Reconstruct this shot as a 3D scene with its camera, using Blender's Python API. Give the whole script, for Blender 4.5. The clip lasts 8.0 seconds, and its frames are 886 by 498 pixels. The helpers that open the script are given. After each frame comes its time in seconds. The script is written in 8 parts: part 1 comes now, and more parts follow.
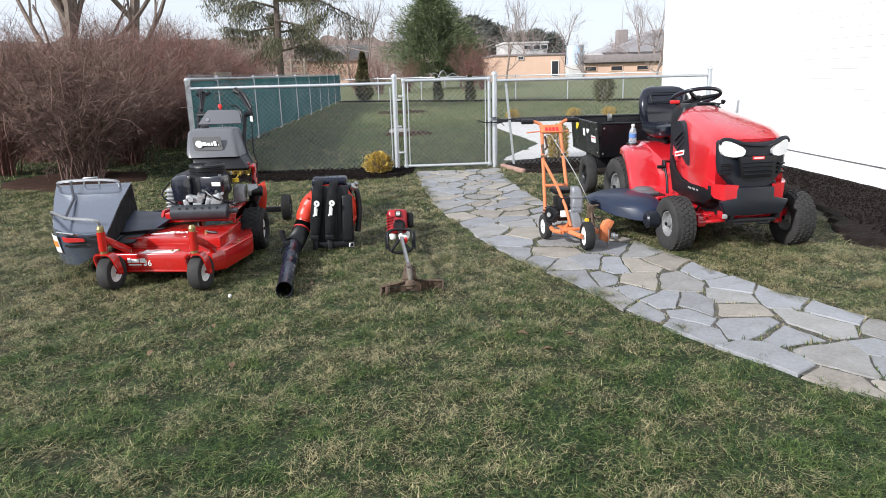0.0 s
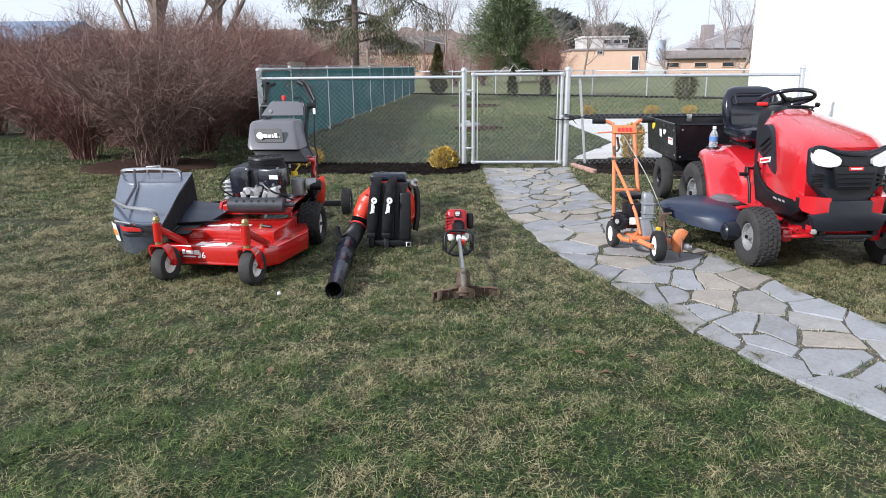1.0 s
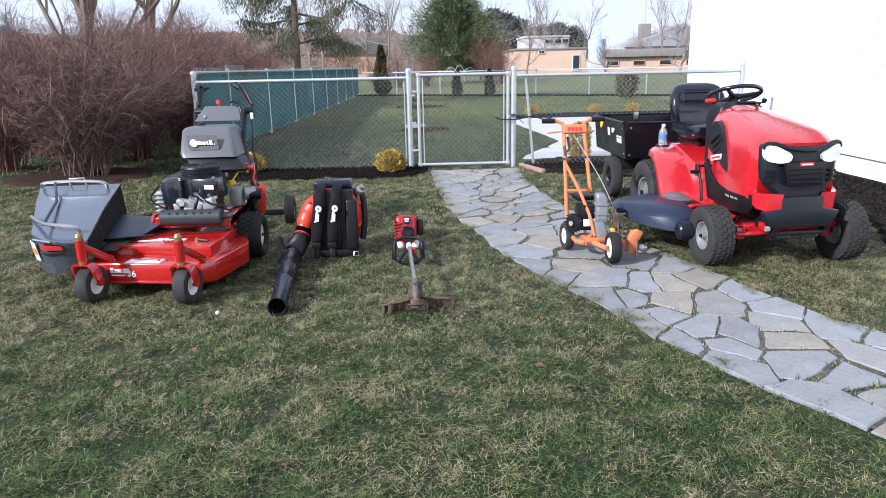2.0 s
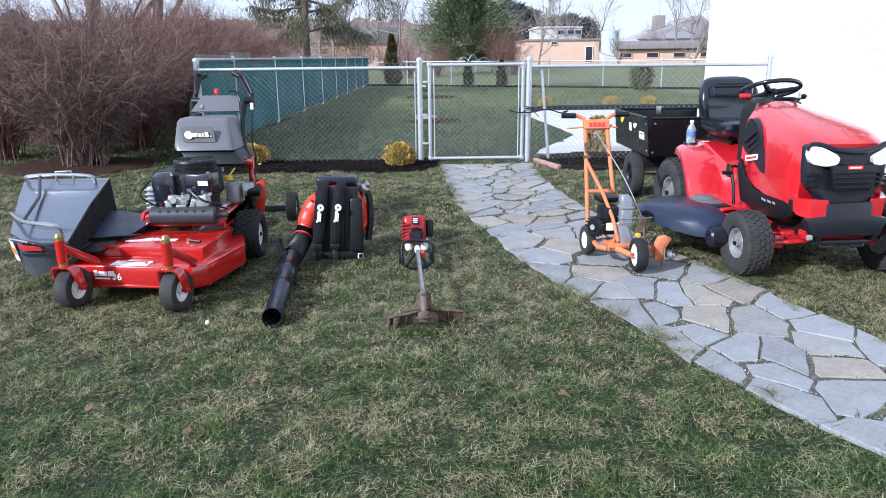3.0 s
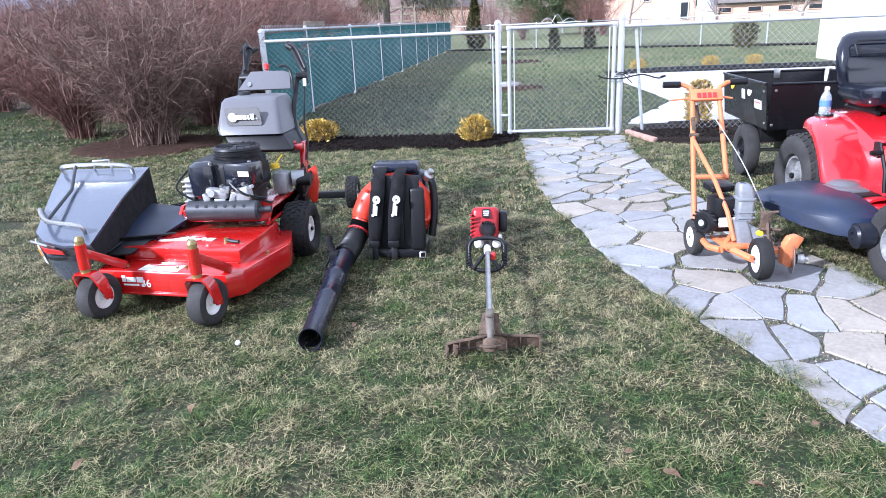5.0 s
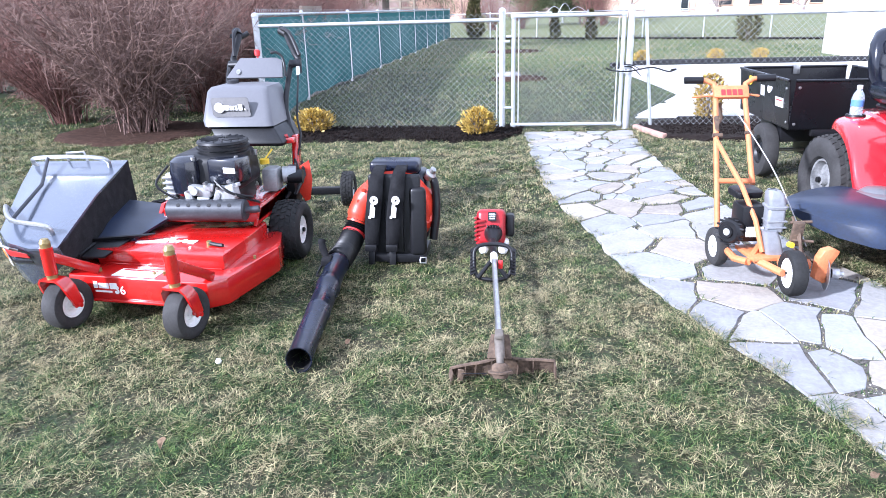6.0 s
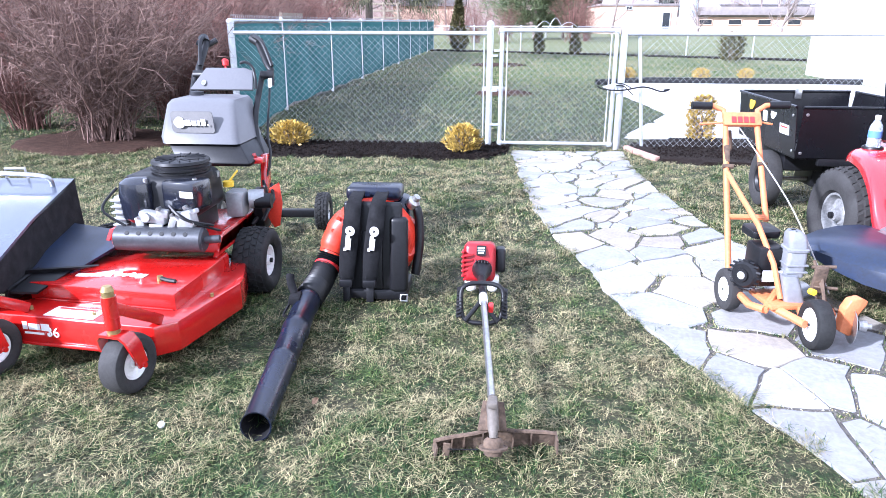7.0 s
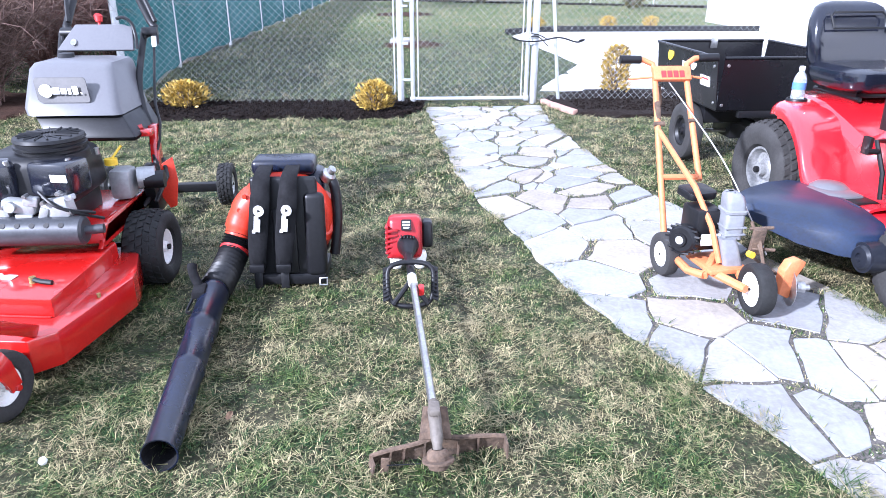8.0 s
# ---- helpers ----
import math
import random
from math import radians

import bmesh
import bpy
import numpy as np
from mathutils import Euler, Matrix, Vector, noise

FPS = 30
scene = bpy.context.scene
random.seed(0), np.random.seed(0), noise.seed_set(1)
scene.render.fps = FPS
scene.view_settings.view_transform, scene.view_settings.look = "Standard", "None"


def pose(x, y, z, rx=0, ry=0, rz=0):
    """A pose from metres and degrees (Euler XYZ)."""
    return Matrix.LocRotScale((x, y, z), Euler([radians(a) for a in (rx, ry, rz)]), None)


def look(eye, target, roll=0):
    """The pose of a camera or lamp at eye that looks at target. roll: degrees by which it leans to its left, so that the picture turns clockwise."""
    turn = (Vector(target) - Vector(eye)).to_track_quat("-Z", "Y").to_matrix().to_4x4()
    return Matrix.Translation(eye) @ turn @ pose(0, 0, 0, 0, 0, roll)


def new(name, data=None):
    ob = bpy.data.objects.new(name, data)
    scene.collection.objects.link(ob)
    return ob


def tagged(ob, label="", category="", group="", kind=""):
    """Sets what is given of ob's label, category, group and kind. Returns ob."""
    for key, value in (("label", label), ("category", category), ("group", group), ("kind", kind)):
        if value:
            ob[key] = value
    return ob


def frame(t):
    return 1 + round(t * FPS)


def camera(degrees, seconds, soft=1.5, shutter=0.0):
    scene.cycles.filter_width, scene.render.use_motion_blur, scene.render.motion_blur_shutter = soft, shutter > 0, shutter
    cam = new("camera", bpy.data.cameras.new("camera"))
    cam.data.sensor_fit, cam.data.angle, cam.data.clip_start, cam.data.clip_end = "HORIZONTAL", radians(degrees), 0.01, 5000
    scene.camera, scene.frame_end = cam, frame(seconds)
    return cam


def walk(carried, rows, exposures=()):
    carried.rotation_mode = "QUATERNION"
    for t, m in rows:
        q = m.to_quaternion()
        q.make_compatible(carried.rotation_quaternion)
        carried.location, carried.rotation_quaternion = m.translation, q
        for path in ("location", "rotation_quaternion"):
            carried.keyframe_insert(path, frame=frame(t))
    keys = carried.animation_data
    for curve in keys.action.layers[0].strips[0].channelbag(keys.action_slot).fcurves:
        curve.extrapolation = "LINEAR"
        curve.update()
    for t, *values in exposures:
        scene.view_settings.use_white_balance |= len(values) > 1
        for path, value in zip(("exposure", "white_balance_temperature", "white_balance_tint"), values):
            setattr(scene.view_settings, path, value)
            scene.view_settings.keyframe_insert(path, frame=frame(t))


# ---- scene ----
cam = camera(65.7, 8.0, soft=0.9)
PATH = [
    (0, (0.091, 0.553, 1.285), (0.194, 2.487, 0.789), -1.5),
    (0.5, (0.094, 0.7, 1.298), (0.1, 2.623, 0.748), -1.0),
    (1, (0.169, 0.775, 1.296), (0.072, 2.706, 0.784), -0.5),
    (1.5, (0.232, 0.855, 1.296), (0.313, 2.785, 0.777), 0.3),
    (1.7, (0.204, 0.891, 1.288), (0.276, 2.822, 0.773), -0.9),
    (2.8, (0.128, 1.276, 1.297), (0.143, 3.211, 0.788), -0.8),
    (3, (0.153, 1.327, 1.284), (0.178, 3.253, 0.747), -0.6),
    (3.5, (0.211, 1.546, 1.264), (0.278, 3.446, 0.643), -1.0),
    (4, (0.328, 1.739, 1.28), (0.349, 3.645, 0.675), -1.3),
    (4.5, (0.273, 1.816, 1.29), (-0.019, 3.689, 0.653), -4.8),
    (5, (0.215, 1.992, 1.282), (-0.006, 3.879, 0.658), -2.6),
    (5.2, (0.21, 2.09, 1.31), (-0.013, 3.97, 0.665), -3.0),
    (6.3, (0.085, 2.392, 1.267), (-0.118, 4.269, 0.605), -1.3),
    (6.5, (0.05, 2.493, 1.27), (-0.149, 4.354, 0.565), -2.3),
    (7, (0.085, 2.667, 1.277), (-0.061, 4.561, 0.649), 0.1),
    (7.5, (0.112, 2.773, 1.264), (0.077, 4.633, 0.531), -1.0),
    (7.7, (0.131, 2.827, 1.267), (0.281, 4.674, 0.514), -0.4),
    (8, (0.032, 2.954, 1.279), (0.135, 4.803, 0.524), -0.0),
]
walk(cam, [(t, look(eye, target, roll)) for t, eye, target, roll in PATH],
     exposures=[(0.0, 0.84, 6050, 10), (1.7, 0.9, 5700, 12), (3.0, 0.95, 5350, 12), (4.0, 1.1, 5200, 13), (4.6, 1.37, 5250, 16), (5.2, 1.62, 5300, 17), (6.3, 1.95, 5300, 18), (7.0, 2.05, 5250, 19), (8.0, 1.98, 5250, 19)])

# ---- world and sun ----
SUN_ELEV, SUN_FROM = 30.0, (-0.80, -0.60)
world = bpy.data.worlds.new("sky_world")
scene.world = world
world.use_nodes = True
wn = world.node_tree
sky = wn.nodes.new("ShaderNodeTexSky")
sky.sky_type, sky.sun_disc = "NISHITA", False
sky.sun_elevation = radians(SUN_ELEV)
sky.sun_rotation = math.atan2(SUN_FROM[0], SUN_FROM[1])
sky.dust_density, sky.air_density, sky.ozone_density = 0.8, 1.0, 2.0
# thin bright cloud veil over the blue
veil, cloud, span = wn.nodes.new("ShaderNodeMix"), wn.nodes.new("ShaderNodeTexNoise"), wn.nodes.new("ShaderNodeMapRange")
cloud.inputs["Scale"].default_value, cloud.inputs["Detail"].default_value = 2.2, 5
span.inputs[1].default_value, span.inputs[2].default_value = 0.3, 0.7
span.inputs[3].default_value, span.inputs[4].default_value = 0.82, 0.97
veil.data_type = "RGBA"
veil.inputs["B"].default_value = (5.3, 5.4, 5.6, 1)
wn.links.new(cloud.outputs[0], span.inputs[0])
wn.links.new(span.outputs[0], veil.inputs["Factor"])
wn.links.new(sky.outputs[0], veil.inputs["A"])
wn.links.new(veil.outputs["Result"], wn.nodes["Background"].inputs[0])
wn.nodes["Background"].inputs[1].default_value = 0.10
sun = new("sun", bpy.data.lights.new("sun", "SUN"))
sun.data.energy, sun.data.angle, sun.data.color = 3.4, radians(3.0), (1.0, 0.955, 0.89)
d = Vector((SUN_FROM[0], SUN_FROM[1], 0)).normalized() * math.cos(radians(SUN_ELEV))
d.z = math.sin(radians(SUN_ELEV))
sun.matrix_world = look(d * 50, (0, 0, 0))

# ---- materials ----
MATS = {}


def mat(name, col, dark=None, rough=0.5, metal=0.0, scale=6.0, fine=90.0, mixing=0.5, bump=0.0, bump_scale=60.0, coat=0.0, glass=0.0, per_object=0.0, per_island=0.0, spec=0.5, emit=0.0):
    """A painted, plastic, metal or natural surface: two noises between two colours, uneven gloss, fine relief."""
    if name in MATS:
        return MATS[name]
    m = bpy.data.materials.new(name)
    m.use_nodes = True
    nt = m.node_tree
    b = nt.nodes["Principled BSDF"]
    dark = dark or tuple(c * 0.72 for c in col)
    tc = nt.nodes.new("ShaderNodeTexCoord")
    n1, n2 = nt.nodes.new("ShaderNodeTexNoise"), nt.nodes.new("ShaderNodeTexNoise")
    n1.inputs["Scale"].default_value, n2.inputs["Scale"].default_value = scale, fine
    n1.inputs["Detail"].default_value, n2.inputs["Detail"].default_value = 4, 3
    for n in (n1, n2):
        nt.links.new(tc.outputs["Object"], n.inputs["Vector"])
    add = nt.nodes.new("ShaderNodeMath")
    add.operation = "ADD"
    nt.links.new(n1.outputs[0], add.inputs[0])
    nt.links.new(n2.outputs[0], add.inputs[1])
    last = add.outputs[0]
    for amount, kind, out in ((per_object, "ShaderNodeObjectInfo", "Random"), (per_island, "ShaderNodeNewGeometry", "Random Per Island")):
        if amount:
            inf = nt.nodes.new(kind)
            ma = nt.nodes.new("ShaderNodeMath")
            ma.operation = "MULTIPLY_ADD"
            ma.inputs[1].default_value = amount
            nt.links.new(inf.outputs[out], ma.inputs[0])
            nt.links.new(last, ma.inputs[2])
            sub = nt.nodes.new("ShaderNodeMath")
            sub.operation = "SUBTRACT"
            sub.inputs[1].default_value = amount / 2
            nt.links.new(ma.outputs[0], sub.inputs[0])
            last = sub.outputs[0]
    mr = nt.nodes.new("ShaderNodeMapRange")
    mr.inputs[1].default_value, mr.inputs[2].default_value = 1.0 - mixing / 2, 1.0 + mixing / 2
    nt.links.new(last, mr.inputs[0])
    mx = nt.nodes.new("ShaderNodeMix")
    mx.data_type = "RGBA"
    mx.inputs["A"].default_value, mx.inputs["B"].default_value = (*dark, 1), (*col, 1)
    nt.links.new(mr.outputs[0], mx.inputs["Factor"])
    nt.links.new(mx.outputs["Result"], b.inputs["Base Color"])
    rr = nt.nodes.new("ShaderNodeMapRange")
    rr.inputs[1].default_value, rr.inputs[2].default_value = 0.3, 0.7
    rr.inputs[3].default_value, rr.inputs[4].default_value = min(1, rough * 1.2), rough * 0.85
    nt.links.new(n1.outputs[0], rr.inputs[0])
    nt.links.new(rr.outputs[0], b.inputs["Roughness"])
    b.inputs["Metallic"].default_value = metal
    b.inputs["Coat Weight"].default_value = coat
    b.inputs["Coat Roughness"].default_value = 0.08
    b.inputs["Coat IOR"].default_value = 1.65
    b.inputs["Specular IOR Level"].default_value = spec
    b.inputs["Transmission Weight"].default_value = glass
    if bump:
        n3, bp = nt.nodes.new("ShaderNodeTexNoise"), nt.nodes.new("ShaderNodeBump")
        n3.inputs["Scale"].default_value, n3.inputs["Detail"].default_value = bump_scale, 5
        nt.links.new(tc.outputs["Object"], n3.inputs["Vector"])
        nt.links.new(n3.outputs[0], bp.inputs["Height"])
        bp.inputs["Strength"].default_value, bp.inputs["Distance"].default_value = bump, 0.01
        nt.links.new(bp.outputs[0], b.inputs["Normal"])
    MATS[name] = m
    return m


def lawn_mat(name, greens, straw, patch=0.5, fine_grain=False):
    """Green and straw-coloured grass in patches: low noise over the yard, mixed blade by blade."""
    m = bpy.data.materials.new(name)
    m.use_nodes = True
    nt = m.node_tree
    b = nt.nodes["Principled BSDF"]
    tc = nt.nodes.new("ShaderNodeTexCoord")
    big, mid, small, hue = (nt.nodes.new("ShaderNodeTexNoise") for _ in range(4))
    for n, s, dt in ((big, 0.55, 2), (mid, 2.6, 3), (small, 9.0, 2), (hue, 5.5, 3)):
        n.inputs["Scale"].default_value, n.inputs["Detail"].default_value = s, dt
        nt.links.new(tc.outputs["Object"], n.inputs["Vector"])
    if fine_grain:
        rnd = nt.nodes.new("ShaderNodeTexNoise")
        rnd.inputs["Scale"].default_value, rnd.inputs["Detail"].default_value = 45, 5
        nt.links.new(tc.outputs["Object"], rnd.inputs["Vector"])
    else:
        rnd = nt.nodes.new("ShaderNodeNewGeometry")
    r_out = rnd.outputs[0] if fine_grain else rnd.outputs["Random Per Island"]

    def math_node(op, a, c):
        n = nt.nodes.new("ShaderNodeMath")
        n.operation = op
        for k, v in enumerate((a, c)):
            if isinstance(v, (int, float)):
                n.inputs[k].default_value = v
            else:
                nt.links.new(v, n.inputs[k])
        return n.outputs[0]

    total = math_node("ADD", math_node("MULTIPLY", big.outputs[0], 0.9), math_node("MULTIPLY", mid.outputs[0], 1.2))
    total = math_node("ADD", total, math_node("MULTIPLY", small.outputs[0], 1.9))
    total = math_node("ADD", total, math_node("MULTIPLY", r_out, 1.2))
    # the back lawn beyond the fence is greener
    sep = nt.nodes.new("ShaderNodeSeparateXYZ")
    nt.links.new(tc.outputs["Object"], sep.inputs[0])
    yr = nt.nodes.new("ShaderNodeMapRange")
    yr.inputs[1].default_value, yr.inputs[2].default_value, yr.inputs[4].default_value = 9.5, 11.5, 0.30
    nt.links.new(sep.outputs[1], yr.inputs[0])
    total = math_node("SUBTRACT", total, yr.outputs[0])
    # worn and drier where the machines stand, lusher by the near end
    # greener below y 2.6, rising to more straw colour at y 4.8 and beyond
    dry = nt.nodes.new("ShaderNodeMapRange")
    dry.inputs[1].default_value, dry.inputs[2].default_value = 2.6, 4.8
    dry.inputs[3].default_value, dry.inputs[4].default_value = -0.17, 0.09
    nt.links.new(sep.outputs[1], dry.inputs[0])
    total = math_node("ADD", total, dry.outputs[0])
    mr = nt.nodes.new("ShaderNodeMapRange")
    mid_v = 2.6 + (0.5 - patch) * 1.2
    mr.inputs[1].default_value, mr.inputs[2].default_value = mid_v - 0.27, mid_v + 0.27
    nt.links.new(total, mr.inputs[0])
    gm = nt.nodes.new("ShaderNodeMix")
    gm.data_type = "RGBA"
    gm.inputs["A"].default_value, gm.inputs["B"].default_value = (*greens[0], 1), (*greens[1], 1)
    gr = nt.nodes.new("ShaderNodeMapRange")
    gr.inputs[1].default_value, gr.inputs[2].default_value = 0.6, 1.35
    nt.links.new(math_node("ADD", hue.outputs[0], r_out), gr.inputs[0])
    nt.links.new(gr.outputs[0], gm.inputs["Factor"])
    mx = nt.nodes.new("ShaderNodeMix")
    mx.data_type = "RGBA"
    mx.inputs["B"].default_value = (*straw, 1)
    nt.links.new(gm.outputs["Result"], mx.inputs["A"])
    nt.links.new(mr.outputs[0], mx.inputs["Factor"])
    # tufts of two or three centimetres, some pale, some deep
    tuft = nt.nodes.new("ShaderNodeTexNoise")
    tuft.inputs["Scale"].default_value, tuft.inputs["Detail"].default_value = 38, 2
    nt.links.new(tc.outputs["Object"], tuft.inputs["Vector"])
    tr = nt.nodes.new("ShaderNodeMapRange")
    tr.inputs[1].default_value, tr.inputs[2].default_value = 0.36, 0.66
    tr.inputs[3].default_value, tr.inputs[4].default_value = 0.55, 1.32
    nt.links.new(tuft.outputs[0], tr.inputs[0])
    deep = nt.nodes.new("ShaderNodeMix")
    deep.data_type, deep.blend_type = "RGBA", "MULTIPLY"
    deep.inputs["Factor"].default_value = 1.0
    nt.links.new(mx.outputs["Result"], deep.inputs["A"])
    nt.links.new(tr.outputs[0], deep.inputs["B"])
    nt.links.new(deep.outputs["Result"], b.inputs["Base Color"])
    b.inputs["Roughness"].default_value = 0.75 if fine_grain else 0.6
    b.inputs["Specular IOR Level"].default_value = 0.25
    if fine_grain:
        bp = nt.nodes.new("ShaderNodeBump")
        bp.inputs["Strength"].default_value, bp.inputs["Distance"].default_value = 0.9, 0.03
        nt.links.new(rnd.outputs[0], bp.inputs["Height"])
        nt.links.new(bp.outputs[0], b.inputs["Normal"])
    return m


RED = mat("mower_red_enamel", (0.46, 0.009, 0.006), (0.36, 0.007, 0.005), rough=0.25, coat=0.8, scale=4, mixing=0.8)
TRACTOR_RED = mat("tractor_red_paint", (0.52, 0.011, 0.019), (0.43, 0.009, 0.014), rough=0.24, coat=1.0, scale=3, mixing=0.8)
BLOWER_RED = mat("orange_red_plastic", (0.68, 0.05, 0.02), (0.55, 0.035, 0.015), rough=0.38, scale=7)
ENGINE_RED = mat("dull_red_plastic", (0.36, 0.010, 0.016), (0.25, 0.008, 0.012), rough=0.36, scale=9)
ORANGE = mat("worn_orange_paint", (0.64, 0.215, 0.085), (0.46, 0.13, 0.045), rough=0.5, scale=14, mixing=0.9, bump=0.1)
BLACK = mat("black_plastic", (0.009, 0.009, 0.011), (0.005, 0.005, 0.006), rough=0.42, scale=9, spec=0.35)
GLOSS_BLACK = mat("glossy_black_plastic", (0.012, 0.014, 0.024), (0.008, 0.009, 0.014), rough=0.22, coat=0.4, scale=9, spec=0.45)
DARK_PLASTIC = mat("dark_grey_plastic", (0.013, 0.015, 0.022), (0.008, 0.009, 0.013), rough=0.36, scale=6, spec=0.4, bump=0.03, bump_scale=300)
TANK_GREY = mat("grey_tank_plastic", (0.128, 0.128, 0.138), (0.10, 0.10, 0.11), rough=0.36, scale=6, mixing=1.2, bump=0.02, bump_scale=200)
BLUE_BLACK = mat("blue_black_plastic", (0.007, 0.011, 0.028), (0.006, 0.007, 0.013), rough=0.28, scale=8)
NAVY = mat("faded_navy_plastic", (0.012, 0.025, 0.065), (0.010, 0.014, 0.024), rough=0.36, scale=5, mixing=0.9)
RUBBER = mat("tyre_rubber", (0.016, 0.016, 0.016), (0.009, 0.009, 0.009), rough=0.7, spec=0.35, scale=10, bump=0.15, bump_scale=160)
DUSTY_RUBBER = mat("dusty_tyre_rubber", (0.034, 0.032, 0.031), (0.016, 0.015, 0.015), rough=0.85, scale=9, mixing=0.9, bump=0.15, bump_scale=160)
WHITE = mat("white_paint", (0.80, 0.79, 0.77), (0.70, 0.69, 0.67), rough=0.45, scale=8)
RIM = mat("silver_rim_paint", (0.52, 0.52, 0.50), (0.36, 0.36, 0.35), rough=0.4, metal=0.5, scale=12)
RIM_DUSTY = mat("dusty_rim_paint", (0.34, 0.34, 0.34), (0.20, 0.20, 0.20), rough=0.5, metal=0.4, scale=12)
STEEL = mat("bare_steel", (0.48, 0.48, 0.48), (0.32, 0.32, 0.32), rough=0.35, metal=0.9, scale=14)
ALU = mat("cast_aluminium", (0.42, 0.43, 0.44), (0.28, 0.285, 0.29), rough=0.45, metal=0.4, scale=14, fine=70, mixing=0.9, bump=0.05, bump_scale=160)
CAST = mat("grey_engine_casting", (0.25, 0.26, 0.28), (0.16, 0.165, 0.18), rough=0.42, metal=0.15, scale=9, fine=60, mixing=1.0)
DIRTY_CAST = mat("dirty_grey_casting", (0.15, 0.13, 0.11), (0.075, 0.062, 0.05), rough=0.65, scale=22, mixing=0.9, bump=0.2, bump_scale=90)
GALV = mat("galvanised_steel", (0.58, 0.60, 0.62), (0.44, 0.46, 0.48), rough=0.42, metal=0.55, scale=9, bump=0.05)
WIRE = mat("dull_galvanised_wire", (0.40, 0.42, 0.43), (0.28, 0.29, 0.30), rough=0.5, metal=0.5, scale=9)
MUFFLER = mat("grey_muffler_steel", (0.055, 0.058, 0.066), (0.035, 0.037, 0.043), rough=0.42, metal=0.3, scale=9)
BADGE = mat("grey_badge", (0.075, 0.070, 0.070), (0.055, 0.052, 0.052), rough=0.5, scale=9)
# far hall roof: distance haze is mixed into this pale grey
PALE_ROOF = mat("haze_pale_roof", (0.36, 0.35, 0.36), (0.29, 0.28, 0.29), rough=0.9, scale=1)
BRASS = mat("yellow_zinc", (0.36, 0.27, 0.11), (0.22, 0.17, 0.07), rough=0.4, metal=0.6, scale=15)
BAG_GREY = mat("grey_bag_panel", (0.115, 0.135, 0.185), (0.075, 0.088, 0.12), rough=0.22, scale=3, fine=40, mixing=1.2, metal=0.35, coat=0.3)
BAG_CLOTH = mat("black_bag_cloth", (0.015, 0.015, 0.017), (0.010, 0.010, 0.011), rough=0.9, spec=0.25, scale=20, bump=0.3, bump_scale=400)
VINYL = mat("black_vinyl", (0.009, 0.011, 0.020), (0.006, 0.007, 0.012), rough=0.17, coat=0.3, spec=0.4, scale=10, bump=0.05, bump_scale=220)
WEB = mat("black_padding", (0.012, 0.012, 0.014), (0.007, 0.007, 0.008), rough=0.9, spec=0.2, scale=24, bump=0.25, bump_scale=420)
CART = mat("black_cart_steel", (0.007, 0.007, 0.009), (0.004, 0.004, 0.005), rough=0.28, scale=5, spec=0.4)
YELLOW = mat("yellow_plastic", (0.75, 0.52, 0.03), (0.6, 0.4, 0.02), rough=0.45)
RED_KNOB = mat("red_plastic", (0.62, 0.02, 0.02), (0.5, 0.015, 0.015), rough=0.4)
DECAL_RED = mat("decal_red", (0.58, 0.03, 0.03), (0.5, 0.025, 0.025), rough=0.4)
DECAL_ORANGE = mat("decal_orange", (0.72, 0.25, 0.03), (0.6, 0.2, 0.03), rough=0.45)
LENS = mat("clear_lens", (0.86, 0.86, 0.84), (0.74, 0.74, 0.72), rough=0.15, coat=0.8)
MUDDY = mat("muddy_guard_plastic", (0.150, 0.098, 0.064), (0.036, 0.026, 0.020), rough=0.85, scale=26, mixing=0.9, bump=0.4, bump_scale=70)
STONE_TAN = mat("tan_grey_flagstone", (0.33, 0.30, 0.26), (0.21, 0.188, 0.165), rough=0.82, scale=5, fine=55, mixing=0.8, bump=0.35, bump_scale=26, per_object=0.5, spec=0.3)
STONE_GREY = mat("grey_flagstone", (0.305, 0.302, 0.298), (0.205, 0.196, 0.185), rough=0.82, scale=6, fine=60, mixing=0.8, bump=0.35, bump_scale=30, per_object=0.5, spec=0.3)
STONE = mat("bluestone", (0.285, 0.294, 0.312), (0.195, 0.193, 0.197), rough=0.82, scale=5, fine=55, mixing=0.8, bump=0.35, bump_scale=26, per_object=0.5, spec=0.3)
GRAVEL = mat("pale_grit", (0.42, 0.40, 0.38), (0.12, 0.11, 0.10), rough=0.8, scale=30, mixing=0.6, per_island=1.0)
# distance haze put into the needle colour of the farthest pines: paler, greyer
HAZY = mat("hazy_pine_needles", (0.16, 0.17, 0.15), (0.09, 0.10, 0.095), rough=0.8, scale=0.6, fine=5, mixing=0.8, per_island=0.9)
GRIT = mat("grit_and_soil", (0.13, 0.118, 0.105), (0.028, 0.025, 0.021), rough=0.95, scale=30, fine=160, mixing=0.7, bump=0.8, bump_scale=120)
MULCH = mat("dark_mulch", (0.019, 0.014, 0.012), (0.006, 0.0045, 0.004), rough=0.95, scale=24, fine=120, mixing=0.9, bump=0.6, bump_scale=240, per_island=0.6, spec=0.08)
BROWN_MULCH = mat("old_brown_mulch", (0.065, 0.036, 0.026), (0.026, 0.016, 0.012), rough=0.95, scale=16, fine=90, mixing=0.7, bump=1.0, bump_scale=60, spec=0.1)
CONCRETE = mat("pale_concrete", (0.54, 0.53, 0.52), (0.43, 0.42, 0.41), rough=0.8, scale=3, fine=60, mixing=0.8, bump=0.12, bump_scale=140)
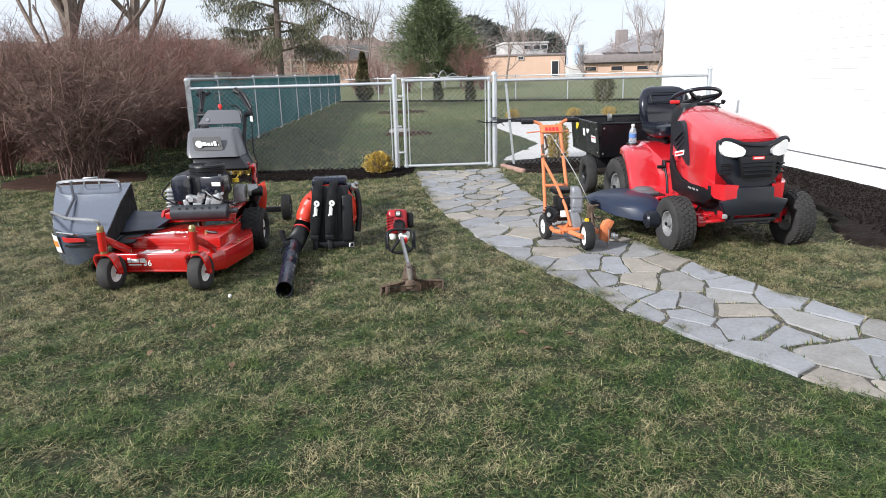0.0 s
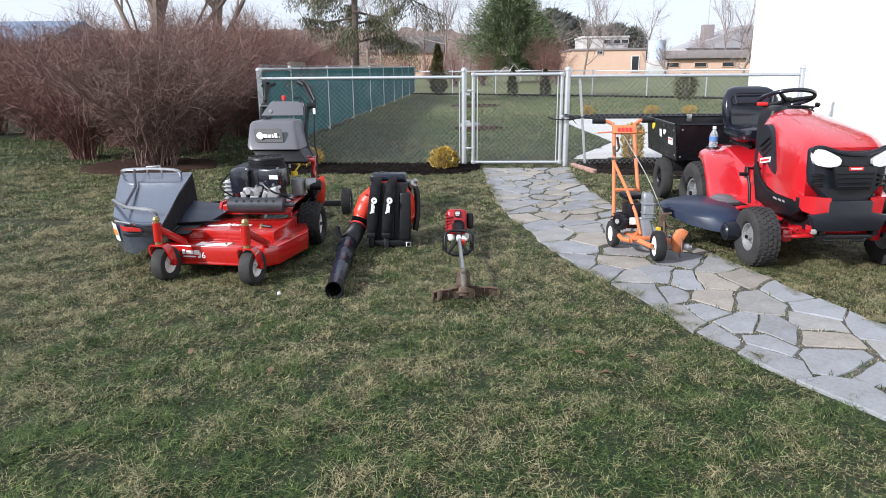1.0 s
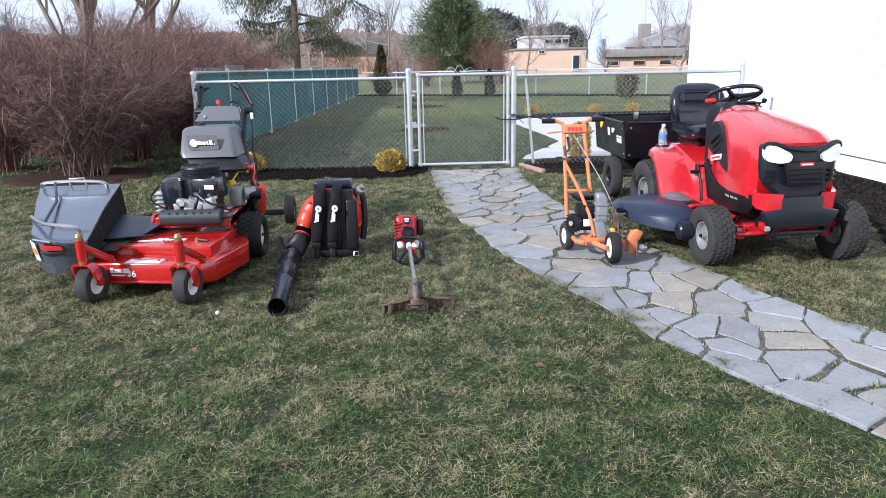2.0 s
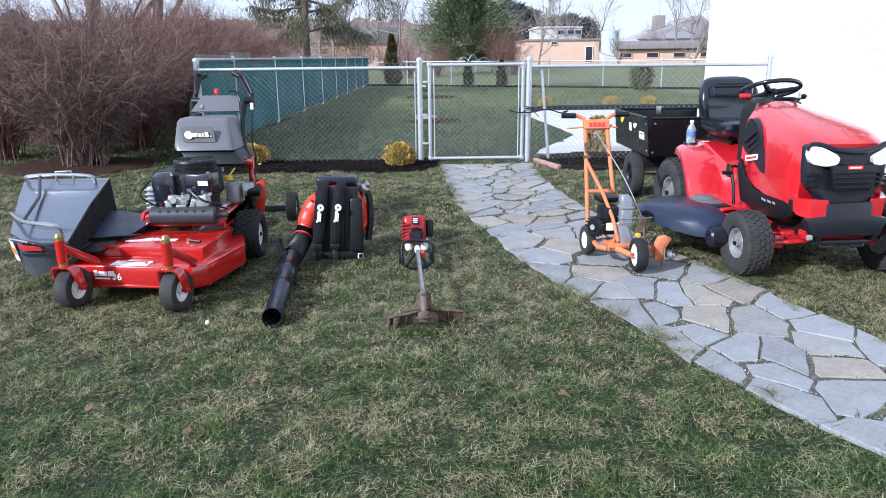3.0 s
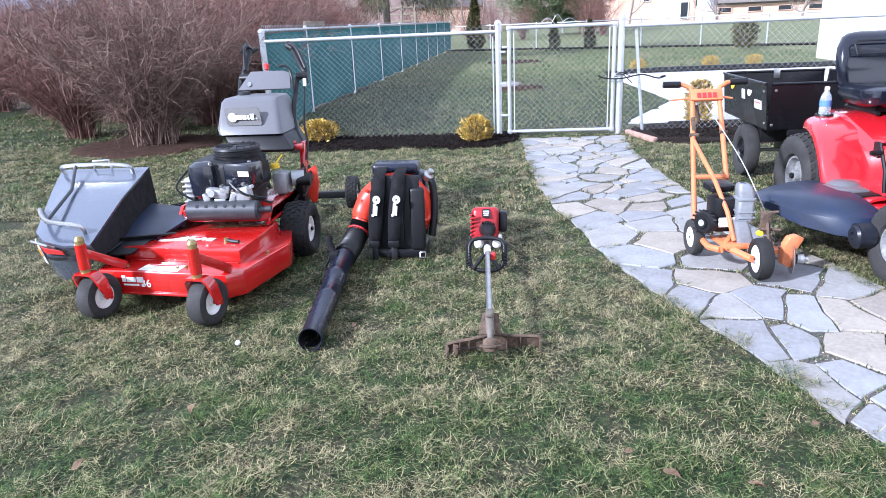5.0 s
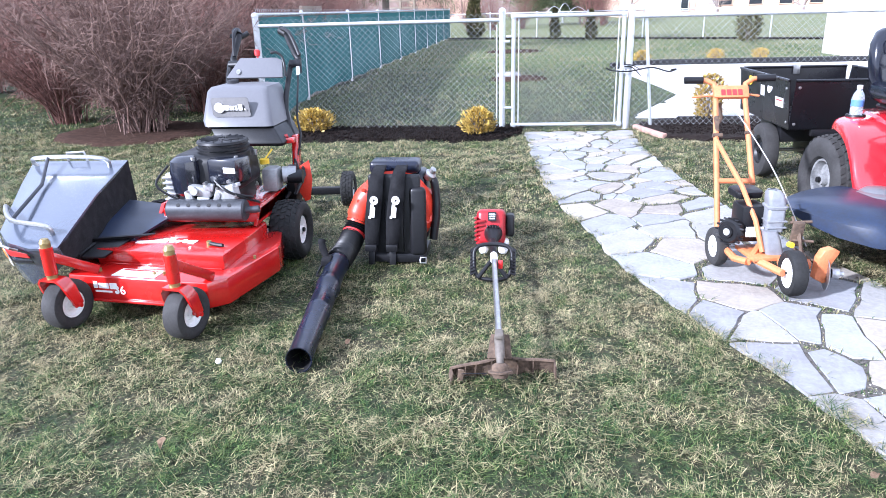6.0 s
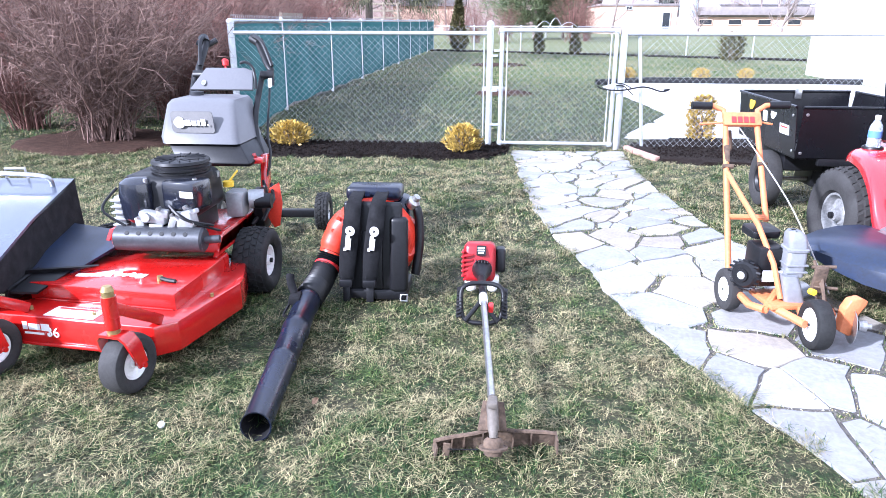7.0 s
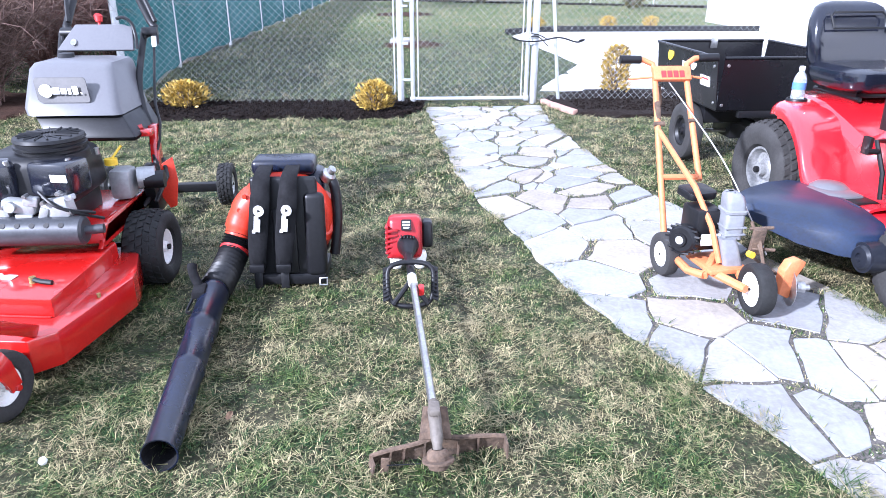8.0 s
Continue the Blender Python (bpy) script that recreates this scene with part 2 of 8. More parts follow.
SIDING = mat("white_siding", (0.86, 0.86, 0.85), (0.80, 0.80, 0.79), rough=0.55, scale=2, fine=30)
ROOF = mat("roof_shingle", (0.12, 0.115, 0.11), (0.07, 0.066, 0.064), rough=0.9, scale=10, fine=70, bump=0.4)
BARK = mat("grey_brown_bark", (0.20, 0.155, 0.125), (0.10, 0.075, 0.06), rough=0.9, scale=12, mixing=0.9, bump=0.5, bump_scale=50)
TWIG = mat("red_brown_twig", (0.255, 0.134, 0.108), (0.097, 0.051, 0.046), rough=0.85, scale=3, fine=30, mixing=0.8, per_island=0.8, spec=0.2)
TWIG_GREY = mat("grey_brown_twig", (0.24, 0.158, 0.130), (0.094, 0.062, 0.054), rough=0.85, scale=3, fine=30, mixing=0.8, per_island=0.8, spec=0.2)
TWIG_PALE = mat("pale_bare_twig", (0.30, 0.245, 0.22), (0.17, 0.135, 0.12), rough=0.85, scale=2, fine=20, mixing=0.8, per_island=0.7)
NEEDLE = mat("evergreen_needles", (0.155, 0.185, 0.085), (0.06, 0.085, 0.042), rough=0.7, scale=1.5, fine=14, mixing=0.8, per_island=0.9)
SPRUCE = mat("spruce_needles", (0.17, 0.16, 0.08), (0.07, 0.075, 0.045), rough=0.7, scale=1.5, fine=14, mixing=0.8, per_island=0.9)
ARBOR = mat("dark_arborvitae", (0.11, 0.095, 0.028), (0.04, 0.042, 0.015), rough=0.8, scale=5, fine=30, mixing=0.8, per_island=0.9)
GOLD_LEAF = mat("golden_foliage", (0.54, 0.37, 0.065), (0.22, 0.15, 0.035), rough=0.6, scale=9, fine=40, mixing=0.8, per_island=0.9)
GREEN_SCREEN = mat("green_screen_cloth", (0.006, 0.125, 0.13), (0.004, 0.08, 0.085), rough=0.8, scale=1.5, fine=50, mixing=0.7, bump=0.15, bump_scale=30)
# brick of the far buildings, lightened to carry the haze of distance
BRICK = mat("tan_brick", (0.66, 0.46, 0.345), (0.57, 0.385, 0.285), rough=0.9, scale=1.0, fine=12, mixing=0.8)
PALE_WALL = mat("pale_stucco", (0.56, 0.54, 0.52), (0.47, 0.45, 0.44), rough=0.9, scale=1.0)
# far roofs: a dark tone lifted by painted-in haze
DARK_ROOF = mat("dark_flat_roof", (0.27, 0.235, 0.23), (0.20, 0.175, 0.17), rough=0.9, scale=2)
TANK_BLUE = mat("pale_blue_tank_paint", (0.48, 0.55, 0.66), (0.40, 0.47, 0.58), rough=0.6, scale=1)
GLASS = mat("dark_window_glass", (0.03, 0.035, 0.04), (0.02, 0.022, 0.026), rough=0.08)
WOOD = mat("weathered_wood", (0.26, 0.21, 0.16), (0.16, 0.13, 0.10), rough=0.85, scale=7, bump=0.3)
EDGING = mat("pink_brick_edging", (0.42, 0.26, 0.21), (0.28, 0.17, 0.135), rough=0.9, scale=12, bump=0.3)
BLUE_SIDING = mat("blue_grey_siding", (0.20, 0.26, 0.36), (0.15, 0.20, 0.28), rough=0.7, scale=2)
BOTTLE = mat("clear_bottle_plastic", (0.80, 0.86, 0.92), (0.74, 0.82, 0.90), rough=0.12, glass=0.75)
LABEL_BLUE = mat("blue_label", (0.10, 0.22, 0.50), (0.08, 0.17, 0.40), rough=0.5)
LEAF_DRY = mat("dry_leaf", (0.34, 0.235, 0.15), (0.19, 0.12, 0.075), rough=0.8, per_object=0.5)
# soil and thatch under the blades, darkened to paint in the shade between them
LAWN = lawn_mat("lawn_soil_with_gap_shade", ((0.012, 0.022, 0.007), (0.026, 0.039, 0.012)), (0.046, 0.044, 0.022), 0.50, True)
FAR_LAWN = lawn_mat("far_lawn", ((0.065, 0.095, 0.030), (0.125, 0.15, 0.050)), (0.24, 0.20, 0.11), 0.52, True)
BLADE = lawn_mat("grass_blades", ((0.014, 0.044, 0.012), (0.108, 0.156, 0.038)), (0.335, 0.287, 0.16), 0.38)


# ---- building blocks ----
def merge(bm, other):
    """Adds the geometry of other to bm."""
    me = bpy.data.meshes.new("scratch")
    other.to_mesh(me)
    other.free()
    bm.from_mesh(me)
    bpy.data.meshes.remove(me)
    return bm


def box(bm, c, s, rot=(0, 0, 0), bevel=0.0, seg=2, taper=None):
    """A box with rounded edges: centre, size, turn in degrees; taper: (x, y) scale of its top."""
    o = bmesh.new()
    bmesh.ops.create_cube(o, size=1)
    for v in o.verts:
        if taper and v.co.z > 0:
            v.co.x *= taper[0]
            v.co.y *= taper[1]
        v.co = Vector((v.co.x * s[0], v.co.y * s[1], v.co.z * s[2]))
    if bevel:
        bmesh.ops.bevel(o, geom=list(o.edges), offset=bevel, segments=seg, affect="EDGES", profile=0.5)
    o.transform(pose(*c, *rot))
    return merge(bm, o)


def prism(bm, pts, depth, m, bevel=0.0, seg=2):
    """An outline in the plane xy, extruded along z from -depth/2 to depth/2, then placed by m."""
    o = bmesh.new()
    lo = [o.verts.new((x, y, -depth / 2)) for x, y in pts]
    hi = [o.verts.new((x, y, depth / 2)) for x, y in pts]
    n = len(pts)
    o.faces.new(lo[::-1])
    o.faces.new(hi)
    for k in range(n):
        o.faces.new((lo[k], lo[(k + 1) % n], hi[(k + 1) % n], hi[k]))
    bmesh.ops.recalc_face_normals(o, faces=list(o.faces))
    if bevel:
        bmesh.ops.bevel(o, geom=list(o.edges), offset=bevel, segments=seg, affect="EDGES", profile=0.5)
    o.transform(m)
    return merge(bm, o)


# outlines in the plane yz, extruded along x, and in xz, extruded along y
SIDE = Matrix(((0, 0, 1, 0), (1, 0, 0, 0), (0, 1, 0, 0), (0, 0, 0, 1)))
FRONT = Matrix(((1, 0, 0, 0), (0, 0, -1, 0), (0, 1, 0, 0), (0, 0, 0, 1)))


def ring_frame(d):
    d = d.normalized()
    a = Vector((0, 0, 1)) if abs(d.z) < 0.9 else Vector((1, 0, 0))
    u = d.cross(a).normalized()
    return u, d.cross(u).normalized()


def cyl(bm, a, b, r0, r1=None, seg=14, caps=True):
    a, b = Vector(a), Vector(b)
    r1 = r0 if r1 is None else r1
    u, w = ring_frame(b - a)
    rings = []
    for p, r in ((a, r0), (b, r1)):
        rings.append([bm.verts.new(p + (u * math.cos(t) + w * math.sin(t)) * r) for t in (2 * math.pi * k / seg for k in range(seg))])
    for k in range(seg):
        bm.faces.new((rings[0][k], rings[0][(k + 1) % seg], rings[1][(k + 1) % seg], rings[1][k]))
    if caps:
        bm.faces.new(rings[0][::-1])
        bm.faces.new(rings[1])
    return bm


def smooth_line(pts, n=6):
    """Points on a smooth curve through pts."""
    p = [Vector(q) for q in pts]
    if len(p) < 3:
        return p
    out = []
    for k in range(len(p) - 1):
        a, b, c, e = p[max(k - 1, 0)], p[k], p[k + 1], p[min(k + 2, len(p) - 1)]
        for j in range(n):
            t = j / n
            out.append(0.5 * (2 * b + (c - a) * t + (2 * a - 5 * b + 4 * c - e) * t * t + (3 * b - a - 3 * c + e) * t ** 3))
    return out + [p[-1]]


def tube(bm, pts, r, seg=10, smooth=0, closed=False, caps=True):
    """A pipe along pts; r is one radius or one for each point."""
    pts = smooth_line(pts, smooth) if smooth else [Vector(p) for p in pts]
    n = len(pts)
    rs = r if isinstance(r, (list, tuple)) else [r] * n
    if len(rs) != n:
        rs = [rs[min(len(rs) - 1, int(k * (len(rs) - 1) / max(1, n - 1) + 0.5))] for k in range(n)]
    rings, u = [], None
    for k in range(n):
        if closed:
            dr = pts[(k + 1) % n] - pts[k - 1]
        else:
            dr = pts[min(k + 1, n - 1)] - pts[max(k - 1, 0)]
        dr.normalize()
        if u is None:
            u, w = ring_frame(dr)
        else:
            u = (u - dr * u.dot(dr)).normalized()
            w = dr.cross(u)
        rings.append([bm.verts.new(pts[k] + (u * math.cos(t) + w * math.sin(t)) * rs[k]) for t in (2 * math.pi * j / seg for j in range(seg))])
    for k in range(n if closed else n - 1):
        a, b = rings[k], rings[(k + 1) % n]
        for j in range(seg):
            bm.faces.new((a[j], a[(j + 1) % seg], b[(j + 1) % seg], b[j]))
    if caps and not closed:
        bm.faces.new(rings[0][::-1])
        bm.faces.new(rings[-1])
    return bm


def lathe(bm, centre, axis, profile, seg=28):
    """Turned form: profile of (distance along the axis, radius)."""
    c, ax = Vector(centre), Vector(axis).normalized()
    u, w = ring_frame(ax)
    rings = []
    for h, r in profile:
        if r < 1e-5:
            rings.append([bm.verts.new(c + ax * h)])
        else:
            rings.append([bm.verts.new(c + ax * h + (u * math.cos(t) + w * math.sin(t)) * r) for t in (2 * math.pi * j / seg for j in range(seg))])
    for a, b in zip(rings, rings[1:]):
        for j in range(seg):
            q = (a[j % len(a)], a[(j + 1) % len(a)], b[(j + 1) % len(b)], b[j % len(b)])
            q = list(dict.fromkeys(q))
            if len(q) > 2:
                bm.faces.new(q)
    return bm


def loft(bm, rings, caps=True):
    """Skin over rings of equally many points."""
    vs = [[bm.verts.new(p) for p in ring] for ring in rings]
    n = len(vs[0])
    for a, b in zip(vs, vs[1:]):
        for j in range(n):
            bm.faces.new((a[j], a[(j + 1) % n], b[(j + 1) % n], b[j]))
    if caps:
        bm.faces.new(vs[0][::-1])
        bm.faces.new(vs[-1])
    return bm


def rounded(w, h, r, n=4, cx=0.0, cy=0.0):
    """Outline of a rounded rectangle, counter-clockwise."""
    out = []
    for sx, sy, a0 in ((1, 1, 0), (-1, 1, 90), (-1, -1, 180), (1, -1, 270)):
        for k in range(n + 1):
            a = radians(a0 + 90 * k / n)
            out.append((cx + sx * (w / 2 - r) + r * math.cos(a), cy + sy * (h / 2 - r) + r * math.sin(a)))
    return out


def finish(name, bm, material, angle=38):
    bmesh.ops.recalc_face_normals(bm, faces=list(bm.faces))
    me = bpy.data.meshes.new(name)
    bm.to_mesh(me)
    bm.free()
    me.materials.append(material)
    me.shade_smooth()
    me.set_sharp_from_angle(angle=radians(angle))
    return me


def part(name, bm, material, parent, label=""):
    """One mesh under a thing or under a part."""
    ob = new(name, finish(name, bm, material))
    ob.parent = parent
    return tagged(ob, label)


def thing(name, m, label, category, group="", kind=""):
    ob = new(name)
    ob.empty_display_size = 0.1
    ob.matrix_world = m
    return tagged(ob, label, category, group, kind)


def solid(name, bm, material, label, category, group="", kind=""):
    return tagged(new(name, finish(name, bm, material)), label, category, group, kind)


def B():
    return bmesh.new()


def inside(px, py, poly):
    """Which of the points lie within the outline."""
    res = np.zeros(px.shape, bool)
    n = len(poly)
    for k in range(n):
        (x0, y0), (x1, y1) = poly[k], poly[(k + 1) % n]
        if y0 == y1:
            continue
        cross = ((y0 > py) != (y1 > py)) & (px < (x1 - x0) * (py - y0) / (y1 - y0) + x0)
        res ^= cross
    return res

# ---- the yard ----
PATH_LEFT = [(0.26, 9.78), (0.29, 9.2), (0.33, 8.2), (0.38, 7.45), (0.46, 6.85), (0.60, 6.3), (0.67, 5.9), (0.78, 5.45), (0.94, 5.0), (1.06, 4.70), (1.17, 4.38), (1.27, 4.0), (1.40, 3.74), (1.52, 3.5), (1.70, 3.2), (2.2, 2.5), (3.2, 1.45), (4.6, 0.3)]
PATH_RIGHT = [(1.37, 9.85), (1.34, 9.1), (1.36, 8.4), (1.42, 7.6), (1.52, 6.9), (1.71, 5.95), (1.88, 5.3), (2.02, 4.8), (2.20, 4.24), (2.50, 3.65), (2.95, 3.05), (3.6, 2.4), (4.4, 1.75), (5.0, 1.35)]
PATH_AREA = PATH_LEFT + PATH_RIGHT[::-1]
BED_LEFT = [(0.24, 9.98), (0.2, 9.55), (0.0, 9.3), (-0.5, 9.22), (-1.1, 9.3), (-1.75, 9.24), (-2.5, 9.35), (-2.9, 9.7), (-2.75, 10.15), (-1.0, 10.12), (0.1, 10.14)]
BED_RIGHT = [(1.44, 10.2), (1.47, 9.75), (1.62, 9.3), (1.95, 9.18), (2.6, 9.15), (3.5, 8.6), (4.05, 7.5), (3.75, 6.3), (3.45, 5.65), (3.30, 5.25), (3.45, 4.95), (3.9, 4.7), (5.02, 4.5), (5.02, 10.6), (2.2, 10.75), (1.7, 10.45)]
BED_HEDGE = [(-5.3, 10.0), (-5.0, 9.45), (-4.3, 9.1), (-3.7, 9.3), (-3.35, 9.9), (-3.6, 10.6), (-4.4, 10.95), (-5.1, 10.6)]
WALK_AREA = [(1.46, 10.75), (2.53, 13.1), (2.35, 15.3), (2.2, 18.0), (3.4, 18.75), (8.02, 18.6), (8.02, 12.2), (5.02, 12.2), (5.02, 10.4), (2.2, 10.55)]


def gz(x, y):
    """Gentle unevenness of the lawn."""
    return 0.003 * (np.sin(x * 2.1 + 1.3) * np.cos(y * 1.7) + np.sin(x * 0.9 - y * 1.3))


def ground():
    xs = np.unique(np.concatenate([[-1500, -500, -200, -90, -50, -30, -20, -14], np.arange(-10, 8.01, 0.25), [10, 14, 20, 30, 50, 90, 200, 500, 1500]]))
    ys = np.unique(np.concatenate([[-800, -200, -60, -25, -12], np.arange(-6, 14.01, 0.25), [16, 19, 23, 28, 34, 42, 55, 75, 110, 200, 500, 1500]]))
    gx, gy = np.meshgrid(xs, ys)
    near = (np.abs(gx) < 12) & (gy < 16) & (gy > -8)
    z = np.where(near, gz(gx, gy), -0.004)
    v = np.stack([gx, gy, z], -1).reshape(-1, 3)
    nx, ny = len(xs), len(ys)
    f = [(j * nx + i, j * nx + i + 1, (j + 1) * nx + i + 1, (j + 1) * nx + i) for j in range(ny - 1) for i in range(nx - 1)]
    me = bpy.data.meshes.new("ground")
    me.from_pydata(v.tolist(), [], f)
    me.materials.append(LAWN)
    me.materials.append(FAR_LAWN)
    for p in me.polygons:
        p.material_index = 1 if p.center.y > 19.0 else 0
    me.shade_smooth()
    tagged(new("ground", me), "level spring lawn of green and straw patches", "lawn", kind="structure")


def sheet(name, outline, z0, z1, material, label, category, step=0.12, rough=0.006, seed=0):
    """A low mound over an outline: flat grid cut to it, uneven on top, sides down to the ground."""
    bm = bmesh.new()
    vs = [bm.verts.new((x, y, z1)) for x, y in outline]
    f = bm.faces.new(vs)
    xs, ys = [p[0] for p in outline], [p[1] for p in outline]
    for lo, hi, ax in ((min(xs), max(xs), 0), (min(ys), max(ys), 1)):
        k = lo + step
        while k < hi:
            n = Vector((1, 0, 0)) if ax == 0 else Vector((0, 1, 0))
            bmesh.ops.bisect_plane(bm, geom=list(bm.verts) + list(bm.edges) + list(bm.faces), plane_co=n * k, plane_no=n)
            k += step
    edge = [v for v in bm.verts if any(len(e.link_faces) == 1 for e in v.link_edges)]
    es = set(edge)
    for v in bm.verts:
        if v in es:
            v.co.z = z0
        else:
            v.co.z = z1 + rough * noise.noise(Vector((v.co.x * 5, v.co.y * 5, seed))) + rough * 0.7 * noise.noise(Vector((v.co.x * 13, v.co.y * 13, seed)))
    return solid(name, bm, material, label, category, kind="structure")


def chips(name, outline, count, material, label, z, size, parent=None, seed=1):
    """Loose bark chips over an outline."""
    rng = np.random.default_rng(seed)
    xs, ys = [p[0] for p in outline], [p[1] for p in outline]
    px, py = rng.uniform(min(xs), max(xs), count * 3), rng.uniform(min(ys), max(ys), count * 3)
    ok = np.nonzero(inside(px, py, outline))[0][:count]
    v, f = [], []
    for k in ok:
        c = Vector((px[k], py[k], z + rng.uniform(0, 0.015)))
        rot = Euler((rng.uniform(-0.7, 0.7), rng.uniform(-0.7, 0.7), rng.uniform(0, 6.3))).to_matrix()
        a, b_, h = rng.uniform(*size), rng.uniform(*size) * 0.4, 0.006
        n = len(v)
        for sx, sy, sz in ((-1, -1, -1), (1, -1, -1), (1, 1, -1), (-1, 1, -1), (-0.8, -0.7, 1), (0.9, -0.8, 1), (0.7, 0.9, 1), (-0.9, 0.7, 1)):
            v.append(c + rot @ Vector((sx * a, sy * b_, sz * h)))
        f += [(n + 4, n + 5, n + 6, n + 7), (n, n + 1, n + 5, n + 4), (n + 1, n + 2, n + 6, n + 5), (n + 2, n + 3, n + 7, n + 6), (n + 3, n, n + 4, n + 7)]
    me = bpy.data.meshes.new(name)
    me.from_pydata([tuple(q) for q in v], [], f)
    me.materials.append(material)
    ob = new(name, me)
    ob.parent = parent
    return tagged(ob, label, "" if parent else "mulch", kind="stuff")


ground()
bed_left = sheet("mulch_bed", BED_LEFT, -0.01, 0.04, MULCH, "dark brown mulch bed along the chain-link fence", "mulch bed", seed=3)
bed_right = sheet("mulch_bed", BED_RIGHT, -0.01, 0.04, MULCH, "dark mulch bed along the white house wall", "mulch bed", seed=5)
sheet("mulch_ring", BED_HEDGE, -0.01, 0.03, BROWN_MULCH, "worn reddish brown mulch under the bare shrub", "mulch bed", seed=7)
patio = sheet("patio", WALK_AREA, -0.01, 0.03, CONCRETE, "pale concrete walk and patio behind the fence", "patio", step=0.6, rough=0.0)


edge_strip = B()
for (x0, y0), (x1, y1) in zip(WALK_AREA[3:5], WALK_AREA[4:6]):
    box(edge_strip, ((x0 + x1) / 2, (y0 + y1) / 2 + 0.05, 0.05), (math.hypot(x1 - x0, y1 - y0), 0.07, 0.13), rot=(0, 0, math.degrees(math.atan2(y1 - y0, x1 - x0))), bevel=0.01)
solid("patio_edging", edge_strip, BLACK, "low black plastic edging along the patio", "edging", kind="structure")


# ---- chain-link fences ----
def wires(bm, w, h, step, r, z0=0.03):
    """Diamond mesh of crossing wires over w x h in the plane xz."""
    for sgn in (1, -1):
        c = -h
        while c < w:
            x0, x1, y0, y1 = c, c + h, 0.0, h
            if x0 < 0:
                y0, x0 = -c, 0.0
            if x1 > w:
                y1, x1 = h - (x1 - w), w
            if x1 - x0 > 0.02:
                a, b_ = (Vector((x0, 0.0015 * sgn, z0 + y0)), Vector((x1, 0.0015 * sgn, z0 + y1)))
                if sgn < 0:
                    a.x, b_.x = w - a.x, w - b_.x
                cyl(bm, a, b_, r, seg=3, caps=False)
            c += step
    return bm


def fence_post(parent, x, y, h, r=0.03, name="post"):
    bm = B()
    cyl(bm, (x, y, -0.05), (x, y, h - 0.03), r, seg=14)
    lathe(bm, (x, y, h - 0.035), (0, 0, 1), [(0, r * 1.18), (0.02, r * 1.2), (0.03, r * 1.05), (0.045, r * 0.6), (0.05, 0)], 14)
    return part(name, bm, GALV, parent)


def bay(parent, a, b_, h, step=0.066, r=0.0014, rail=0.021):
    """Mesh and top rail from a to b."""
    a, b_ = Vector((*a, 0)), Vector((*b_, 0))
    dr = b_ - a
    rl = part("top_rail", cyl(B(), a + Vector((0, 0, h)), b_ + Vector((0, 0, h)), rail, seg=10), GALV, parent)
    bm = wires(B(), dr.length, h + 0.035, step, r)
    bm.transform(Matrix.Translation(a) @ Matrix.Rotation(math.atan2(dr.y, dr.x), 4, "Z"))
    part("wire_mesh", bm, WIRE, parent)
    return rl


fence = thing("chain_link_fence", pose(0, 10, 0), "galvanised chain-link fence with capped posts along mulch beds", "fence", kind="structure")
for x, h, r in ((-2.71, 1.30, 0.035), (-0.0, 1.28, 0.033), (1.345, 1.28, 0.036), (4.31, 1.28, 0.033)):
    fence_post(fence, x, 0, h, r)
bay(fence, (-2.71, 0), (-0.0, 0), 1.17)
bay(fence, (1.345, 0), (4.31, 0), 1.17)
part("brace_post", cyl(B(), (1.50, 0.03, 1.17), (1.62, 0.03, 0.0), 0.017, seg=10), GALV, fence, "thin leaning steel brace post")
for z in (0.25, 0.6, 0.95):
    part("clamp", box(B(), (0.035, 0, z), (0.09, 0.055, 0.022), bevel=0.004), GALV, fence)
bm = B()
tube(bm, [(-0.06, 0.01, 0.05), (-0.06, 0.01, 1.12)], 0.008, seg=6)
part("tension_bar", bm, GALV, fence)

gate = thing("fence_gate", pose(0.10, 9.985, 0), "closed galvanised chain-link walk gate with a fork latch", "gate", kind="structure")
GW, GT, GB = 1.17, 1.20, 0.06
bm = B()
tube(bm, [(0.02, 0, GB), (0.02, 0, GT)], 0.021, seg=12)
part("hinge_stile", bm, GALV, gate)
bm = B()
tube(bm, [(GW, 0, GB), (GW, 0, GT)], 0.021, seg=12)
part("latch_stile", bm, GALV, gate)
for z in (GB, GT):
    part("gate_rail", cyl(B(), (0.02, 0, z), (GW, 0, z), 0.02, seg=12), GALV, gate)
for x in (0.075, GW - 0.05):
    part("tension_bar", cyl(B(), (x, 0.012, GB), (x, 0.012, GT), 0.007, seg=6), GALV, gate)
bm = wires(B(), GW - 0.02, GT - GB + 0.03, 0.066, 0.0014, z0=GB)
bm.transform(Matrix.Translation((0.02, 0.01, 0)))
part("wire_mesh", bm, WIRE, gate)
for x in (0.02, GW):
    for z in (GB, GT):
        part("corner_fitting", box(B(), (x, 0, z), (0.055, 0.05, 0.055), bevel=0.012), GALV, gate)
for z in (0.25, 1.0):
    part("hinge", box(B(), (-0.02, 0, z), (0.075, 0.05, 0.022), bevel=0.006), GALV, gate)
latch = part("latch", box(B(), (GW + 0.05, 0, 0.66), (0.10, 0.05, 0.035), bevel=0.006), GALV, gate, "steel fork latch")
bm = B()
for s in (1, -1):
    tube(bm, [(GW + 0.02, -0.03, 0.68 + 0.012 * s), (GW + 0.10, -0.035, 0.67 + 0.01 * s), (GW + 0.2, -0.03, 0.60 + 0.03 * s)], 0.006, seg=6, smooth=4)
part("fork", bm, BLACK, latch)
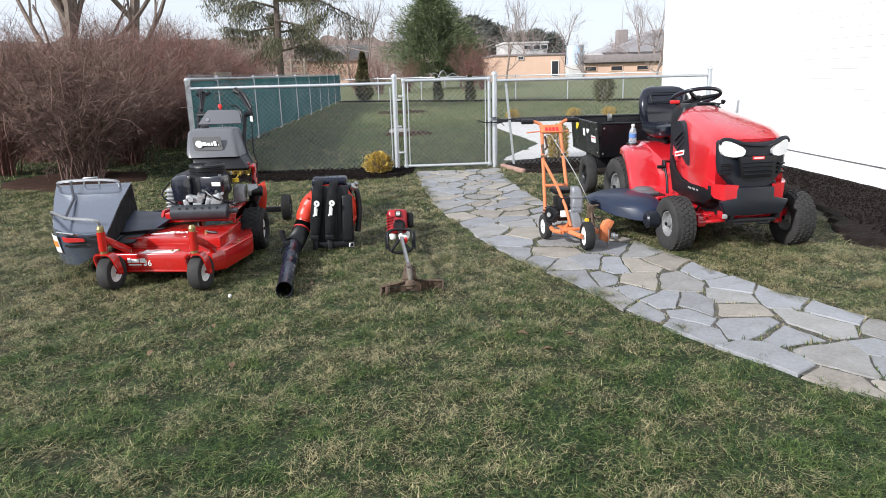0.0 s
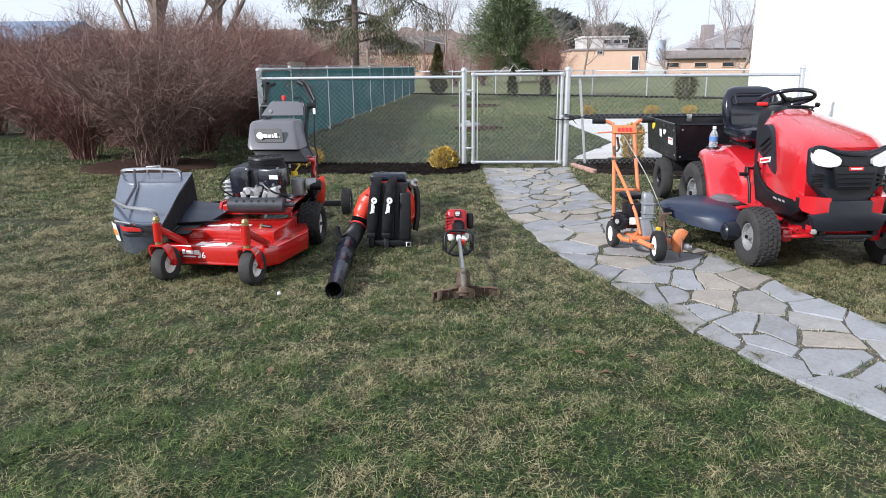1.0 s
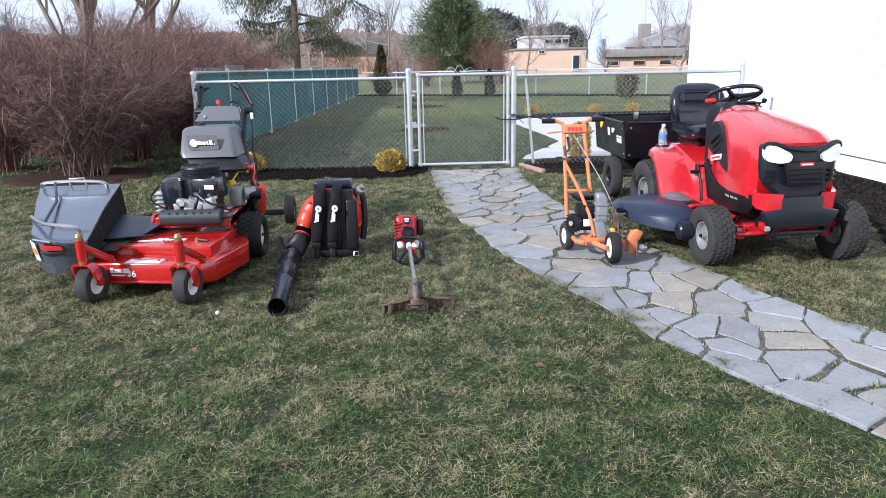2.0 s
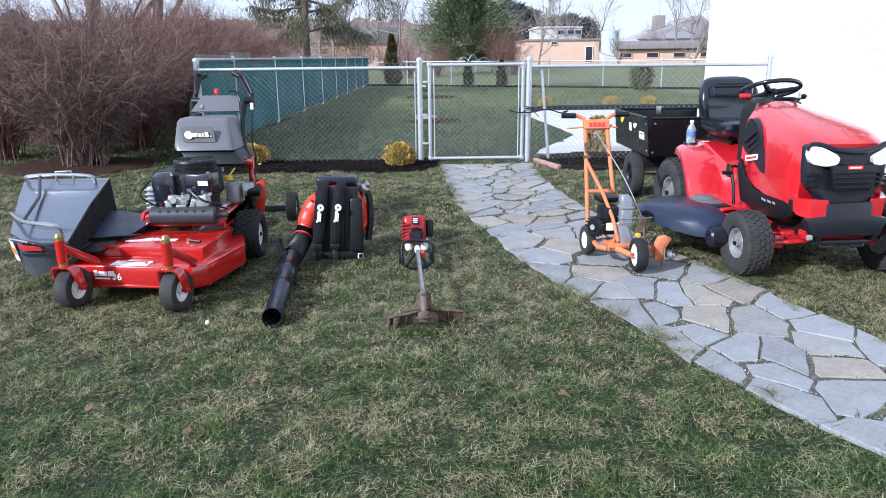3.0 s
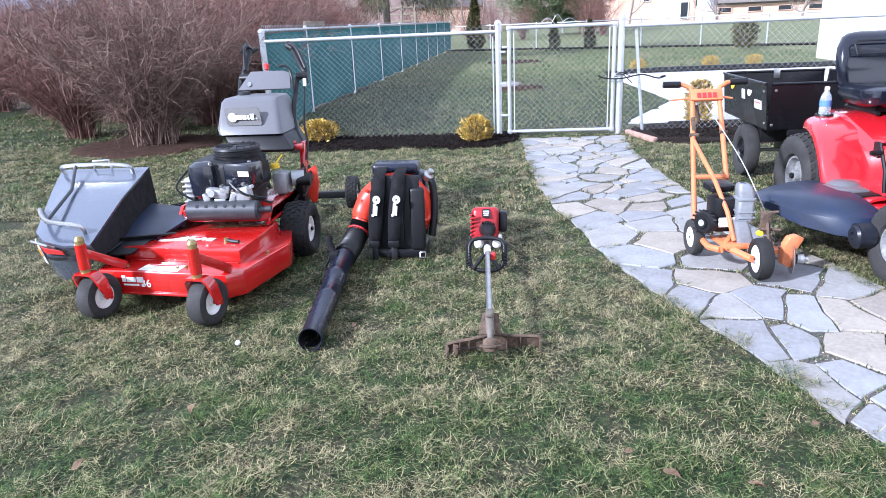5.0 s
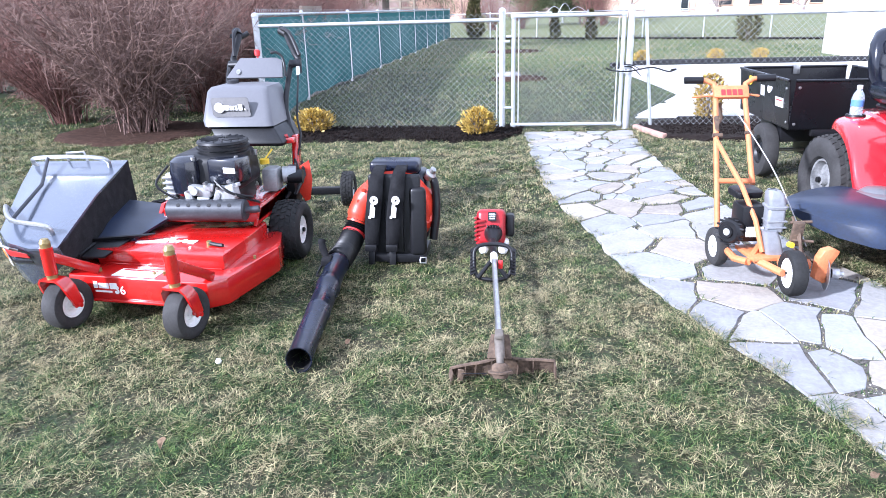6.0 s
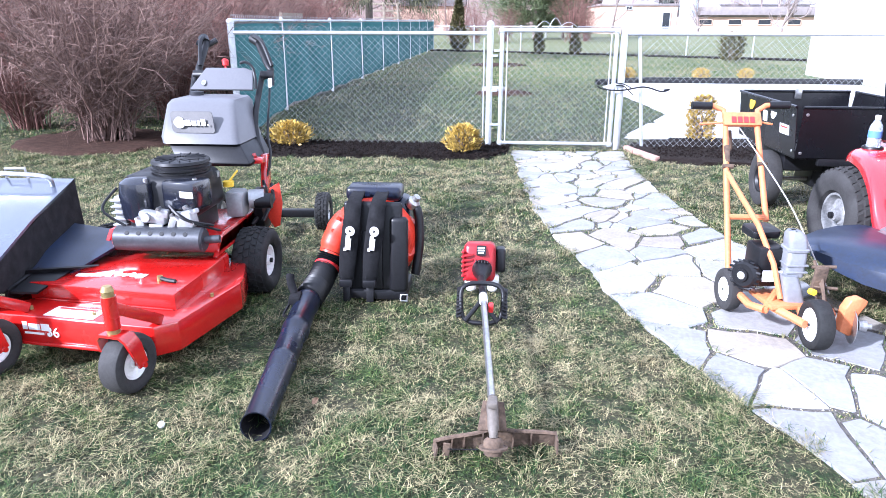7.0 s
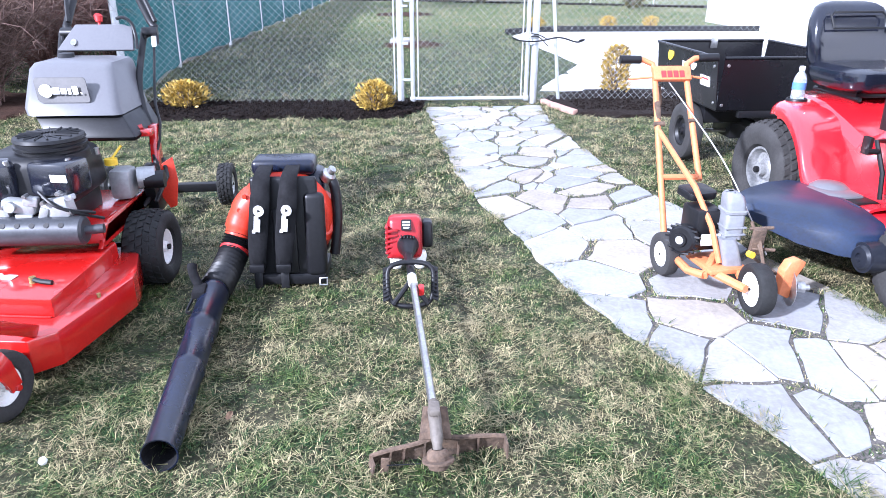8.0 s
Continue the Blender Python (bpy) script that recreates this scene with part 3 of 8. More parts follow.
part("cord", tube(B(), [(GW - 0.17, -0.045, 0.66), (GW - 0.10, -0.05, 0.63), (GW + 0.08, -0.05, 0.62), (GW + 0.30, -0.045, 0.655), (GW + 0.48, -0.04, 0.61), (GW + 0.56, -0.04, 0.635), (GW + 0.50, -0.04, 0.625)], 0.008, seg=7, smooth=5), BLACK, latch, "loose black cord hung on the latch")
# bent wires left loose over the gate top
bm = B()
for x, dx, h in ((0.44, 0.10, 0.09), (0.55, 0.08, 0.12), (0.68, 0.12, 0.08)):
    tube(bm, [(x - dx, 0, GT), (x, 0, GT + h), (x + dx, 0, GT + 0.01)], 0.0022, seg=5, smooth=6)
part("loose_wire", bm, GALV, gate, "bent loose wire ends above the rail")

side = thing("screened_fence", pose(-2.71, 10, 0), "chain-link side fence hung with green privacy screen", "fence", kind="structure")
LINE = [Vector((0, 0)), Vector((-0.41, 3.1))] + [Vector((-0.41 + 0.004 * k, 3.1 + 3.05 * k)) for k in range(1, 9)]
for k, p in enumerate(LINE):
    t = k / (len(LINE) - 1)
    if k:
        fence_post(side, p.x, p.y, 1.33 + 0.05 * t, 0.026)
    if k < len(LINE) - 1:
        q = LINE[k + 1]
        bay(side, p, q, 1.29 + 0.05 * t, step=0.10 if k < 4 else 0.2, r=0.0018)
        bm = B()
        n, rows = 14, []
        for i in range(n + 1):
            c = p.lerp(q, i / n)
            off = 0.012 * math.sin(i * 1.7 + k)
            rows.append([(c.x + 0.010 + off * 0.5, c.y, 0.06 + 0.02 * math.sin(i * 0.9)), (c.x + 0.010 - off * 0.5, c.y, 0.7), (c.x + 0.010, c.y, 1.26 + 0.05 * t)])
        vs = [[bm.verts.new(a) for a in r] for r in rows]
        for r0, r1 in zip(vs, vs[1:]):
            for j in range(2):
                bm.faces.new((r0[j], r1[j], r1[j + 1], r0[j + 1]))
        part("privacy_screen", bm, GREEN_SCREEN, side, "green woven privacy screen")

back = thing("back_fence", pose(-3.16, 37, 0), "low galvanised fence at the far end of the lawn", "fence", kind="structure")
BACK_END = Vector((19.0, -10.5))
for k in range(10):
    p, q = BACK_END * (k / 9), BACK_END * ((k + 1) / 9)
    fence_post(back, p.x, p.y, 1.16, 0.028)
    if k < 9:
        bay(back, p, q, 1.10, step=0.3, r=0.003)
bm = B()
dr = BACK_END.normalized()
box(bm, (*(BACK_END / 2 + Vector((0.1, -0.5))), 0.02), (BACK_END.length, 0.9, 0.06), rot=(0, 0, math.degrees(math.atan2(dr.y, dr.x))), bevel=0.02)
bm.transform(Matrix.Translation((-3.16, 37, 0)))
solid("mulch_strip", bm, MULCH, "long dark mulch strip under the far fence", "mulch bed", kind="structure")

# ---- house ----
house = thing("house", pose(5.0, 0, 0), "white sided house with a low white foundation", "house", kind="structure")
part("foundation", box(B(), (2.99, -1.0, 0.08), (5.94, 26.06, 0.30)), SIDING, house)
part("wall", box(B(), (3.0, -1.0, 1.62), (5.92, 26.0, 2.8)), SIDING, house)
bm = B()
prism(bm, [(-14.4, 0), (12.4, 0), (12.4, 0.16), (-14.4, 0.16)], 6.9, pose(3.0, 0, 3.02) @ SIDE)
part("eave", bm, WHITE, house)
bm = B()
prism(bm, [(-0.5, 3.18), (6.5, 3.18), (3.0, 5.2)], 26.8, pose(0, -1.0, 0) @ FRONT)
part("roof", bm, ROOF, house)
for k in range(26):
    z = 0.235 + k * 0.11
    part("siding_board", prism(B(), [(-0.014, 0), (0.03, 0), (0.03, 0.115), (-0.008, 0.115)], 26.04, pose(0, -1.0, z) @ FRONT), SIDING, house)
part("corner_trim", box(B(), (-0.02, 12.0, 1.6), (0.07, 0.09, 2.76), bevel=0.004), WHITE, house)
# rear wing beyond the patio
wing = thing("house_wing", pose(8.0, 14.0, 0), "white sided rear wing of the house behind the patio", "house", kind="structure")
part("wall", box(B(), (6.0, 3.75, 2.6), (12.0, 7.5, 5.2)), SIDING, wing)
for k in range(44):
    z = 0.2 + k * 0.11
    part("siding_board", prism(B(), [(-0.014, 0), (0.03, 0), (0.03, 0.115), (-0.008, 0.115)], 7.5, pose(0, 3.75, z) @ FRONT), SIDING, wing)
part("corner_trim", box(B(), (0.01, 7.48, 2.6), (0.08, 0.06, 5.2), bevel=0.004), WHITE, wing)
part("roof", prism(B(), [(-0.2, 5.2), (7.7, 5.2), (3.75, 7.2)], 12.4, pose(6.1, 0, 0) @ SIDE), ROOF, wing)
# ---- wheels ----
def tread_blocks(bm, c, ax, r, w, n, across, h, fill=0.72, skew=0.5):
    """Raised turf blocks round a tyre."""
    ax = Vector(ax).normalized()
    u, v = ring_frame(ax)
    c = Vector(c)
    bw = w / across
    for i in range(n):
        for j in range(across):
            x0 = -w / 2 + bw * (j + 0.5)
            side = abs(x0) / (w / 2)
            a0 = 2 * math.pi * (i + (0.5 if j % 2 else 0.0)) / n
            da = math.pi / n * fill
            rr = r - 0.10 * w * side ** 3
            q = []
            for rad, k in ((rr - h * 1.5, 1.0), (rr, 0.86)):
                for sa, sx in ((-1, -1), (1, -1), (1, 1), (-1, 1)):
                    a = a0 + sa * da * k + skew * sx * da * (1 if x0 > 0 else -1) * 0.6
                    q.append(bm.verts.new(c + ax * (x0 + sx * bw * 0.43 * k) + (u * math.cos(a) + v * math.sin(a)) * rad))
            bm.faces.new(q[4:8])
            for a_, b_ in ((0, 1), (1, 2), (2, 3), (3, 0)):
                bm.faces.new((q[a_], q[b_], q[b_ + 4], q[a_ + 4]))


def wheel(parent, c, axis, r, w, rim, rim_mat=WHITE, tyre_mat=RUBBER, tread=None, name="wheel", hub=0.25):
    """Tyre, dished rim and hub."""
    ax = Vector(axis).normalized()
    bm = B()
    h = w / 2
    prof = [(-h * 0.55, rim), (-h * 0.85, rim + (r - rim) * 0.12), (-h, rim + (r - rim) * 0.45), (-h * 0.97, r * 0.86), (-h * 0.82, r * 0.95), (-h * 0.5, r * 0.985), (0, r * 0.99)]
    prof = prof + [(-a, b_) for a, b_ in prof[::-1][1:]]
    lathe(bm, c, ax, prof, 36)
    ty = part(name, bm, tyre_mat, parent, "")
    if tread:
        bm = B()
        tread_blocks(bm, c, ax, r + tread[2] * 0.7, w * 0.86, tread[0], tread[1], tread[2])
        tagged(part("tread", bm, tyre_mat, ty), kind="stuff")
    bm = B()
    for s in (1, -1):
        lathe(bm, c, ax * s, [(h * 0.62, rim * 1.04), (h * 0.72, rim * 1.02), (h * 0.70, rim * 0.93), (h * 0.36, rim * 0.82), (h * 0.30, rim * 0.55), (h * 0.46, rim * 0.42), (h * 0.48, rim * hub), (h * 0.75, rim * hub * 0.9), (h * 0.78, 0)], 28)
    part("rim", bm, rim_mat, ty, "")
    bm = B()
    cyl(bm, Vector(c) - ax * (h * 0.9), Vector(c) + ax * (h * 0.9), rim * hub * 0.5, seg=8)
    part("axle_nut", bm, BLACK, ty)
    return ty


def bars(bm, m, rows, t=0.0015):
    """Flat marks: rows of (x, z, width, height) in the plane xz of m."""
    for x, z, w, h in rows:
        prism(bm, [(x - w / 2, z - h / 2), (x + w / 2, z - h / 2), (x + w / 2, z + h / 2), (x - w / 2, z + h / 2)], t, m @ FRONT)
    return bm


def disc(bm, m, x, z, r, t=0.0015, seg=20):
    return prism(bm, [(x + r * math.cos(2 * math.pi * k / seg), z + r * math.sin(2 * math.pi * k / seg)) for k in range(seg)], t, m @ FRONT)


def lettering(name, body, size, m, material, parent, label=""):
    cu = bpy.data.curves.new(name, "FONT")
    cu.body, cu.size, cu.extrude, cu.align_x, cu.align_y = body, size, 0.0008, "CENTER", "CENTER"
    tmp = bpy.data.objects.new("scratch", cu)
    me = bpy.data.meshes.new_from_object(tmp)
    bpy.data.objects.remove(tmp)
    bpy.data.curves.remove(cu)
    me.transform(m @ pose(0, 0, 0, 90, 0, 0))
    me.materials.append(material)
    me.name = name
    ob = new(name, me)
    ob.parent = parent
    return tagged(ob, label)


# ---- walk-behind mower ----
MO = Vector((-1.40, 5.20, 0))


def L(x, y, z):
    """Yard place to mower place."""
    return Vector((x, y, z)) - MO


mower = thing("walk_behind_mower", pose(MO.x - 0.02, MO.y + 0.07, 0), "red walk-behind lawn mower with black engine and grey grass catcher", "lawn mower")
lower = [(-0.45, -0.22), (-0.43, -0.288), (0.255, -0.370), (0.325, -0.310), (0.415, 0.10), (0.405, 0.17), (0.33, 0.42), (-0.33, 0.42), (-0.46, 0.14)]
deck = part("deck", prism(B(), lower, 0.122, pose(0, 0, 0.141), bevel=0.007, seg=2), RED, mower, "bright red stamped steel cutting deck")
upper = [(-0.375, -0.135), (0.272, -0.213), (0.298, 0.285), (0.20, 0.42), (-0.33, 0.42), (-0.385, 0.10)]
part("deck_top", prism(B(), upper, 0.078, pose(0, 0, 0.231), bevel=0.004, seg=2), RED, mower)
deck_front = pose(-0.43, -0.288, 0, 0, 0, -6.84)
# thin rolled rim along the foot of the skirt and the weld seam under the raised top
part("deck_lip", box(B(), deck_front @ Vector((0.345, -0.003, 0.088)), (0.66, 0.012, 0.014), rot=(0, 0, -6.84), bevel=0.004), RED, deck)
part("weld_seam", box(B(), deck_front @ Vector((0.37, 0.153, 0.206)), (0.62, 0.008, 0.008), rot=(0, 0, -6.84), bevel=0.003), RED, deck)
part("warning_decal", box(B(), (-0.105, -0.270, 0.2035), (0.215, 0.085, 0.003), rot=(0, 0, -6.8)), WHITE, deck, "white warning decal")
part("warning_bar", box(B(), (-0.105, -0.242, 0.2055), (0.17, 0.012, 0.002), rot=(0, 0, -6.8)), DECAL_RED, deck)
bm = B()
bars(bm, deck_front, [(0.135, 0.160, 0.020, 0.032), (0.176, 0.157, 0.050, 0.024), (0.225, 0.158, 0.036, 0.028), (0.172, 0.130, 0.085, 0.008), (0.236, 0.130, 0.012, 0.010)], 0.004)
part("name_bar", bm, WHITE, deck, "white lettering bar")
lettering("number", "36", 0.056, deck_front @ pose(0.258, -0.004, 0.140), WHITE, deck, "white number 36")
bm = B()
for k, (x, y, w, d_, a) in enumerate(((-0.155, -0.028, 0.15, 0.020, 12), (-0.135, -0.010, 0.10, 0.016, 40), (-0.090, -0.012, 0.085, 0.016, 44), (-0.045, -0.022, 0.045, 0.018, 30), (-0.010, -0.018, 0.055, 0.014, 50), (0.020, -0.026, 0.036, 0.020, 20), (0.050, -0.030, 0.036, 0.028, 0))):
    box(bm, (x, y - 0.004, 0.2716 + 0.0003 * k), (w, d_ * 1.4, 0.003), rot=(0, 0, a - 8))
part("name_bar", bm, WHITE, deck, "white script lettering bars")
part("deck_pin", cyl(B(), (0.15, -0.075, 0.268), (0.15, -0.075, 0.292), 0.012, seg=8), BRASS, deck)
part("pin_handle", tube(B(), [(0.15, -0.075, 0.284), (0.185, -0.088, 0.280), (0.225, -0.096, 0.278)], 0.009, seg=8, smooth=3), BLACK, deck)
for x, y in ((-0.30, -0.245), (-0.02, -0.285), (0.02, -0.275), (0.355, -0.06)):
    part("deck_bolt", cyl(B(), (x, y, 0.200), (x, y, 0.216), 0.007, seg=6), BRASS, deck)
for x in (0.055, 0.64):
    part("deck_bolt", cyl(B(), deck_front @ Vector((x, 0.002, 0.135)), deck_front @ Vector((x, -0.010, 0.135)), 0.007, seg=6), RIM, deck)


def caster(px, py, wx, wy, axis, arm):
    post = part("caster_post", cyl(B(), (px, py, 0.265), (px, py, 0.385), 0.026, seg=14), RED, mower)
    bm = B()
    cyl(bm, (px, py, 0.385), (px, py, 0.405), 0.021, seg=12)
    cyl(bm, (px, py, 0.405), (px, py, 0.422), 0.023, 0.015, seg=12)
    part("caster_cap", bm, BRASS, post, "yellow zinc spindle cap")
    part("caster_spacer", cyl(B(), (px, py, 0.245), (px, py, 0.27), 0.022, seg=12), BRASS, post)
    bm = B()
    a, b_ = Vector((px, py, 0.345)), Vector(arm)
    mid = (a + b_) / 2
    dr = b_ - a
    box(bm, mid, (dr.length, 0.042, 0.042), rot=(0, -math.degrees(math.atan2(dr.z, dr.xy.length)), math.degrees(math.atan2(dr.y, dr.x))), bevel=0.006)
    part("caster_arm", bm, RED, mower)
    ax = Vector(axis).normalized()
    c = Vector((wx, wy, 0.112))
    side = c + ax * 0.068
    top = Vector((px, py, 0.243))
    # bent flat bar: crown over the tyre and a leg down to the axle on either side
    fw = Vector((-ax.y, ax.x, 0))
    run = []
    for t_, up_ in ((-1.0, 0.0), (-1.0, 0.62), (-0.86, 0.9), (-0.6, 1.0), (0.6, 1.0), (0.86, 0.9), (1.0, 0.62), (1.0, 0.0)):
        run.append(c.lerp(top, up_) + ax * 0.064 * t_)
    rings = []
    for k, q in enumerate(run):
        tan = (run[min(k + 1, 7)] - run[max(k - 1, 0)]).normalized()
        wide = (fw - tan * fw.dot(tan)).normalized()
        nrm = tan.cross(wide)
        w_ = 0.022 if k in (0, 7) else 0.030
        rings.append([q + wide * w_ + nrm * 0.005, q + wide * w_ - nrm * 0.005, q - wide * w_ - nrm * 0.005, q - wide * w_ + nrm * 0.005])
    bm = loft(B(), rings)
    cyl(bm, c - ax * 0.076, c + ax * 0.076, 0.010, seg=8)
    part("caster_fork", bm, RED, mower)
    wheel(mower, c, ax, 0.112, 0.088, 0.058, WHITE, DUSTY_RUBBER, name="caster_wheel")


caster(*L(-1.205, 4.68, 0).xy, *L(-1.195, 4.722, 0).xy, (0.98, -0.20, 0), L(-1.14, 4.875, 0.215))
caster(*L(-1.785, 4.752, 0).xy, *L(-1.772, 4.794, 0).xy, (0.98, -0.20, 0), L(-1.71, 4.945, 0.215))

# engine deck, frame and engine
bm = B()
box(bm, L(-1.37, 5.68, 0.325), (0.50, 0.50, 0.07), bevel=0.008)
prism(bm, [(0.20, 0.28), (0.82, 0.28), (0.82, 0.36), (0.30, 0.37)], 0.02, pose(0.27, 0, 0) @ SIDE, bevel=0.003)
prism(bm, [(0.20, 0.28), (0.82, 0.28), (0.82, 0.36), (0.30, 0.37)], 0.02, pose(-0.25, 0, 0) @ SIDE, bevel=0.003)
part("engine_deck", bm, RED, mower)
engine = part("engine", box(B(), L(-1.385, 5.61, 0.535), (0.37, 0.36, 0.19), bevel=0.045, seg=3, taper=(0.92, 0.9)), BLACK, mower, "black twin-cylinder petrol engine")
bm = B()
lathe(bm, L(-1.475, 5.46, 0.43), (0, 0, 1), [(0, 0.05), (0.02, 0.075), (0.12, 0.082), (0.175, 0.074), (0.195, 0.045), (0.197, 0)], 20)
box(bm, L(-1.255, 5.47, 0.555), (0.17, 0.14, 0.13), rot=(0, 0, -12), bevel=0.02)
part("engine_shroud", bm, GLOSS_BLACK, engine)
bm = B()
lathe(bm, L(-1.33, 5.60, 0.595), (0, 0, 1), [(0, 0.135), (0.03, 0.132), (0.034, 0.124), (0.044, 0.124), (0.048, 0.132), (0.058, 0.132), (0.062, 0.124), (0.072, 0.124), (0.076, 0.13), (0.088, 0.126), (0.093, 0.11), (0.09, 0.03), (0.094, 0)], 32)
part("fan_cover", bm, BLACK, engine)
bm = B()
for k in range(16):
    a = 2 * math.pi * k / 16
    c = L(-1.33, 5.60, 0.689)
    cyl(bm, c + Vector((0.03 * math.cos(a), 0.03 * math.sin(a), 0)), c + Vector((0.112 * math.cos(a + 0.4), 0.112 * math.sin(a + 0.4), 0)), 0.004, seg=4)
tagged(part("fan_screen", bm, BLACK, engine), kind="stuff")
bm = B()
box(bm, L(-1.38, 5.39, 0.465), (0.12, 0.06, 0.05), rot=(0, 8, 0), bevel=0.012)
box(bm, L(-1.245, 5.39, 0.455), (0.11, 0.06, 0.075), rot=(0, -10, -8), bevel=0.014)
part("engine_casting", bm, ALU, engine, "cast aluminium carburettor and cylinder")
bm = B()
box(bm, L(-1.575, 5.52, 0.46), (0.05, 0.12, 0.15), bevel=0.012)
for k in range(5):
    part("cooling_fin", box(B(), L(-1.575, 5.46, 0.405 + k * 0.028), (0.064, 0.03, 0.010), bevel=0.003), ALU, engine)
part("cylinder", bm, ALU, engine, "cast aluminium cylinder")
part("carburettor_cap", cyl(B(), L(-1.40, 5.37, 0.47), L(-1.40, 5.345, 0.472), 0.02, seg=14), ALU, engine)
bm = B()
for a, b_, c in ((L(-1.56, 5.44, 0.58), L(-1.60, 5.37, 0.50), L(-1.50, 5.36, 0.43)), (L(-1.30, 5.38, 0.52), L(-1.22, 5.34, 0.47), L(-1.12, 5.40, 0.43)), (L(-1.29, 5.38, 0.50), L(-1.20, 5.345, 0.46), L(-1.10, 5.42, 0.40))):
    part("cable", tube(B(), [a, b_, c], 0.006, seg=6, smooth=5), BLACK, engine)
part("crankcase", box(B(), L(-1.385, 5.60, 0.405), (0.30, 0.30, 0.12), bevel=0.02), BLACK, engine)
for x, y, z, sx, sy, sz, r_ in ((-1.33, 5.372, 0.488, 0.05, 0.03, 0.035, 12), (-1.44, 5.385, 0.44, 0.04, 0.03, 0.05, -8), (-1.29, 5.365, 0.44, 0.03, 0.02, 0.05, 20), (-1.20, 5.38, 0.495, 0.05, 0.03, 0.02, -15), (-1.36, 5.36, 0.43, 0.06, 0.015, 0.02, 5)):
    part("bracket", box(B(), L(x, y, z), (sx, sy, sz), rot=(0, r_, r_ * 0.5), bevel=0.004), ALU, engine)
for x, z in ((-1.34, 0.51), (-1.28, 0.485), (-1.22, 0.52), (-1.43, 0.47), (-1.19, 0.45)):
    part("engine_bolt", cyl(B(), L(x, 5.375, z), L(x, 5.345, z), 0.008, seg=6), STEEL, engine)
for x, y in ((-1.50, 5.55), (-1.42, 5.43), (-1.21, 5.46), (-1.17, 5.62)):
    part("shroud_screw", cyl(B(), L(x, y, 0.60), L(x, y, 0.625), 0.010, seg=8), STEEL, engine)
part("sticker", box(B(), L(-1.225, 5.392, 0.565), (0.065, 0.004, 0.028), rot=(4, 0, -12)), WHITE, engine, "small white sticker")
muf = part("muffler", lathe(B(), L(-1.545, 5.36, 0.375), (1, 0, 0), [(0, 0), (0, 0.045), (0.008, 0.055), (0.39, 0.055), (0.398, 0.045), (0.398, 0)], 28), MUFFLER, mower, "grey cylindrical muffler with a row of holes")
bm = B()
for k in range(6):
    x = -1.475 + k * 0.052
    d0 = Vector((0, -0.77, 0.64))
    cyl(bm, L(x, 5.36, 0.375) + d0 * 0.050, L(x, 5.36, 0.375) + d0 * 0.0565, 0.010, seg=12)
tagged(part("muffler_hole", bm, BLACK, muf), kind="stuff")
part("exhaust_pipe", tube(B(), [L(-1.15, 5.36, 0.375), L(-1.12, 5.365, 0.376), L(-1.085, 5.37, 0.378)], 0.018, seg=12), MUFFLER, muf)

# frame behind the engine
bm = B()
box(bm, L(-1.16, 5.80, 0.43), (0.09, 0.11, 0.13), bevel=0.02)
cyl(bm, L(-1.10, 5.80, 0.45), L(-1.03, 5.82, 0.45), 0.045, seg=14)
part("transmission", bm, ALU, mower, "grey hydraulic pump housing")
part("oil_filter", cyl(B(), L(-1.07, 5.80, 0.44), L(-0.99, 5.81, 0.44), 0.038, seg=16), BLACK, mower)
bm = B()
cyl(bm, L(-1.165, 5.72, 0.53), L(-1.165, 5.72, 0.555), 0.026, seg=12)
cyl(bm, L(-1.165, 5.72, 0.55), L(-1.13, 5.76, 0.60), 0.005, seg=6)
part("oil_cap", bm, YELLOW, engine, "yellow dipstick cap")
for x in (-1.085, -1.52):
    bm = B()
    prism(bm, [(0.72, 0.25), (0.82, 0.25), (0.86, 0.45), (0.87, 0.63), (0.81, 0.63), (0.78, 0.45)], 0.03, pose(x + 1.40, 0, 0) @ SIDE, bevel=0.004)
    part("handle_bracket", bm, RED, mower)
bm = B()
box(bm, L(-1.13, 5.94, 0.615), (0.14, 0.05, 0.03), bevel=0.006)
cyl(bm, L(-1.22, 5.90, 0.60), L(-1.10, 5.95, 0.64), 0.012, seg=8)
part("linkage", bm, RED, mower)
bm = B()
box(bm, L(-1.09, 5.93, 0.36), (0.05, 0.10, 0.22), rot=(12, 0, 0), bevel=0.008)
tube(bm, [L(-1.05, 5.83, 0.33), L(-1.02, 5.93, 0.42), L(-1.05, 6.0, 0.48)], 0.010, seg=8)
tube(bm, [L(-1.12, 5.86, 0.30), L(-1.06, 5.95, 0.38), L(-1.10, 6.02, 0.55)], 0.012, seg=8)
part("brake_linkage", bm, BLACK, mower)
bm = B()
prism(bm, [(-0.055, -0.02), (-0.02, 0.10), (0.03, 0.13), (0.04, 0.02), (0.02, -0.10), (-0.01, -0.11)], 0.008, pose(*L(-1.03, 5.97, 0.365), 0, 0, 12) @ FRONT, bevel=0.002)
part("side_guard", bm, BLOWER_RED, mower, "bright orange-red guard plate")
for x in (-1.10, -1.43):
    bm = B()
    tube(bm, [L(x, 6.02, 0.38), L(x, 6.06, 0.60), L(x + 0.02 * (1 if x > -1.3 else -1), 6.14, 0.86), L(x + 0.03 * (1 if x > -1.3 else -1), 6.19, 0.98)], 0.016, seg=10, smooth=4)
    part("handle_tube", bm, BLACK, mower)

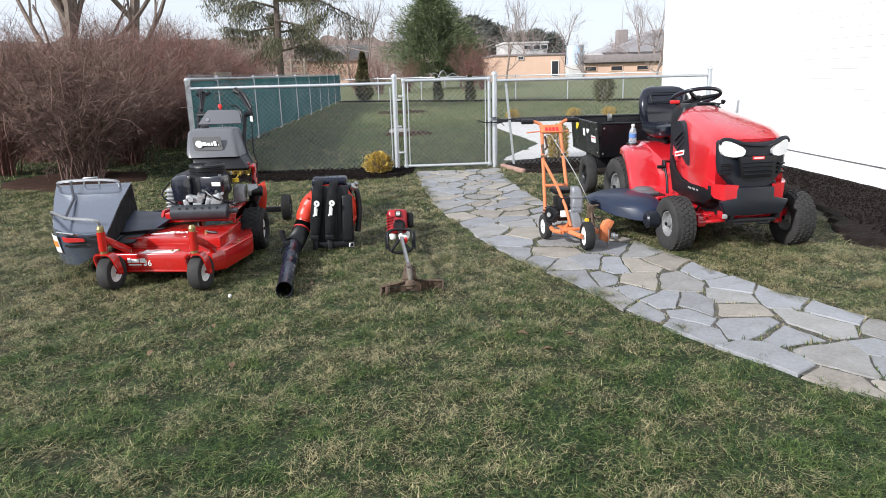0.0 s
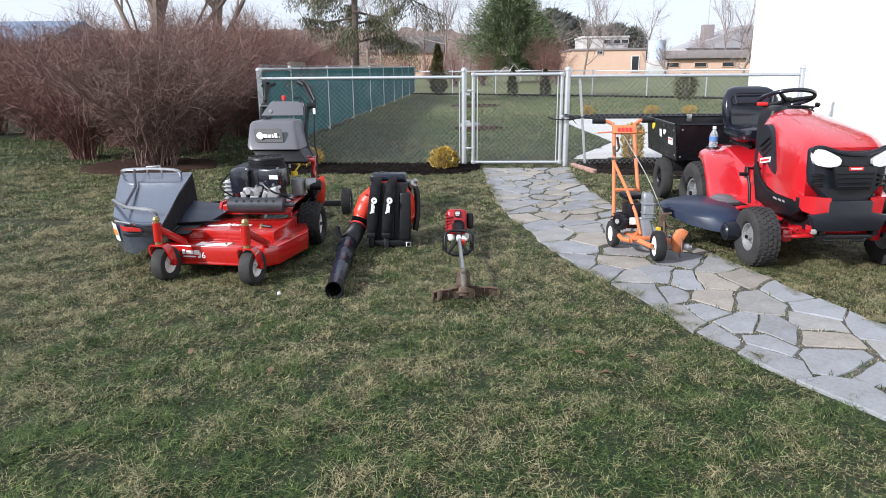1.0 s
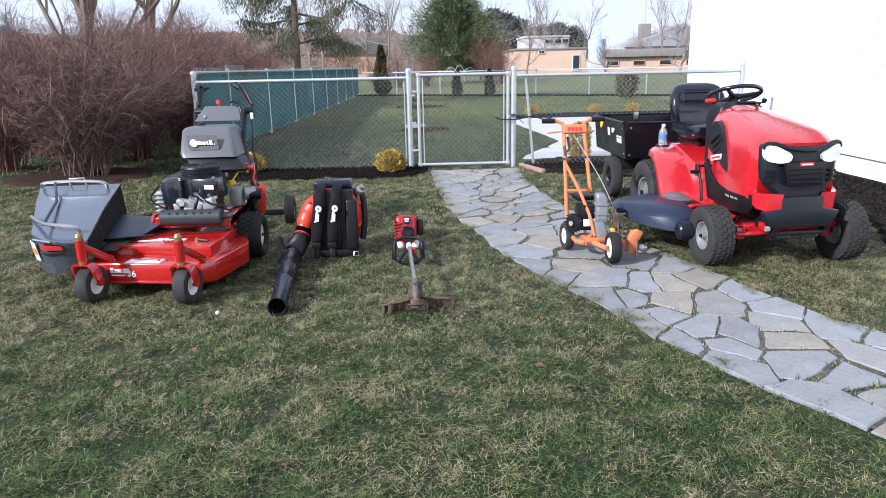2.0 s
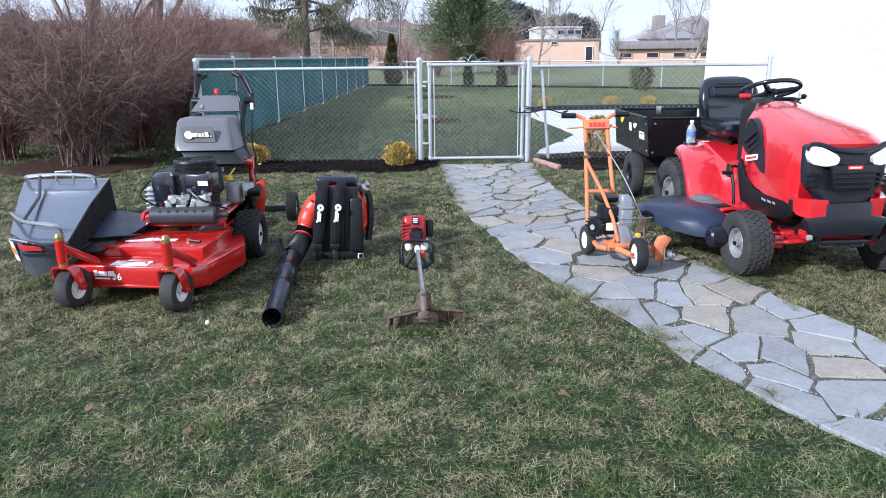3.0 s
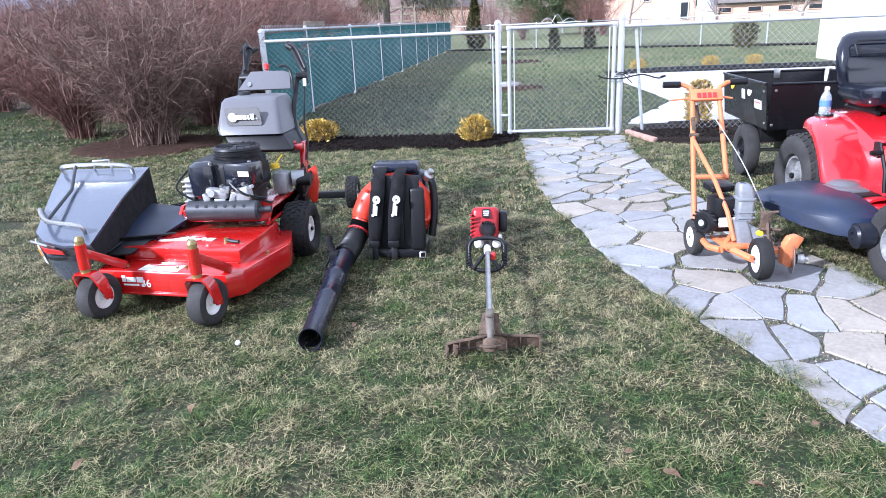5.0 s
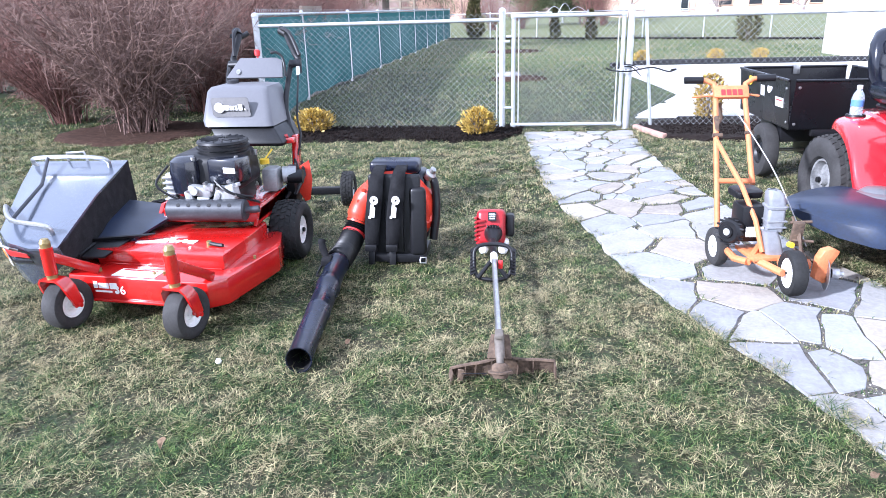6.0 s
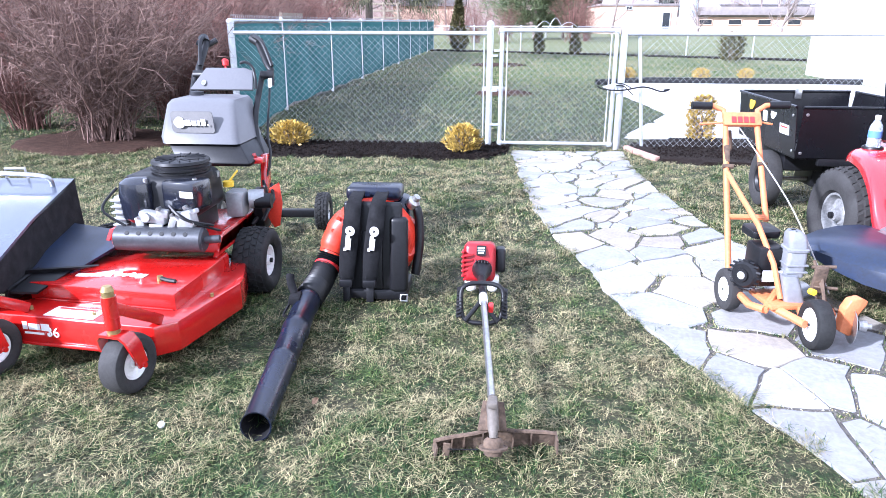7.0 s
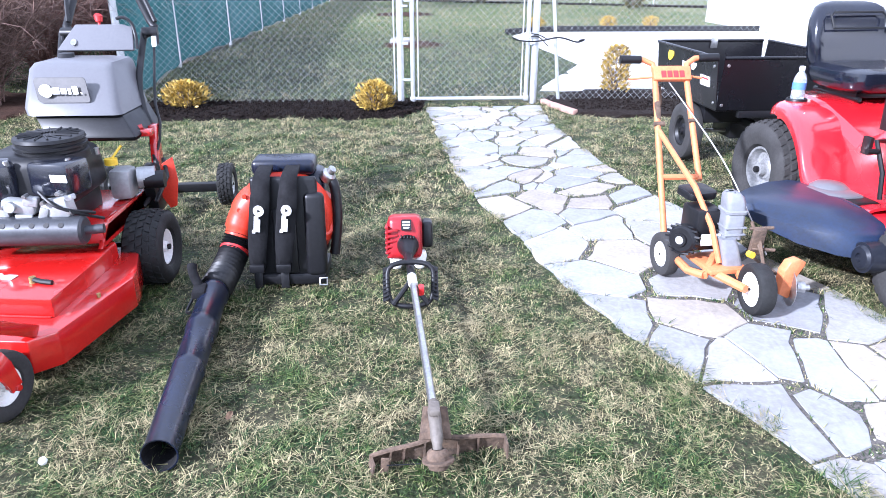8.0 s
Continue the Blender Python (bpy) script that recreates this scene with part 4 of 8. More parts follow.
# tank, console and grips
bm = B()
loft(bm, [[(*p, z) for p in rounded(w, d_, 0.035, 3, *L(-1.285, y, 0).xy)] for w, d_, y, z in ((0.40, 0.36, 5.99, 0.69), (0.40, 0.36, 5.99, 0.72), (0.36, 0.30, 6.0, 0.865), (0.335, 0.26, 6.0, 0.885), (0.24, 0.18, 6.0, 0.893))])
tank = part("fuel_tank", bm, TANK_GREY, mower, "grey moulded plastic fuel tank")
part("tank_base", box(B(), L(-1.275, 6.0, 0.645), (0.37, 0.33, 0.09), bevel=0.012), BLACK, tank)
tilt = pose(*L(-1.30, 5.796, 0.79), 17, 0, 0)
part("badge", prism(B(), rounded(0.215, 0.105, 0.015), 0.004, tilt @ pose(0, 0.006, 0) @ FRONT), BADGE, tank, "dark rounded badge panel")
bm = B()
disc(bm, tilt @ pose(0, 0.001, 0), -0.062, 0, 0.027, 0.003)
bars(bm, tilt @ pose(0, 0.001, 0), [(-0.020, 0.0, 0.030, 0.026), (0.012, -0.002, 0.024, 0.022), (0.036, -0.002, 0.012, 0.024), (0.060, 0.002, 0.022, 0.032), (0.084, -0.010, 0.006, 0.008)], 0.003)
part("badge_mark", bm, WHITE, tank)
part("tank_cap", lathe(B(), L(-1.37, 6.02, 0.885), (0, 0, 1), [(0, 0.035), (0.025, 0.034), (0.03, 0)], 18), BLACK, tank)
panel = pose(*L(-1.255, 6.10, 0.965), -20, 0, 0)
console = part("console", prism(B(), [(-0.18, -0.055), (0.17, -0.055), (0.165, 0.045), (0.12, 0.06), (-0.10, 0.06)], 0.025, panel @ FRONT, bevel=0.005), TANK_GREY, mower, "grey instrument console")
bm = B()
bars(bm, panel @ pose(0, -0.014, 0), [(0.0, 0.005, 0.03, 0.028), (0.035, 0.005, 0.03, 0.024), (0.07, 0.006, 0.03, 0.022)], 0.003)
part("badge_mark", bm, WHITE, console)
part("badge_ring", disc(B(), panel @ pose(0, -0.0132, 0), -0.022, 0.005, 0.028, 0.002), DECAL_RED, console)
part("key_switch", cyl(B(), panel @ Vector((-0.10, -0.012, -0.025)), panel @ Vector((-0.10, -0.03, -0.025)), 0.014, seg=12), STEEL, console)
bm = B()
lathe(bm, L(-1.255, 6.14, 1.0), (0, 0.1, 1), [(0, 0.006), (0.03, 0.006), (0.035, 0.016), (0.06, 0.02), (0.07, 0.012), (0.072, 0)], 12)
part("throttle_knob", bm, RED_KNOB, console, "red throttle knob")
bm = B()
tube(bm, [L(-1.07, 6.08, 0.92), L(-1.085, 6.10, 1.02), L(-1.12, 6.10, 1.055), L(-1.155, 6.10, 1.05)], 0.008, seg=8, smooth=4)
part("shift_lever", bm, BLACK, console)
for s, x in ((1, -1.02), (-1, -1.435)):
    bm = B()
    tube(bm, [L(x - 0.05 * s, 6.17, 0.97), L(x, 6.20, 1.00), L(x - 0.02 * (s > 0), 6.22, 1.03), L(x - 0.11 * (s > 0) + 0.01, 6.33, 1.15)], 0.019, seg=10, smooth=3)
    grip = part("control_handle", bm, BLACK, mower)
    bm = B()
    tube(bm, [L(x - 0.09 * (s > 0), 6.33, 1.15), L(x - 0.14 * (s > 0) - 0.02 * (s < 0), 6.36, 1.175)], 0.029, seg=12)
    tube(bm, [L(x - 0.12 * (s > 0), 6.32, 1.185), L(x - 0.05 * (s > 0), 6.26, 1.15), L(x + 0.01, 6.20, 1.03)], 0.011, seg=8, smooth=5)
    if s < 0:
        tube(bm, [L(x - 0.05, 6.33, 1.15), L(x + 0.0, 6.34, 1.135), L(x + 0.06, 6.36, 1.165)], 0.015, seg=8, smooth=4)
    part("grip", bm, BLACK, grip)
    bm = B()
    cyl(bm, L(x - 0.05 * s, 6.17, 0.985), L(x + 0.02 * s, 6.18, 0.985), 0.022, seg=10)
    cyl(bm, L(x + 0.015 * s, 6.17, 0.93), L(x + 0.015 * s, 6.17, 0.97), 0.010, seg=8)
    part("pivot", bm, BLACK, grip)
    bm = B()
    tube(bm, [L(x, 6.17, 0.95), L(x - 0.005 * s, 6.12, 0.75), L(x - 0.05 * s, 6.0, 0.52)], 0.006, seg=6, smooth=4)
    part("control_rod", bm, BLACK, grip)
part("white_clip", box(B(), L(-1.015, 6.155, 0.945), (0.02, 0.02, 0.045), bevel=0.004), WHITE, mower)

for x in (-1.05, -1.765):
    wheel(mower, L(x, 5.71, 0.165), (1, 0, 0), 0.162, 0.165, 0.075, WHITE, RUBBER, (26, 5, 0.006), name="drive_wheel", hub=0.34)
part("rear_axle", cyl(B(), L(-1.72, 5.71, 0.165), L(-1.09, 5.71, 0.165), 0.022, seg=10), BLACK, mower)

# the tank and the handles rake back above the engine
RAKE = ([0.60, 0.70, 0.79, 0.97, 1.2], [0.0, -0.08, -0.10, -0.14, -0.17], [0.0, 0.08, 0.11, 0.27, 0.33])
for ob in [c for c in bpy.data.objects if c.type == "MESH" and (c.parent in (mower, tank, console) or (c.parent and c.parent.name.startswith("control_handle")))]:
    if ob.name.split(".")[0] in ("fuel_tank", "tank_base", "badge", "badge_mark", "badge_ring", "tank_cap", "console", "key_switch", "throttle_knob", "shift_lever", "control_handle", "grip", "pivot", "control_rod", "white_clip", "handle_tube"):
        for v in ob.data.vertices:
            dx, dy = np.interp(v.co.z, RAKE[0], RAKE[1]), np.interp(v.co.z, RAKE[0], RAKE[2])
            v.co.x, v.co.y, v.co.z = v.co.x + dx, v.co.y + dy, v.co.z + (0.012 if v.co.z > 0.6 else 0.0)

# riding sulky
bm = B()
box(bm, L(-1.32, 6.75, 0.115), (0.62, 0.05, 0.05), rot=(0, 0, 4), bevel=0.006)
box(bm, L(-1.32, 6.44, 0.13), (0.06, 0.62, 0.04), bevel=0.005)
part("sulky_frame", bm, BLACK, mower, "black steel sulky axle")
for x, y in ((-0.985, 6.78), (-1.66, 6.74)):
    wheel(mower, L(x, y, 0.125), (1, 0.07, 0), 0.120, 0.085, 0.06, RIM, RUBBER, (22, 4, 0.005), name="sulky_wheel")

# grass catcher
top_l, top_r = L(-2.49, 5.73, 0.545), L(-1.94, 5.73, 0.55)
arc = [L(-2.30, 5.22, 0.375), L(-2.20, 5.02, 0.365), L(-2.06, 4.88, 0.36), L(-1.90, 4.80, 0.36), L(-1.77, 4.80, 0.365)]
low = [L(-2.31, 5.26, 0.10), L(-2.20, 5.10, 0.10), L(-2.06, 4.98, 0.12), L(-1.92, 4.93, 0.19), L(-1.80, 4.90, 0.27)]


def skin(bm, rows, t=0.012):
    """A curved panel with thickness t."""
    o = bmesh.new()
    vs = [[o.verts.new(p) for p in r] for r in rows]
    for r0, r1 in zip(vs, vs[1:]):
        for j in range(len(r0) - 1):
            o.faces.new((r0[j], r0[j + 1], r1[j + 1], r1[j]))
    bmesh.ops.recalc_face_normals(o, faces=list(o.faces))
    bmesh.ops.solidify(o, geom=list(o.faces), thickness=t)
    return merge(bm, o)


n = len(arc)
tops = [top_l.lerp(top_r, k / (n - 1)) for k in range(n)]
lid = part("catcher_lid", skin(B(), [tops, [t_.lerp(a, 0.5) + Vector((0, 0, 0.02)) for t_, a in zip(tops, arc)], arc]), BAG_GREY, mower, "grey sloping lid of the grass catcher")
part("catcher_front", skin(B(), [arc, [a.lerp(b_, 0.5) + (a - L(-2.0, 5.4, 0.3)).normalized() * 0.015 for a, b_ in zip(arc, low)], low], 0.008), BAG_GREY, mower, "grey wrapped front of the grass catcher")
bm = B()
loft(bm, [[top_r, arc[-1], low[-1], L(-1.90, 5.70, 0.22)], [top_l, arc[0], low[0], L(-2.46, 5.70, 0.12)]])
part("catcher_body", bm, BAG_CLOTH, mower, "black mesh body of the grass catcher")
for t0 in (0.10, 0.90):
    bm = B()
    a, b_ = tops[0].lerp(arc[0], t0), tops[-1].lerp(arc[-1], t0)
    mid = tops[2].lerp(arc[2], t0)
    ps = [a.lerp(mid, 0.15), a.lerp(mid, 0.2) + Vector((-0.01, -0.02, 0.05)), mid + Vector((0, -0.01, 0.062)), b_.lerp(mid, 0.3) + Vector((0, -0.02, 0.05)), b_.lerp(mid, 0.25)]
    tube(bm, ps, 0.011, seg=8, smooth=5)
    part("catcher_handle", bm, STEEL, lid, "bare steel tube handle")
bm = B()
tube(bm, [tops[1].lerp(arc[1], 0.10) + Vector((0, -0.02, 0.055)), tops[2].lerp(arc[1], 0.5) + Vector((0, 0, 0.045)), tops[1].lerp(arc[2], 0.88) + Vector((0, -0.01, 0.05))], 0.009, seg=8)
part("catcher_handle", bm, DARK_PLASTIC, lid, "dark tube brace")
bm = B()
tube(bm, [tops[2] + Vector((-0.07, 0, 0.0)), tops[2] + Vector((-0.07, 0, 0.045)), tops[2] + Vector((0.03, 0, 0.05)), tops[2] + Vector((0.04, 0, 0.0))], 0.007, seg=8)
part("latch", bm, STEEL, lid, "bright steel latch")
bm = B()
tube(bm, [arc[2] + Vector((-0.04, -0.02, 0.0)), arc[2] + Vector((-0.03, -0.045, 0.015)), arc[3] + Vector((-0.05, -0.045, 0.015)), arc[3] + Vector((-0.04, -0.02, 0.0))], 0.006, seg=8)
part("latch", bm, STEEL, lid, "bright steel latch")


def on_front(u, v, out=0.012):
    k = min(n - 2, int(u * (n - 1)))
    f = u * (n - 1) - k
    a, b_ = arc[k].lerp(arc[k + 1], f), low[k].lerp(low[k + 1], f)
    p = a.lerp(b_, v)
    nrm = (arc[k + 1] - arc[k]).cross(low[k] - arc[k]).normalized()
    nrm = nrm if nrm.y < 0 else -nrm
    return p + nrm * out


def patch(u0, u1, v0, v1, material, label, out=0.02):
    bm = B()
    skin(bm, [[on_front(u0 + (u1 - u0) * i / 5, v, out) for i in range(6)] for v in (v0, (v0 + v1) / 2, v1)], 0.003)
    part("catcher_label", bm, material, lid, label)


patch(0.22, 0.34, 0.15, 0.62, WHITE, "white label strip", 0.021)
patch(0.235, 0.325, 0.30, 0.46, DECAL_ORANGE, "orange label mark", 0.024)
patch(0.46, 0.74, 0.10, 0.24, DECAL_RED, "red warning bar", 0.021)
patch(0.46, 0.74, 0.34, 0.40, BAG_CLOTH, "black label bar", 0.021)
bm = B()
skin(bm, [[L(-1.98, 5.06, 0.275), L(-1.66, 5.18, 0.275)], [L(-1.93, 5.30, 0.33), L(-1.60, 5.33, 0.31)], [L(-1.92, 5.62, 0.36), L(-1.56, 5.56, 0.335)]], 0.012)
part("discharge_chute", bm, NAVY, mower, "navy blue moulded discharge chute")
bm = B()
skin(bm, [[L(-1.97, 4.98, 0.26), L(-1.70, 5.00, 0.255)], [L(-1.98, 5.06, 0.285), L(-1.66, 5.18, 0.285)], [L(-1.88, 5.10, 0.30), L(-1.55, 5.20, 0.30)]], 0.01)
skin(bm, [[L(-1.85, 4.97, 0.13), L(-1.85, 5.6, 0.14)], [L(-1.80, 4.98, 0.27), L(-1.80, 5.6, 0.33)]], 0.01)
part("chute_frame", bm, BLACK, mower)

# ---- backpack blower ----
BO = Vector((-0.48, 5.75, 0))


def K(x, y, z):
    return Vector((x, y, z)) - BO


blower = thing("backpack_blower", pose(BO.x - 0.004, BO.y + 0.03, 0) @ Matrix.Diagonal((1.02, 1, 1.1, 1)), "orange-red backpack leaf blower with black straps and long tube", "leaf blower")
bm = B()
lathe(bm, K(-0.49, 5.80, 0.245), (0, 1, 0.06), [(-0.07, 0.0), (-0.07, 0.12), (-0.05, 0.185), (0, 0.205), (0.05, 0.185), (0.08, 0.12), (0.08, 0)], 32)
volute = part("fan_housing", bm, BLOWER_RED, blower, "orange-red fan housing")
bm = B()
tube(bm, [K(-0.58, 5.80, 0.34), K(-0.635, 5.79, 0.30), K(-0.672, 5.775, 0.24), K(-0.69, 5.755, 0.185)], [0.06, 0.07, 0.066, 0.06], seg=18, smooth=5)
part("outlet_elbow", bm, BLOWER_RED, volute)
bm = B()
for k in range(9):
    a = 2.2 + k * 0.32
    p = K(-0.49, 5.735, 0.245) + Vector((0.19 * math.cos(a), 0, 0.19 * math.sin(a)))
    cyl(bm, p, p + Vector((0, -0.012, 0)), 0.009, seg=8)
tagged(part("housing_bolt", bm, BLOWER_RED, volute), kind="stuff")
bm = B()
box(bm, K(-0.47, 5.89, 0.25), (0.30, 0.16, 0.36), bevel=0.04, seg=3)
box(bm, K(-0.485, 5.84, 0.455), (0.26, 0.14, 0.06), bevel=0.02, seg=3)
part("engine_cover", bm, BLUE_BLACK, blower, "black engine cover")
bm = B()
box(bm, K(-0.475, 5.69, 0.24), (0.27, 0.035, 0.40), rot=(-4, 0, 0), bevel=0.014, seg=3)
frame_ = part("back_frame", bm, BLACK, blower, "black plastic carrying frame")
bm = B()
box(bm, K(-0.355, 5.675, 0.215), (0.085, 0.05, 0.33), rot=(-5, 0, 0), bevel=0.02, seg=3)
box(bm, K(-0.48, 5.672, 0.19), (0.10, 0.03, 0.26), rot=(-5, 0, 0), bevel=0.012, seg=2)
part("back_pad", bm, BLACK, frame_)
for k, x in enumerate((-0.575, -0.465)):
    rows = [((x + 0.030, 5.745, 0.475), 0.055), ((x + 0.022, 5.665, 0.45), 0.066), ((x + 0.010, 5.632, 0.36), 0.080), ((x - 0.010, 5.622, 0.22), 0.080), ((x - 0.022, 5.628, 0.12), 0.068), ((x - 0.026, 5.66, 0.075), 0.05)]
    pts = smooth_line([r[0] for r in rows], 4)
    ws = np.interp(np.linspace(0, 1, len(pts)), np.linspace(0, 1, len(rows)), [r[1] for r in rows])
    o = B()
    skin(o, [[p - BO + Vector((-w / 2, 0.008, 0)), p - BO + Vector((-w / 4, -0.006, 0)), p - BO + Vector((w / 4, -0.006, 0)), p - BO + Vector((w / 2, 0.008, 0))] for p, w in zip(pts, ws)], 0.02)
    strap = part("shoulder_strap", o, WEB, blower, "padded black shoulder strap")
    m = pose(*K(x - 0.004, 5.609, 0.27), 2, 8, 0)
    o = B()
    disc(o, m, 0.004, 0.065, 0.021, 0.004)
    bars(o, m, [(-0.004, 0.012, 0.017, 0.062), (0.009, 0.006, 0.006, 0.05), (-0.012, -0.02, 0.012, 0.012)], 0.004)
    part("strap_mark", o, WHITE, strap, "white printed mark")
    o = B()
    disc(o, m @ pose(0, -0.002, 0), 0.004, 0.066, 0.008, 0.004, 3)
    part("strap_mark", o, BLACK, strap)
    o = B()
    box(o, K(x - 0.024, 5.625, 0.095), (0.062, 0.022, 0.035), bevel=0.006)
    box(o, K(x - 0.026, 5.645, 0.045), (0.035, 0.012, 0.08), rot=(-12, 0, 0), bevel=0.003)
    part("strap_buckle", o, BLACK, strap)
bm = B()
tube(bm, [K(-0.335, 5.86, 0.40), K(-0.285, 5.82, 0.38), K(-0.272, 5.79, 0.25), K(-0.29, 5.76, 0.10)], 0.022, seg=10, smooth=5)
part("side_guard", bm, BLACK, blower)
bm = B()
lathe(bm, K(-0.315, 5.83, 0.395), (0.5, -0.3, 0.7), [(0, 0.03), (0.03, 0.03), (0.04, 0.018), (0.06, 0.016), (0.062, 0)], 14)
part("filler_cap", bm, STEEL, blower)
bm = B()
lathe(bm, K(-0.365, 5.80, 0.25), (0.3, -0.5, 0.2), [(-0.03, 0.10), (0.02, 0.11), (0.045, 0.085), (0.05, 0)], 20)
part("side_cover", bm, BLOWER_RED, volute)
bm = B()
box(bm, K(-0.47, 5.77, 0.035), (0.30, 0.24, 0.05), bevel=0.012)
part("base", bm, BLACK, blower)
bm = B()
tube(bm, [K(-0.345, 5.635, 0.045), K(-0.345, 5.625, 0.02), K(-0.315, 5.625, 0.02), K(-0.315, 5.635, 0.045)], 0.004, seg=6, closed=True)
part("buckle_ring", bm, STEEL, blower, "bright steel ring")
# tube: bellows, clamp, pipe
part("clamp_ring", cyl(B(), K(-0.706, 5.72, 0.142), K(-0.709, 5.71, 0.132), 0.061, seg=20), DECAL_RED, blower)
path_pts = smooth_line([K(-0.688, 5.757, 0.19), K(-0.708, 5.715, 0.135), K(-0.728, 5.60, 0.088), K(-0.738, 5.45, 0.075)], 11)
rad = [0.055 + (0.008 if k % 2 else -0.006) for k in range(len(path_pts))]
part("flex_hose", tube(B(), path_pts, rad, seg=20), BLACK, blower, "ribbed black flexible hose")
bm = B()
d0, d1 = K(-0.736, 5.47, 0.075), K(-0.645, 4.475, 0.052)
dirv = (d1 - d0).normalized()
ln = (d1 - d0).length
lathe(bm, d0, dirv, [(0, 0.05), (0.03, 0.056), (0.06, 0.056), (0.07, 0.051), (0.28, 0.051), (0.29, 0.055), (0.34, 0.055), (0.35, 0.050), (0.56, 0.049), (0.57, 0.052), (0.59, 0.052), (0.60, 0.049), (ln - 0.02, 0.046), (ln, 0.049), (ln, 0.0455)], 28)
pipe = part("blower_pipe", bm, BLUE_BLACK, blower, "long scuffed black blower pipe")
part("pipe_lining", lathe(B(), d0, dirv, [(ln, 0.0455), (ln - 0.02, 0.044), (ln - 0.4, 0.044), (ln - 0.4, 0)], 28), WEB, pipe, "matt black inside of the pipe")
bm = B()
tube(bm, [K(-0.775, 5.40, 0.12), K(-0.80, 5.43, 0.16), K(-0.805, 5.45, 0.185)], [0.017, 0.018, 0.019], seg=10, smooth=4)
box(bm, K(-0.765, 5.37, 0.115), (0.05, 0.09, 0.03), rot=(0, 0, 8), bevel=0.008)
part("throttle_handle", bm, WEB, pipe)
bm = B()
tube(bm, [K(-0.785, 5.36, 0.10), K(-0.80, 5.30, 0.07), K(-0.775, 5.26, 0.08)], 0.006, seg=6, smooth=4)
part("hook", bm, BLACK, pipe)

# ---- string trimmer ----
TO = Vector((0.05, 5.2, 0))


def T(x, y, z):
    return Vector((x, y, z)) - TO


trimmer = thing("string_trimmer", pose(TO.x + 0.033, TO.y + 0.01, 0.012), "petrol string trimmer with red engine lying on the lawn", "string trimmer")
bm = B()
box(bm, T(-0.012, 5.86, 0.145), (0.155, 0.19, 0.19), rot=(-14, 0, 0), bevel=0.028, seg=3)
head = part("engine_cover", bm, ENGINE_RED, trimmer, "red plastic engine cover")
bm = B()
for k in range(6):
    box(bm, T(-0.092, 5.83, 0.085 + k * 0.024), (0.014, 0.14, 0.012), rot=(-14, 0, 0), bevel=0.003)
    box(bm, T(-0.066, 5.765, 0.085 + k * 0.024), (0.05, 0.012, 0.012), rot=(-14, 0, 18), bevel=0.003)
tagged(part("vent_slat", bm, ENGINE_RED, head), kind="stuff")
part("label_plate", prism(B(), rounded(0.045, 0.05, 0.006), 0.008, pose(*T(-0.005, 5.775, 0.228), -35, 0, 0) @ FRONT), BLACK, head)
bm = B()
bars(bm, pose(*T(-0.005, 5.770, 0.230), -35, 0, 0), [(0, 0.012, 0.032, 0.006), (0, 0.0, 0.032, 0.006), (0.0, -0.012, 0.026, 0.006)], 0.003)
part("label_bar", bm, WHITE, head)
bm = B()
box(bm, T(0.088, 5.87, 0.155), (0.05, 0.12, 0.12), rot=(-10, 0, 0), bevel=0.016, seg=3)
part("air_cleaner", bm, BLACK, trimmer)
bm = B()
for s in (-1, 1):
    box(bm, T(0.055 * s, 5.81, 0.055), (0.05, 0.10, 0.085), rot=(-10, 10 * s, 0), bevel=0.02, seg=3)
part("fuel_tank", bm, WHITE, trimmer, "translucent white fuel tank")
bm = B()
lathe(bm, T(0.0, 5.80, 0.135), (0.02, -1, -0.12), [(0, 0.055), (0.03, 0.052), (0.09, 0.028), (0.13, 0.02), (0.16, 0.018)], 16)
for k in range(5):
    box(bm, T(0.0, 5.762, 0.175 - k * 0.001) + Vector(((k - 2) * 0.014, 0, 0)), (0.006, 0.03, 0.014), rot=(-40, 0, 0), bevel=0.002)
part("clutch_housing", bm, BLACK, trimmer)
s0, s1 = T(0.0, 5.70, 0.125), T(0.062, 4.50, 0.15)
bm = cyl(B(), s0, s0.lerp(s1, 0.22), 0.017, seg=14)
part("throttle_grip", bm, BLACK, trimmer)
shaft = part("shaft", cyl(B(), s0.lerp(s1, 0.15), s1, 0.0125, seg=14), STEEL, trimmer, "long straight steel shaft")
part("shaft_label", cyl(B(), s0.lerp(s1, 0.215), s0.lerp(s1, 0.275), 0.0185, seg=14), WHITE, shaft, "white shaft label")
bm = B()
box(bm, s0.lerp(s1, 0.30) + Vector((0.03, 0, -0.012)), (0.022, 0.04, 0.035), bevel=0.006)
part("clip", bm, RED_KNOB, shaft, "small red clip")
hc = T(0.008, 5.47, 0.085)
pts = []
for k in range(28):
    a = 2 * math.pi * k / 28
    x, y = 0.093 * math.cos(a), 0.075 * math.sin(a)
    sq = 1.0 / max(abs(math.cos(a)) ** 4 + abs(math.sin(a)) ** 4, 1e-6) ** 0.25
    pts.append(hc + Vector((x * sq * (1.0 + 0.06 * math.sin(a)), 0.05 * math.sin(a), y * sq * 1.0)))
loop = part("loop_handle", tube(B(), pts, 0.0105, seg=10, closed=True), BLACK, trimmer, "black rubber loop handle")
bm = B()
